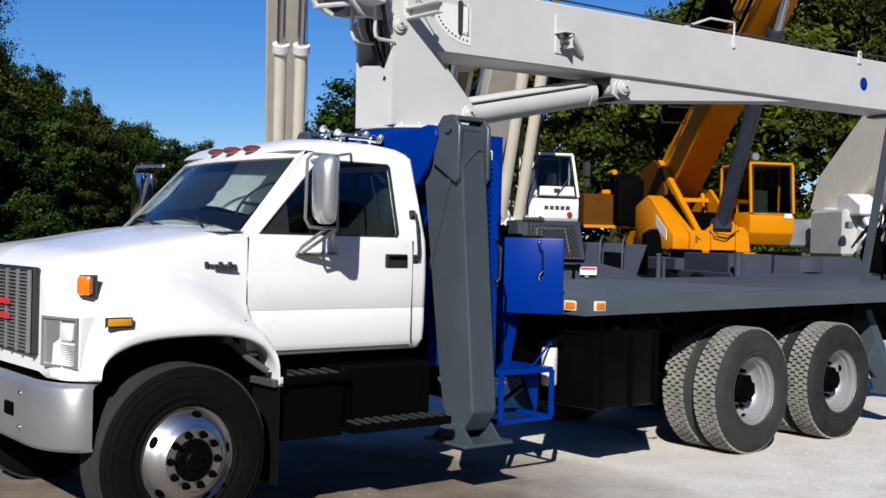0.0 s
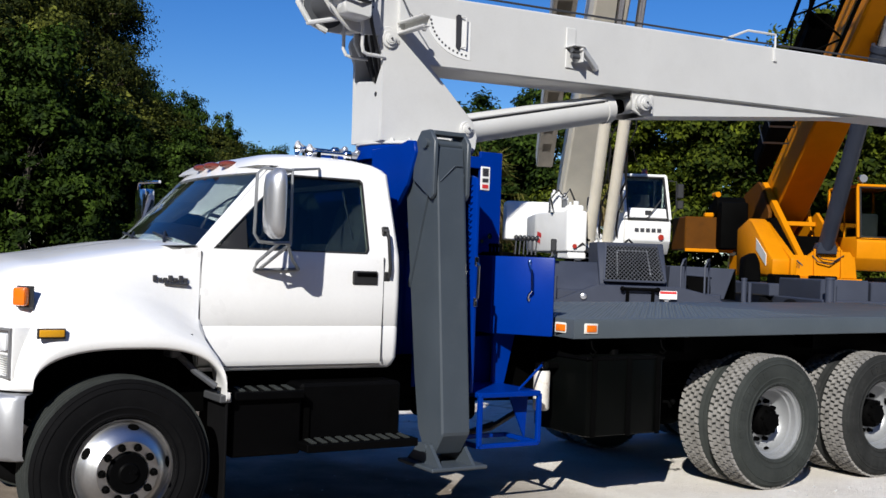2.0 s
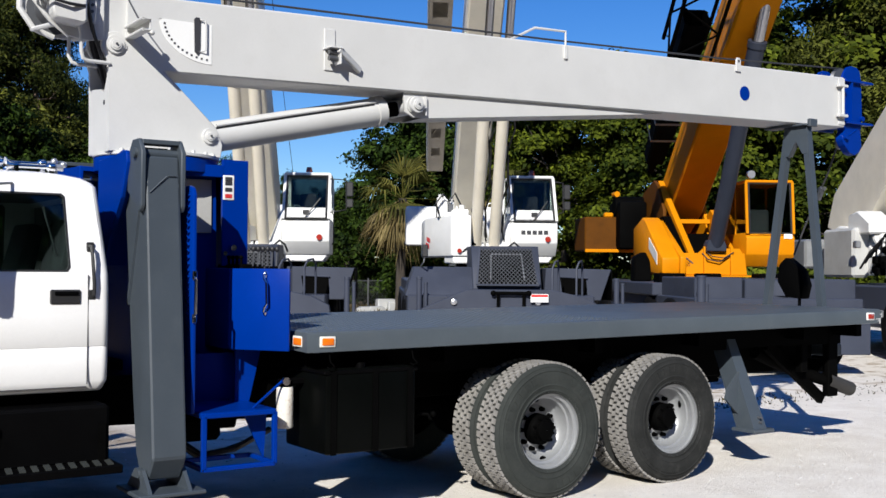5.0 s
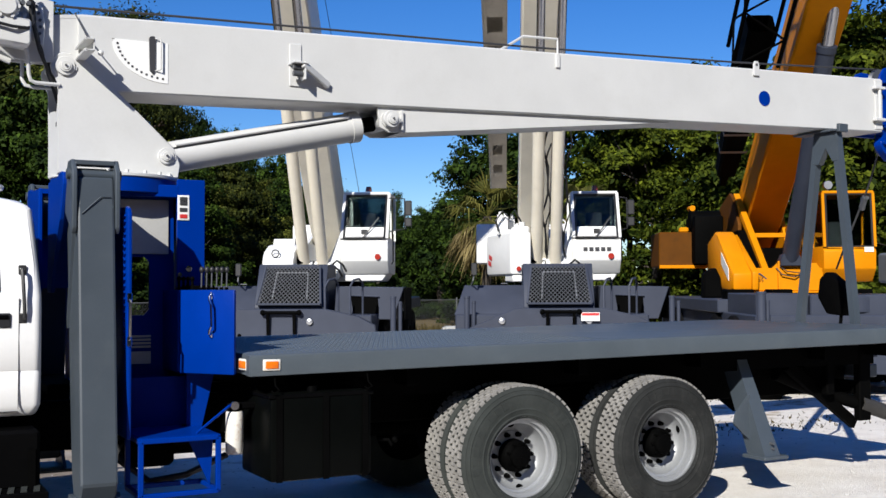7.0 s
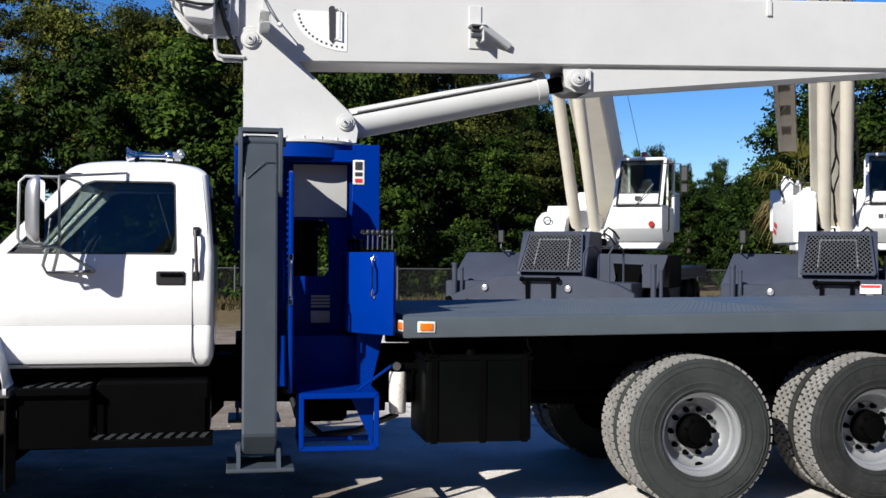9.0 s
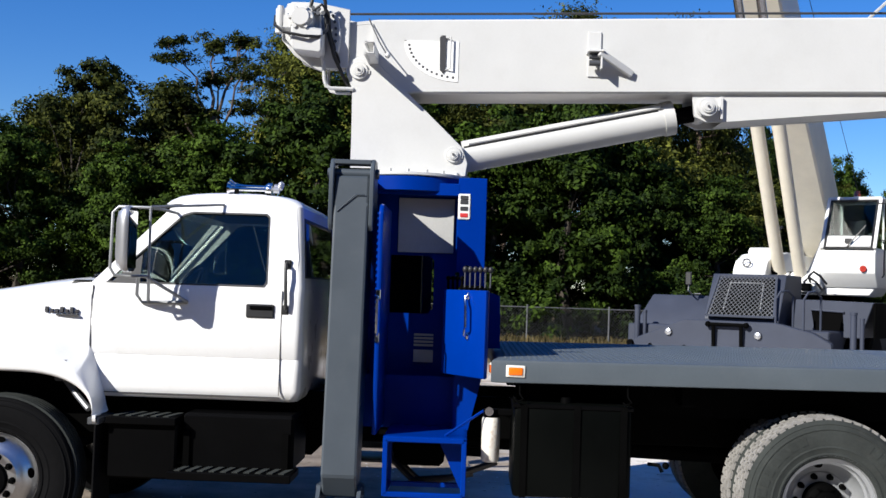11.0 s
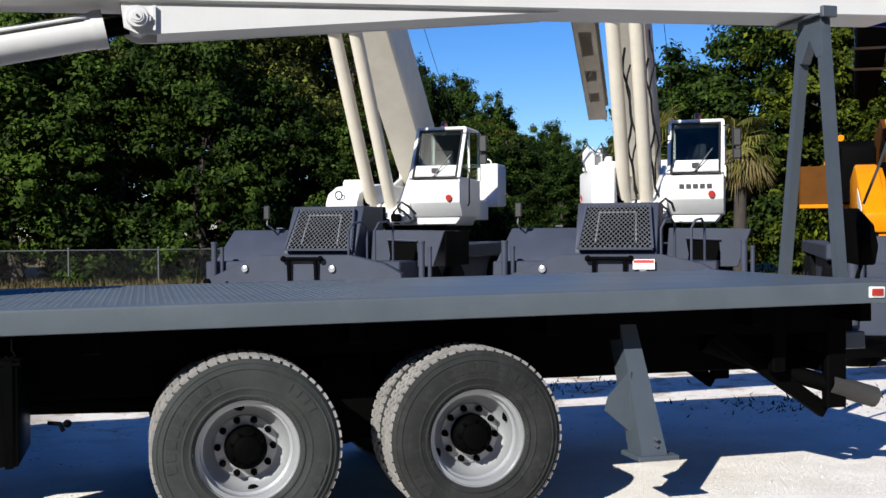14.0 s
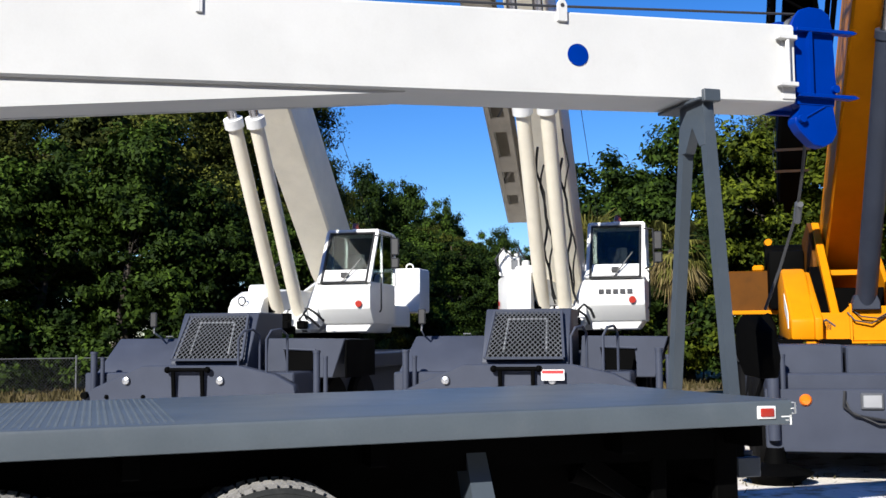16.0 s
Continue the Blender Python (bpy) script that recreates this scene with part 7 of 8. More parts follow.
def yellow_crane(o):
    c = crane_base("mobile_crane", "yellow mobile crane on a slate grey carrier, boom raised", o)
    part("front_plate", Shape().prism([(-0.65, 0.36), (2.3, 0.36), (2.3, 1.10), (-0.65, 1.10)], "y", 0.0, 0.16, 0.012), CARRIER, c, "slate grey bumper plate")
    part("front_hood", Shape().box(-0.52, 0.30, 0.45, 2.6, 1.05, 1.62, 0.02).box(0.34, 2.25, 0.45, 2.6, 1.05, 1.60, 0.02), CARRIER, c)
    part("hood_cowl", Shape().lathe([(0.001, 0.0), (0.46, 0.0), (0.50, -0.04), (0.50, -0.28)], (1.05, 0.9, 1.60), "z", 28), CARRIER, c)
    part("carrier_body", Shape().box(-0.6, 2.25, 0.16, 9.8, 0.72, 1.28, 0.02).box(-0.7, 2.4, 2.6, 9.8, 1.26, 1.50, 0.02), CARRIER, c, "slate grey carrier deck")
    stake(c, -0.56, -0.05, 0.5, 1.64, 0.07)
    stake(c, -0.44, 0.05, 0.6, 1.50, 0.035)
    part("jack_foot", Shape().lathe([(0.001, 0.0), (0.28, 0.0), (0.30, 0.04), (0.44, 0.13), (0.42, 0.15), (0.14, 0.24), (0.10, 0.42)], (-0.56, -0.05, 0), "z", 20), CHASSIS, c, "black jack foot")
    lamp = part("turn_lamp", Shape().lathe([(0.001, -0.04), (0.05, -0.035), (0.072, -0.01), (0.075, 0.01)], (-0.19, 0.0, 0.97), "y", 18), AMBER, c, "round amber lamp")
    hl = part("headlamp", Shape().box(0.42, 0.68, -0.03, 0.0, 0.86, 1.06, 0.015), STEEL, c, "rectangular headlamp")
    part("lamp_glass", Shape().box(0.45, 0.65, -0.036, -0.03, 0.89, 1.03, 0.005), SHELL, hl)
    part("cable", Shape().tube([(0.25, -0.02, 1.08), (0.23, -0.05, 0.9), (0.35, -0.05, 0.80), (0.8, -0.05, 0.72), (1.3, -0.04, 0.74)], 0.018, 6).tube([(0.24, -0.02, 1.0), (0.30, -0.05, 0.84), (0.6, -0.06, 0.70), (1.2, -0.04, 0.68)], 0.014, 6), HOSE, c)
    for v in (1.6, 3.0, 7.2, 8.5):
        for u in (-0.72, 1.95):
            crane_wheel(c, u, v)
    for u, v, w in ((-0.4, 3.2, 0.5), (0.35, 3.0, 0.4), (1.6, 3.3, 0.7)):
        part("deck_box", Shape().box(u, u + w, v, v + 0.5, 1.48, 1.68, 0.02), CHASSIS, c)
    # yellow upper works
    uw = new("upper_works")
    uw.parent = c
    uw["label"] = "yellow slewing upper works with panel body"
    part("slew_frame", Shape().box(0.42, 1.90, 5.02, 9.2, 1.62, 2.10, 0.015), YELLOW, uw, "yellow slew base")
    part("base_front", Shape().prism([(0.46, 1.64), (1.92, 1.64), (1.88, 2.02), (1.76, 2.20), (0.98, 2.20), (0.84, 2.06), (0.60, 1.98)], "y", 4.96, 5.03, 0.010), YELLOW, uw, "yellow front plate of the slew base")
    for u in (0.98, 1.55):
        part("base_rib", Shape().prism([(4.88, 1.64), (4.97, 1.64), (4.97, 2.24), (4.93, 2.24)], "x", u, u + 0.035), YELLOW, uw)
    part("base_lip", Shape().box(0.30, 2.0, 4.88, 5.0, 1.60, 1.635, 0.005), YELLOW, uw)
    # side cover lying back at the boom's slope
    part("left_cover", Shape().prism([(4.82, 1.66), (5.05, 1.66), (7.4, 1.72), (7.4, 2.70), (6.55, 2.92), (6.30, 2.82), (4.80, 2.00)], "x", 0.06, 0.46, 0.05, 2), YELLOW, uw, "folded yellow side cover")
    part("cover_edge", Shape().prism([(4.72, 1.66), (5.6, 1.66), (6.7, 2.60), (6.56, 2.86), (4.70, 2.02)], "x", 0.42, 0.55, 0.03, 2), YELLOW, uw)
    part("cover_patch", Shape().prism([(5.2, 2.10), (5.9, 2.45), (5.9, 2.20), (5.2, 1.85)], "x", 0.050, 0.060), DECAL, uw, "worn white patch on the cover side")
    # solid black prism takes the place of shade between cover and strut
    part("cover_slot", Shape().prism([(5.05, 1.70), (7.2, 1.70), (7.2, 2.9), (6.6, 2.95), (5.05, 1.95)], "x", 0.55, 0.72), CHASSIS, uw, "solid black fill for the shade in the hose gap")
    part("slot_valve", Shape().box(0.55, 0.72, 4.96, 5.06, 1.80, 1.96, 0.02).tube([(0.5, 4.98, 1.9), (0.62, 4.95, 1.99), (0.76, 4.97, 1.88)], 0.018, 6), STEEL, uw)
    part("diagonal_strut", Shape().beam((0.79, 5.02, 1.92), (0.79, 7.75, 3.78), 0.13, 0.15, 0.008), YELLOW, uw)
    part("side_wedge", Shape().prism([(5.2, 2.05), (6.9, 3.12), (7.2, 3.0), (6.6, 2.05)], "x", 1.72, 1.80, 0.008), YELLOW, uw)
    part("foot_bar", Shape().box(0.86, 1.72, 6.90, 7.02, 2.80, 2.90, 0.01), YELLOW, uw)
    part("boom_well", Shape().box(0.86, 1.72, 6.2, 7.6, 2.05, 2.55, 0.01), CHASSIS, uw)
    part("pivot_plate", Shape().prism([(7.2, 2.2), (9.4, 2.2), (9.5, 3.2), (8.9, 3.62), (7.9, 3.86), (7.55, 3.70), (7.0, 3.1)], "x", 0.66, 0.74, 0.01), SHADEYELLOW, uw, "pivot plate in yellow darkened for shade")
    # near-black here stands in for the boom's shade on the hoist
    part("hoist_drum", Shape().box(-0.02, 0.66, 8.5, 9.7, 2.25, 3.40, 0.06, 2).cyl((-0.05, 9.0, 3.30), (0.68, 9.0, 3.30), 0.24, seg=20), CHASSIS, uw, "hoist painted black for the shade there")
    part("pivot_bracket", Shape().box(-0.02, 0.10, 9.0, 9.25, 3.40, 3.66, 0.02).cyl((0.02, 8.96, 3.60), (0.02, 9.3, 3.60), 0.07, seg=12), YELLOW, uw)
    part("lifting_lug", Shape().box(-0.30, -0.08, 8.9, 9.1, 3.02, 3.14, 0.03), YELLOW, uw)
    # same yellow as the cover, painted darker for the shade on it
    part("counterweight", Shape().box(-0.79, 2.6, 8.9, 10.3, 2.20, 3.03, 0.03), SHADEYELLOW, uw, "counterweight in yellow darkened for shade")
    part("counterweight_lip", Shape().box(-0.79, 0.4, 8.82, 8.90, 2.16, 2.24, 0.01), YELLOW, uw)
    part("rear_frame", Shape().prism([(6.8, 1.9), (9.2, 1.9), (9.2, 3.3), (8.4, 3.6), (7.6, 3.3)], "x", 1.74, 1.82), YELLOW, uw)
    part("machinery", Shape().box(0.7, 1.5, 7.6, 8.8, 1.9, 2.4, 0.04), CHASSIS, uw)
    part("hose_box", Shape().prism([(-0.50, 1.50), (-0.12, 1.50), (-0.16, 1.92), (-0.26, 2.12), (-0.48, 2.0)], "y", 4.9, 5.3, 0.03), CHASSIS, uw)
    part("foot_hose", Shape().tube([(0.95, 4.94, 2.10), (1.05, 4.88, 1.97), (1.30, 4.87, 1.92), (1.55, 4.93, 2.05)], 0.014, 6).tube([(1.0, 4.94, 2.15), (1.15, 4.87, 2.03), (1.4, 4.87, 2.0), (1.62, 4.93, 2.12)], 0.012, 6), HOSE, uw)
    cab = crane_cab(c, 1.92, 2.96, 5.0, 6.7, 1.82, 3.62, YELLOW, CGLASS, "yellow crane cab with dark windows", 0.12, False)
    part("work_lamp", Shape().cyl((2.05, 5.2, 3.78), (2.05, 5.08, 3.78), 0.085, seg=16).cyl((2.05, 5.15, 3.64), (2.05, 5.15, 3.75), 0.02, seg=8), SHELL, cab)
    part("cab_plate", Shape().box(2.72, 2.9, 4.985, 4.998, 2.42, 2.52), DECAL, cab)
    big_boom(c, (1.30, 8.8, 2.65), 36.3, 11.5, 0.80, 1.0, YELLOW, STEEL, "yellow box boom raised over the carrier")
    part("boom_edge_rail", Shape().beam(along((1.75, 9.05, 2.95), 36.3, 3.0), along((1.75, 9.05, 2.95), 36.3, 11.0), 0.10, 0.14), ROD, c, "bare steel boom edge")
    a = Vector((1.24, 5.0, 2.25))
    b = Vector((1.36, 3.35, 5.25))
    d = (b - a).normalized()
    cy = part("lift_cylinder", Shape().cyl(a, a + d * 4.40, 0.165, seg=24), NAVY, c, "dark slate lift cylinder")
    part("cylinder_gland", Shape().cyl(a + d * 4.32, a + d * 4.44, 0.185, seg=24), NAVY, cy)
    part("rod", Shape().cyl(a + d * 4.40, a + d * 7.0, 0.12, seg=20), ROD, cy)
    part("cylinder_foot", Shape().prism([(1.02, 2.14), (1.44, 2.14), (1.44, 2.26), (1.39, 2.38), (1.07, 2.38), (1.02, 2.26)], "y", 4.84, 5.12, 0.012), NAVY, cy, "dark clevis foot")
    # black jib stowed along the boom: a box heel, then open lattice
    jb = new("lattice_jib")
    jb.parent = c
    jb["label"] = "black jib with box heel stowed along the boom"
    a = Vector((0.20, 6.4, 3.95))
    d = Vector((0, -math.cos(radians(36.5)), math.sin(radians(36.5))))
    up = Vector((0, d.z, -d.y))
    heel = []
    for q, w, h in ((0.0, 0.12, 0.14), (0.33, 0.18, 0.20), (0.40, 0.38, 0.36), (1.1, 0.43, 0.42), (2.1, 0.52, 0.50), (2.15, 0.50, 0.46), (4.4, 0.50, 0.46)):
        heel.append([a + d * q + Vector((k * w / 2, 0, 0)) + up * (m * h / 2) for k, m in ((-1, -0.8), (-0.8, -1), (0.8, -1), (1, -0.8), (1, 0.8), (0.8, 1), (-0.8, 1), (-1, 0.8))])
    hs3 = Shape().grid(heel, close=True)
    hs3.faces(heel[0], [tuple(range(8))])
    part("jib_heel", hs3, CHASSIS, jb, "", 25)
    for q in (1.2, 1.7):
        part("heel_band", Shape().grid([[a + d * (q + e) + Vector((k * 0.275, 0, 0)) + up * (m * 0.25) for k, m in ((-1, -1), (1, -1), (1, 1), (-1, 1))] for e in (0, 0.06)], close=True), STEEL, jb)
    for du in (-0.42, 0.42):
        for k in (-0.3, 0.3):
            part("chord", Shape().tube([a + d * 3.6 + Vector((du, 0, 0)) + up * k, a + d * 9.0 + Vector((du, 0, 0)) + up * k], 0.04, 8), CHASSIS, jb)
    for i in range(8):
        s0, s1 = 3.6 + 0.65 * i, 3.6 + 0.65 * (i + 1)
        k = 0.3 if i % 2 else -0.3
        e = 0.42 if i % 2 else -0.42
        part("lacing", Shape().tube([a + d * s0 + Vector((-0.42, 0, 0)) + up * k, a + d * s1 + Vector((-0.42, 0, 0)) - up * k], 0.022, 6)
             .tube([a + d * s0 + Vector((e, 0, 0)) - up * 0.3, a + d * s1 + Vector((-e, 0, 0)) - up * 0.3], 0.022, 6), CHASSIS, jb)
    return c


yellow_crane((13.73, 5.70))


def fourth_crane(o):
    c = crane_base("mobile_crane", "white mobile crane with weathered counterweight, partly hidden", o)
    part("carrier_body", Shape().box(-0.6, 2.3, 0.0, 9.0, 0.6, 1.45, 0.03), CARRIER, c)
    part("front_hood", Shape().box(-0.5, 2.2, 0.5, 2.6, 1.44, 1.60, 0.03), CARRIER, c)
    for v in (1.6, 3.0, 7.2):
        for u in (-0.72, 1.95):
            crane_wheel(c, u, v)
    stake(c, -0.5, -0.03, 0.6, 1.62, 0.06)
    part("upper_body", Shape().prism([(5.6, 1.65), (8.6, 1.65), (8.6, 2.4), (7.4, 2.8), (6.4, 2.7), (5.5, 2.2)], "x", 0.05, 0.5, 0.04), CRANEWHITE, c, "white slewing upper works")
    part("pivot_boss", Shape().lathe([(0.001, -0.12), (0.12, -0.12), (0.16, -0.06), (0.24, -0.05), (0.26, 0.0)], (0.25, 5.45, 2.5), "y", 24), CRANEWHITE, c)
    part("boom_root", Shape().prism([(6.9, 2.4), (8.6, 2.8), (8.2, 3.6), (5.4, 5.4), (4.0, 6.4), (3.4, 5.7), (5.2, 3.9)], "x", 0.3, 1.1, 0.03), CREAM, c, "cream boom root plate")
    part("hydraulic_line", Shape().tube([(0.72, 5.2, 3.3), (0.72, 4.4, 3.7), (0.72, 4.2, 4.2)], 0.03, 6), CRANEWHITE, c)
    part("counterweight", Shape().box(-0.5, 2.6, 8.0, 9.0, 1.8, 2.5, 0.05), GALV, c)
    part("machinery", Shape().box(-0.3, 0.1, 5.8, 7.4, 1.6, 2.7, 0.06), LIGHTPANEL, c, "weathered pale machinery block")
    part("machinery_cover", Shape().prism([(5.3, 2.55), (6.4, 2.55), (6.4, 3.0), (5.9, 3.08), (5.3, 2.8)], "x", -0.15, 0.42, 0.04), CRANEWHITE, c)
    rnd = random.Random(9)
    for i in range(36):
        u, v, z = rnd.uniform(-0.5, 1.9), rnd.uniform(3.2, 5.3), rnd.uniform(1.55, 2.0) if i < 24 else rnd.uniform(1.6, 2.75)
        if i >= 24:
            u = rnd.uniform(-0.45, 0.25)
        w = rnd.uniform(0.05, 0.13)
        part("valve_block", Shape().box(u - w, u + w, v - 0.1, v + 0.1, z - 0.06, z + 0.1, 0.02), (STEEL, CHASSIS, GALV)[i % 3], c)
    for i in range(7):
        u, z = -0.4 + 0.11 * i, 1.8 + 0.12 * (i % 4)
        part("loose_hose", Shape().tube([(u, 5.2, z), (u + 0.08, 4.9, z + 0.35), (u + 0.2, 4.85, z + 0.5), (u + 0.3, 5.1, z + 0.2), (u + 0.28, 5.3, z - 0.1)], 0.025, 8), HOSE, c)
    return c


fourth_crane((17.9, 3.2))

# ---- fence ----
fence = thing("chain_link_fence", "grey chain-link fence in front of the trees", "fence", pose(0, 0, 0))
FY, FX0, FX1 = 33.5, -34.0, 30.0
xp = FX0
while xp <= FX1:
    part("post", Shape().cyl((xp, FY, 0), (xp, FY, 1.24), 0.035, seg=8).ball((xp, FY, 1.25), 0.04), FENCE, fence)
    xp += 3.0
part("top_rail", Shape().cyl((FX0, FY, 1.19), (FX1, FY, 1.19), 0.022, seg=6), FENCE, fence)
wv, wf = [], []
k = FX0
while k < FX1:
    for sgn in (1, -1):
        b = len(wv)
        xa, xb = (k, k + 1.1) if sgn > 0 else (k + 1.1, k)
        for x, z in ((xa, 0.05), (xb, 1.18)):
            wv += [(x - 0.004, FY, z), (x + 0.004, FY, z), (x, FY - 0.006, z)]
        wf += [(b, b + 1, b + 4, b + 3), (b + 1, b + 2, b + 5, b + 4), (b + 2, b, b + 3, b + 5)]
    k += 0.11
fm = bpy.data.meshes.new("wire_mesh")
fm.from_pydata(wv, [], wf)
fm.materials.append(FENCE)
fw = tagged(new("wire_mesh", fm), "woven fence wire", kind="stuff")
fw.parent = fence


# ---- trees ----
def leaf_mesh(name, centres, size, material, stretch, facing, loose, rng):
    """Many small folded leaves: centres and the ways they face are (n, 3) arrays; loose is how far they stray."""
    n = len(centres)
    nrm = facing + rng.normal(size=(n, 3)) * loose
    nrm /= np.linalg.norm(nrm, axis=1, keepdims=True)
    d1 = np.cross(nrm, rng.normal(size=(n, 3)))
    d1 /= np.linalg.norm(d1, axis=1, keepdims=True)
    d2 = np.cross(nrm, d1)
    d2 /= np.linalg.norm(d2, axis=1, keepdims=True)
    s = size * rng.uniform(0.55, 1.3, size=(n, 1))
    nn = np.cross(d1, d2) * s * 0.25
    a, b = d1 * s * stretch, d2 * s / stretch
    quad = np.stack([centres - a, centres + b * 0.5 + nn, centres + a, centres - b * 0.5 + nn], 1).reshape(-1, 3)
    me = bpy.data.meshes.new(name)
    me.vertices.add(4 * n)
    me.vertices.foreach_set("co", quad.astype(np.float32).ravel())
    me.loops.add(4 * n)
    me.loops.foreach_set("vertex_index", np.arange(4 * n, dtype=np.int32))
    me.polygons.add(n)
    me.polygons.foreach_set("loop_start", np.arange(0, 4 * n, 4, dtype=np.int32))
    me.polygons.foreach_set("loop_total", np.full(n, 4, dtype=np.int32))
    me.update(calc_edges=True)
    me.materials.append(material)
    return me


def limb(sh, p, q, r0, r1, rng, bend=0.15):
    p, q = Vector(p), Vector(q)
    m1 = p.lerp(q, 0.4) + Vector(rng.normal(size=3)) * (q - p).length * bend * 0.5
    m2 = p.lerp(q, 0.75) + Vector(rng.normal(size=3)) * (q - p).length * bend * 0.4
    pts = [p, m1, m2, q]
    for i in range(3):
        f0, f1 = i / 3, (i + 1) / 3
        sh.cyl(pts[i], pts[i + 1], r0 + (r1 - r0) * f0, r0 + (r1 - r0) * f1, 7, False)
    return pts


def broad_tree(seed, height, spread, leaves, material, size, label, low=0.12):
    rng = np.random.default_rng(seed)
    t = thing("tree", label, "tree")
    sh = Shape()
    trunk = limb(sh, (0, 0, -0.1), (rng.normal() * 0.4, rng.normal() * 0.4, height * 0.55), 0.24, 0.10, rng, 0.08)
    clumps = []
    nb = 34
    for i in range(nb):
        f = (i + 0.5) / nb
        z = height * (low + (0.93 - low) * f)
        prof = math.sin(math.pi * min(1, 0.18 + 0.82 * f) ** 0.8) ** 0.6
        ang = i * 2.4 + rng.normal() * 0.4
        rad = spread * prof * rng.uniform(0.35, 1.0)
        c = np.array([rad * math.cos(ang), rad * math.sin(ang), z + rng.normal() * 0.35])
        base = trunk[1].lerp(trunk[3], min(1, f * 1.1))
        if i % 3 == 0:
            limb(sh, base, Vector(c) * 0.9 + Vector((0, 0, z * 0.08)), 0.045, 0.010, rng)
        clumps.append((c, rng.uniform(0.55, 1.05) * spread * 0.36))
    part("trunk", sh, BARK, t, "rough brown trunk and limbs")
    pts, ways = [], []
    per = leaves // nb
    for c, r in clumps:
        # each clump is a handful of sprays on its upper and outer side
        for _ in range(10):
            d = rng.normal(size=3)
            d[2] = d[2] * 0.7 + 0.15
            d /= np.linalg.norm(d)
            o = c + d * r * rng.uniform(0.55, 1.1)
            k = per // 10
            q = rng.normal(size=(k, 3)) * np.array([0.20, 0.20, 0.13]) * r
            pts.append(o + q)
            out = q / (0.2 * r) * 0.5 + d + np.array([0.0, 0.0, 0.55])
            ways.append(out / np.linalg.norm(out, axis=1, keepdims=True))
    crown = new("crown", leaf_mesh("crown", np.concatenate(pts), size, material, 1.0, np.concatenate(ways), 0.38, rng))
    crown.parent = t
    crown["label"] = "uneven green leaf crown"
    return t


def pine_tree(seed, height, spread, leaves, material, label, low=0.36, nb=26, inner=0.45):
    rng = np.random.default_rng(seed)
    t = thing("pine_tree", label, "tree")
    sh = Shape()
    trunk = limb(sh, (0, 0, -0.1), (rng.normal() * 0.5, rng.normal() * 0.5, height * 0.97), 0.22, 0.04, rng, 0.03)
    pts, ways = [], []
    for i in range(nb):
        f = low + (0.98 - low) * (i + rng.uniform(0, 0.6)) / nb
        k = f * 3
        base = trunk[min(int(k), 2)].lerp(trunk[min(int(k), 2) + 1], k - int(k)) if k < 3 else trunk[3]
        ang = i * 2.1 + rng.normal() * 0.5
        ln = spread * (1.15 - f) ** 0.6 * rng.uniform(0.5, 1.15)
        tip = Vector((base.x + ln * math.cos(ang), base.y + ln * math.sin(ang), base.z + ln * rng.uniform(0.05, 0.45)))
        limb(sh, base, tip, 0.05, 0.012, rng, 0.2)
        for _ in range(5):
            o = np.array(base.lerp(tip, rng.uniform(inner, 1.08))) + rng.normal(size=3) * 0.28
            tw = leaves // (nb * 5)
            q = rng.normal(size=(tw, 3)) * np.array([0.36, 0.36, 0.20]) * (0.8 + 0.5 * rng.random())
            pts.append(o + q)
            out = q / 0.3 + np.array([0.0, 0.0, 0.6])
            ways.append(out / np.linalg.norm(out, axis=1, keepdims=True))
    part("trunk", sh, PINEBARK, t, "straight scaly trunk with bare limbs")
    crown = new("crown", leaf_mesh("crown", np.concatenate(pts), 0.085, material, 1.15, np.concatenate(ways), 0.5, rng))
    crown.parent = t
    crown["label"] = "airy clumps of needles"
    return t


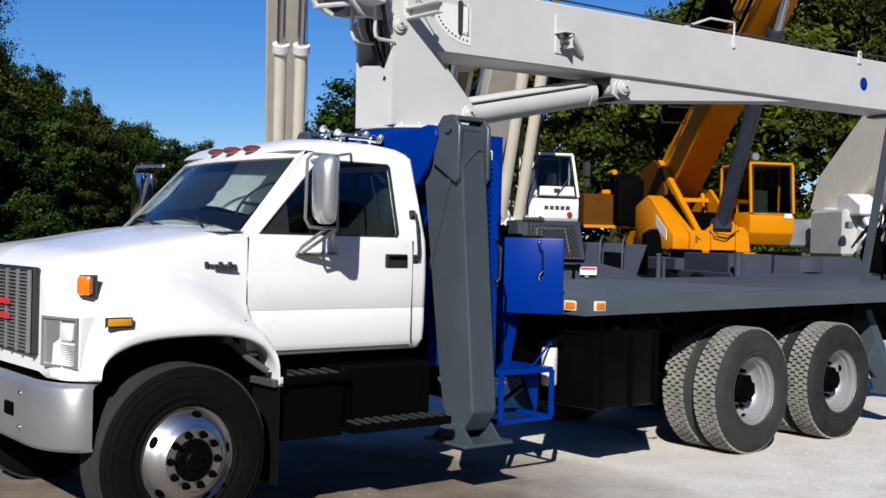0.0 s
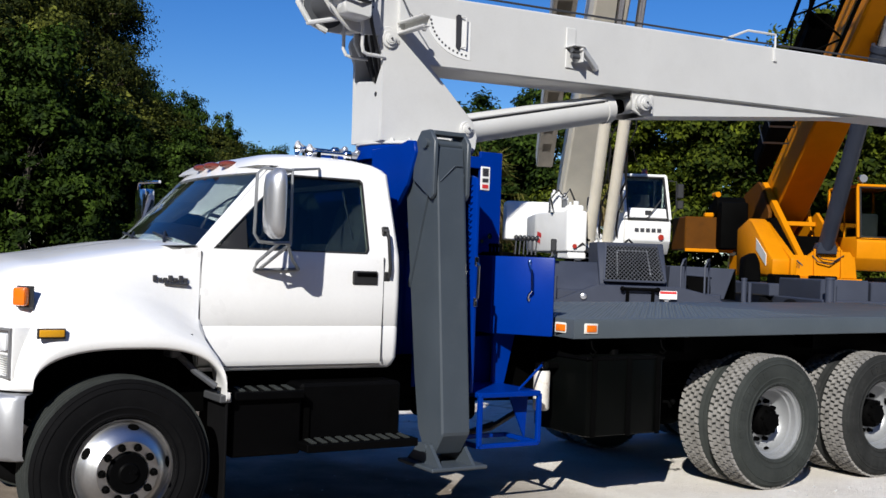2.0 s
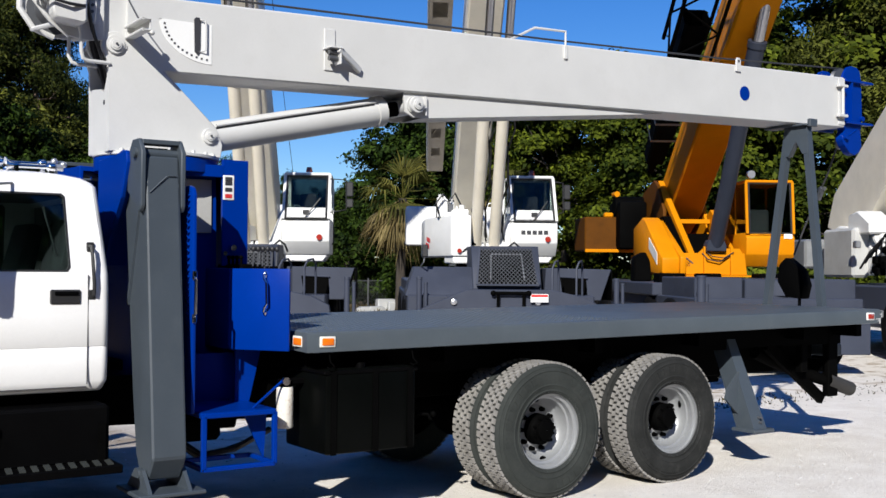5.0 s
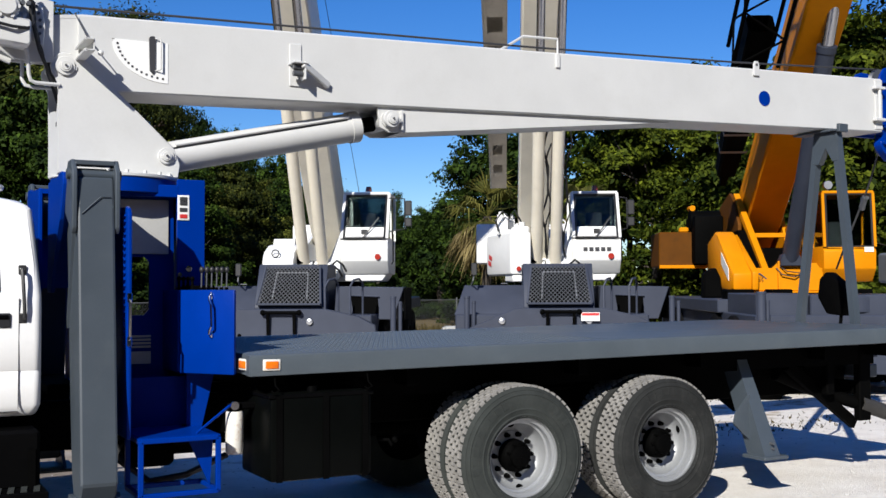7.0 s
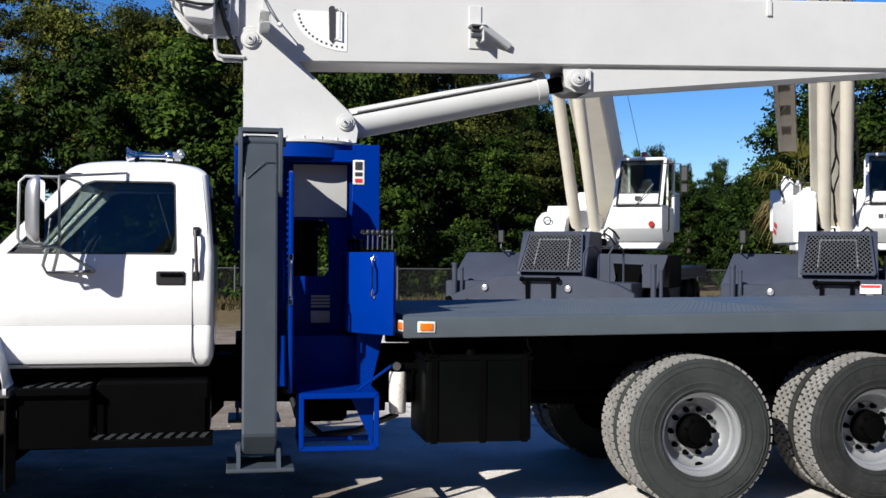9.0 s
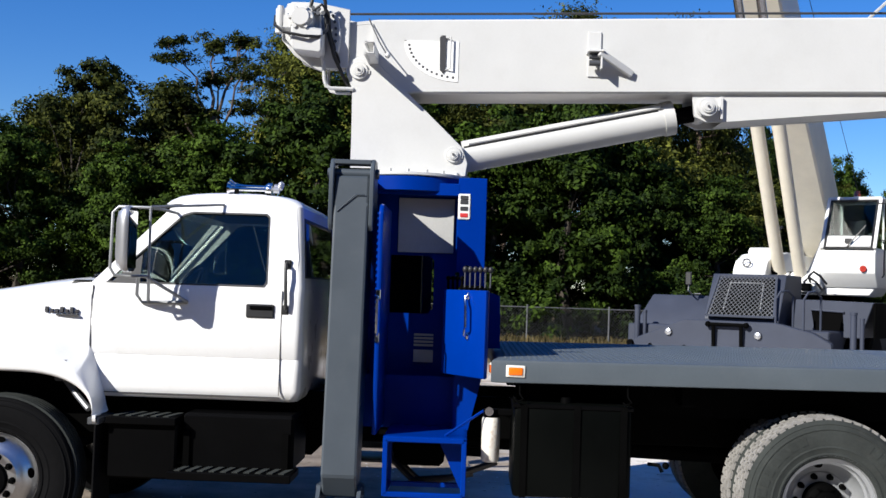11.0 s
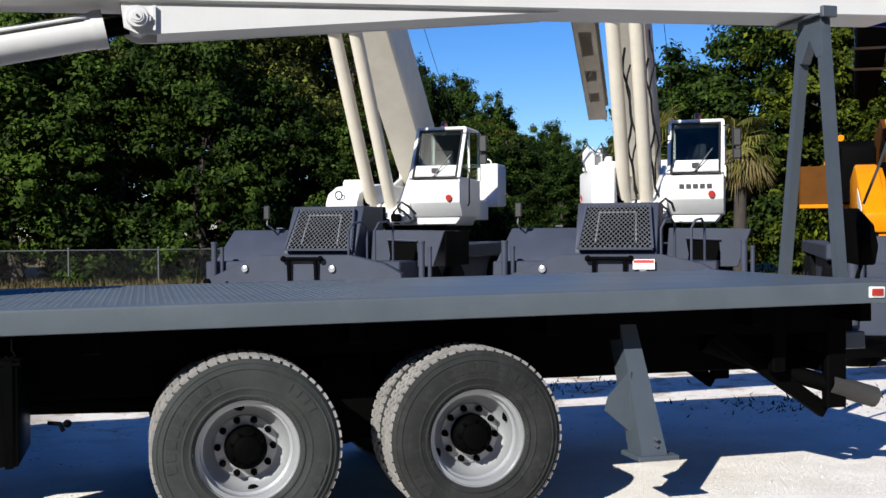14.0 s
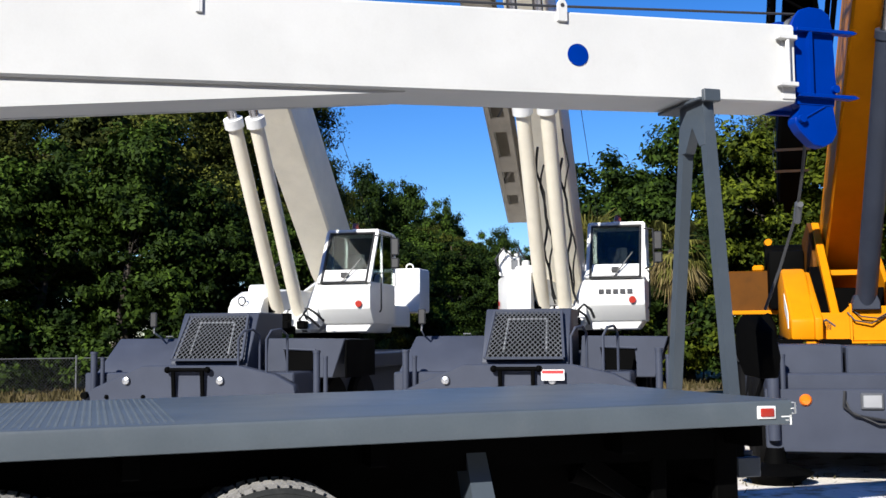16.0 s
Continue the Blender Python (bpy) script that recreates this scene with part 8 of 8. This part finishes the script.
def umbrella_pine(seed, height, spread, leaves, material, label):
    """A leaning pine with bare forked limbs under flat pads of needles."""
    rng = np.random.default_rng(seed)
    t = thing("pine_tree", label, "tree")
    sh = Shape()
    lean = 0.05 * height
    trunk = limb(sh, (0, 0, -0.1), (lean, 0.2, height * 0.70), 0.26, 0.13, rng, 0.05)
    pads = []
    for i in range(11):
        f = i / 10
        base = trunk[1].lerp(trunk[3], 0.25 + 0.75 * f)
        ang = i * 2.39996 + rng.normal() * 0.3
        out = spread * (1.0 - 0.55 * f) * rng.uniform(0.65, 1.05)
        tip = Vector((base.x + out * math.cos(ang), base.y + out * math.sin(ang), height * (0.66 + 0.30 * f) + rng.normal() * 0.25))
        mid = base.lerp(tip, 0.55) + Vector((0, 0, -0.10 * out))
        limb(sh, base, mid, 0.085, 0.05, rng, 0.12)
        limb(sh, mid, tip, 0.05, 0.02, rng, 0.15)
        pads.append((np.array(tip), rng.uniform(0.75, 1.15) * spread * 0.26))
        for _ in range(3):
            q = mid.lerp(tip, rng.uniform(0.3, 0.8))
            e = Vector((q.x + rng.normal() * 0.7, q.y + rng.normal() * 0.7, q.z + rng.uniform(0.3, 0.9)))
            limb(sh, q, e, 0.025, 0.010, rng, 0.2)
            pads.append((np.array(e), rng.uniform(0.45, 0.75) * spread * 0.22))
    pts, ways = [], []
    total = sum(r for _, r in pads)
    for c, r in pads:
        for _ in range(9):
            o = c + rng.normal(size=3) * np.array([0.55, 0.55, 0.22]) * r
            k = int(leaves * r / total / 9)
            q = rng.normal(size=(k, 3)) * np.array([0.24, 0.24, 0.12]) * r
            pts.append(o + q)
            way = q / (0.25 * r) * 0.6 + np.array([0.0, 0.0, 0.9])
            ways.append(way / np.linalg.norm(way, axis=1, keepdims=True))
    part("trunk", sh, PINEBARK, t, "leaning scaly trunk with bare forked limbs")
    crown = new("crown", leaf_mesh("crown", np.concatenate(pts), 0.085, material, 1.2, np.concatenate(ways), 0.5, rng))
    crown.parent = t
    crown["label"] = "flat airy pads of needles"
    return t


def palm(o, height, seed, size=1.0, live=3):
    rng = np.random.default_rng(seed)
    t = thing("palm_tree", "cabbage palm with hanging dead fronds", "palm tree", pose(o[0], o[1], 0))
    part("trunk", Shape().cyl((0, 0, -0.1), (0.1, 0, height), 0.19, 0.16, 12, False), BARK, t)
    for i in range(72):
        dead = i % 3 < 3 - live or i % 3 == 0
        ang, el = i * 2.39996, (rng.uniform(-1.4, -0.5) if dead else rng.uniform(-0.9, 1.25))
        ln = size * rng.uniform(1.2, 1.8)
        sh = Shape()
        d = Vector((math.cos(ang) * math.cos(el), math.sin(ang) * math.cos(el), math.sin(el)))
        base = Vector((0.1, 0, height))
        hub = base + d * ln * 0.5
        sh.tube([base, hub], 0.018, 4)
        s, u, _ = frame3(d)
        for k in range(15):
            a = -1.15 + 2.3 * k / 14
            q = (d * math.cos(a) + s * math.sin(a)).normalized()
            tip = hub + q * ln * rng.uniform(0.5, 0.85) + Vector((0, 0, -0.32 * ln * rng.uniform(0.3, 1.4)))
            mid = hub + q * ln * 0.42
            w = u.cross(q).normalized() * 0.03
            sh.faces([hub - w * 0.4, hub + w * 0.4, mid + w, mid - w, tip], [(0, 1, 2, 3), (3, 2, 4)])
        part("frond", sh, DEADFROND if dead else PALMLEAF, t)
    return t


BIG = "dense dark green broadleaf tree behind the fence"
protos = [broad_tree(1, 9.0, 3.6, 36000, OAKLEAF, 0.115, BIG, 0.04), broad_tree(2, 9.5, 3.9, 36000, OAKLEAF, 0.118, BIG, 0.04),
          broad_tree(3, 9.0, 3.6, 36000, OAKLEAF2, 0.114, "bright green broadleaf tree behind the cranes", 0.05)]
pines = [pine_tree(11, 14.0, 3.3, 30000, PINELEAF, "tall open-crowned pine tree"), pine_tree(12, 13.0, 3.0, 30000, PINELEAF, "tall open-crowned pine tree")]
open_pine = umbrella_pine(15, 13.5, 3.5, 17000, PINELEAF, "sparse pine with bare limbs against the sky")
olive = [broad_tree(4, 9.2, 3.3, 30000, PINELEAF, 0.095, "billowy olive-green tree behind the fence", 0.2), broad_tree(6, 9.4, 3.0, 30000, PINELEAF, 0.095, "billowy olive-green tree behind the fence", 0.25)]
rng = random.Random(4)


def plant(proto, x, y, h, base_h):
    s = h / base_h
    t = copy_thing(proto, pose(x, y, 0, 0, 0, rng.uniform(0, 360)))
    t.scale = (s * rng.uniform(0.95, 1.15), s * rng.uniform(0.95, 1.15), s)
    t["group"] = "trees along the fence"
    return t


# front row of broadleaf trees, then pines behind, and the curve to the right behind the cranes
FRONT = [(-30, 38, 8.4), (-25, 37.5, 7.6), (-20.5, 38, 8.2), (-16, 37.5, 7.6), (-12, 38, 7.2), (-8, 37.5, 7.8), (-4, 38, 9.8), (0, 37.2, 9.8), (3.5, 37.8, 9.0), (7, 37.4, 9.4), (10.2, 38, 7.4), (12.8, 37.6, 6.3)]
LOW = [(13.6, 43, 7.8), (15.9, 43.5, 7.5), (17.6, 44, 6.5)]
BACK = [(-28, 44, 10.4), (-23, 43, 9.4), (-18, 44, 9.6), (-14.8, 43, 11.9), (-10.8, 42.5, 10.6), (-8.6, 43, 13.5), (-4.5, 43.5, 11.9), (-1.0, 42, 12.0), (2.5, 43, 12.5), (5.5, 42, 12), (8.2, 43, 11.5), (10.8, 44, 9.5)]
FAR = [(21.8, 82, 23), (23.4, 85, 15.5), (18, 86, 23.5), (15, 82, 24), (10.5, 80, 23), (5, 82, 23), (0, 84, 22), (-6, 80, 22), (-22, 80, 16), (-28, 80, 16.5), (-33, 84, 16.5), (31, 80, 11), (34.3, 80, 10.4), (37, 82, 9.4), (-11, 80, 21)]
GAP = [(20.2, 50, 7.0), (22.8, 53, 7.4), (25.5, 55, 7.2), (28.5, 57, 6.8), (31, 58, 6.4), (33, 55, 6.2), (30.5, 50, 6.2), (28.6, 45, 6.0), (25.0, 46, 5.4)]
DISTANT = [(35, 132, 22.5), (39, 130, 22.3), (42.5, 134, 22.0), (45, 131, 20.8), (48.5, 130, 19.2), (51.5, 133, 17.0), (54, 130, 15.2), (57.5, 130, 15.2), (61.5, 131, 13.6), (66, 130, 13.8), (71, 132, 12.6)]
RIGHT = [(26.4, 35.2, 9.0), (27.5, 32.0, 9.6), (28.5, 28.5, 9.2), (30.8, 25.0, 9.8), (33.0, 21.5, 12.0), (35.2, 18.0, 12.8), (37.5, 14.5, 12.5), (39.5, 11.0, 12), (41, 7.0, 12), (28.2, 37.0, 8.5), (32.5, 28, 11), (36, 24, 12)]
for i, (x, y, h) in enumerate(FRONT):
    plant(protos[i % 2], x, y, h, 9.3)
for i, (x, y, h) in enumerate(BACK):
    if h > 12:
        plant(open_pine if i % 2 else pines[0], x, y, h, 13.5)
    else:
        plant(olive[i % 2], x, y, h * 0.97, 9.3)
for i, (x, y, h) in enumerate(FAR):
    plant(open_pine if h < 12 else pines[i % 2], x, y, h, 13.5)
for i, (x, y, h) in enumerate(LOW):
    plant(olive[i % 2], x, y, h, 9.3)
t = plant(olive[0], 22.3, 84, 19, 9.3)
t.scale = (t.scale[0] * 0.5, t.scale[1] * 0.5, t.scale[2])
for i, (x, y, h) in enumerate(DISTANT):
    t = plant(protos[i % 2], x, y, h, 9.3)
    t.scale = (t.scale[0] * 0.6, t.scale[1] * 0.6, t.scale[2])
for i, (x, y, h) in enumerate(GAP):
    plant(protos[i % 2], x, y, h, 9.3)
for i, (x, y, h) in enumerate(RIGHT):
    plant(protos[i % 2] if i < 2 or i == 9 else protos[2], x, y, h, 9.3)
# undergrowth closes the foot of the wood
for i in range(11):
    plant(protos[i % 2], 13.5 + 2.0 * i, 47.0 + 1.0 * i, 4.4 - 0.1 * i, 9.3)
for i in range(20):
    plant(protos[i % 2], -35.0 + 2.55 * i, 40.6 + (i % 3) * 0.5, 3.6 + 0.5 * (i % 2), 9.3)
for x, y, h in ((34, 17, 14), (38.5, 17, 15), (30, 31, 10)):
    plant(pines[0], x, y, h, 13.5)
# the prototypes themselves stand in the row as well
for k, (p, x, y) in enumerate(((protos[0], -34.5, 38), (protos[1], -34, 43), (protos[2], 43, 3), (pines[0], -37, 41), (pines[1], 44, 9), (open_pine, -40, 44), (olive[0], -41, 38), (olive[1], -38, 37))):
    p.matrix_basis = pose(x, y, 0)
palm((21.75, 28.95), 4.4, 3, 1.1, 1)
palm((20.5, 21.0), 4.1, 7, 0.62, 1)

# broken concrete beyond the cranes
for i in range(9):
    x, y, w, h = 21.1 + rng.uniform(-0.8, 0.8), 29.6 + rng.uniform(-0.5, 0.5), rng.uniform(0.25, 0.6), rng.uniform(0.2, 0.55)
    sh = Shape().prism([(x - w, y - w * 0.6), (x + w * 0.7, y - w * 0.8), (x + w, y + w * 0.4), (x - w * 0.5, y + w * 0.7)], "z", -0.02, h, 0.04)
    tagged(new("concrete_chunk", finish(sh.bm, "concrete_chunk", LIGHTPANEL)), "broken pale concrete chunk on the dry field", "rubble", "rubble heap")

# dry grass at the fence and low bushes
gv, gf = [], []
for i in range(9000):
    x, y = rng.uniform(-34, 28), rng.uniform(26, 35)
    h, a = rng.uniform(0.08, 0.28), rng.uniform(0, math.pi)
    b = len(gv)
    gv += [(x - 0.05 * math.cos(a), y - 0.05 * math.sin(a), 0), (x + 0.05 * math.cos(a), y + 0.05 * math.sin(a), 0), (x + rng.uniform(-0.1, 0.1), y + rng.uniform(-0.1, 0.1), h)]
    gf.append((b, b + 1, b + 2))
for i in range(1100):
    cx, cy = ((8.5, 5.2), (11.0, 3.4), (12.6, 6.3), (6.5, 6.8), (15.0, 3.2))[i % 5]
    x, y = cx + rng.gauss(0, 0.9), max(3.0, cy + rng.gauss(0, 0.35))
    h, a, b = rng.uniform(0.015, 0.06), rng.uniform(0, math.pi), len(gv)
    gv += [(x - 0.012 * math.cos(a), y - 0.012 * math.sin(a), 0), (x + 0.012 * math.cos(a), y + 0.012 * math.sin(a), 0), (x + rng.uniform(-0.05, 0.05), y + rng.uniform(-0.05, 0.05), h)]
    gf.append((b, b + 1, b + 2))
gm = bpy.data.meshes.new("dry_grass")
gm.from_pydata(gv, [], gf)
gm.materials.append(DRYGRASS)
tagged(new("dry_grass", gm), "dry brown grass tufts along the fence", "grass", kind="stuff")

# plain dark hedges, unseen, added behind the camera to hold back sky light
for name, at in (("wall_south", lambda q: (q, -27.0 + 1.5 * math.sin(q * 0.21))), ("wall_west", lambda q: (-42.0 + 1.5 * math.sin(q * 0.21), q * 0.55 + 10.0))):
    hv = [[(*at(q), z) for z in (0.0, 5.0, 10.0, 15.0 + 1.6 * math.sin(q * 0.33) + 1.0 * math.sin(q * 0.9))] for q in [-70 + 2 * i for i in range(56)]]
    hv2 = [[(x - 0.7, y - 0.7, z) for x, y, z in row] for row in hv]
    tagged(new(name, finish(Shape().grid([a + b[::-1] for a, b in zip(hv, hv2)], close=True).bm, name, OAKLEAF)), "unseen dark green hedge added to block sky light", "hedge", kind="structure")

# small stones and dead leaves on the yard
srng = np.random.default_rng(21)
for name, count, size, flat, material, label in (("gravel", 6000, 0.009, 0.6, LIGHTPANEL, "loose pale stones scattered on the sand"), ("leaf_litter", 2600, 0.013, 0.15, DRYGRASS, "brown dead leaves and twigs on the sand")):
    gx0 = srng.uniform(-2.5, 22, count)
    gy0 = srng.uniform(-4.0, 9.5, count) if name == "gravel" else 2.4 + np.abs(srng.normal(size=count)) * 3.0
    lump = np.sin(gx0 * 1.7 + 0.6 * gy0) + np.sin(gy0 * 2.3 - gx0 * 0.4) + srng.normal(size=count) * 0.6
    keep = lump > -0.2
    gx0, gy0 = gx0[keep], gy0[keep]
    n = len(gx0)
    r = size * srng.uniform(0.4, 1.6, n)
    dirs = np.array([(1, 0, 0), (-0.5, 0.87, 0), (-0.5, -0.87, 0), (0, 0, 1)], dtype=float)
    spin = srng.uniform(0, 6.28, n)
    co = np.zeros((n, 4, 3))
    for k in range(4):
        wob = srng.uniform(0.6, 1.4, n)
        co[:, k, 0] = gx0 + r * wob * (dirs[k, 0] * np.cos(spin) - dirs[k, 1] * np.sin(spin))
        co[:, k, 1] = gy0 + r * wob * (dirs[k, 0] * np.sin(spin) + dirs[k, 1] * np.cos(spin))
        co[:, k, 2] = 0.001 + r * flat * dirs[k, 2]
    fc = np.array([(0, 1, 3), (1, 2, 3), (2, 0, 3)])
    me = bpy.data.meshes.new(name)
    me.from_pydata(co.reshape(-1, 3).tolist(), [], (np.arange(n)[:, None, None] * 4 + fc).reshape(-1, 3).tolist())
    me.materials.append(material)
    tagged(new(name, me), label, "ground cover", kind="stuff")
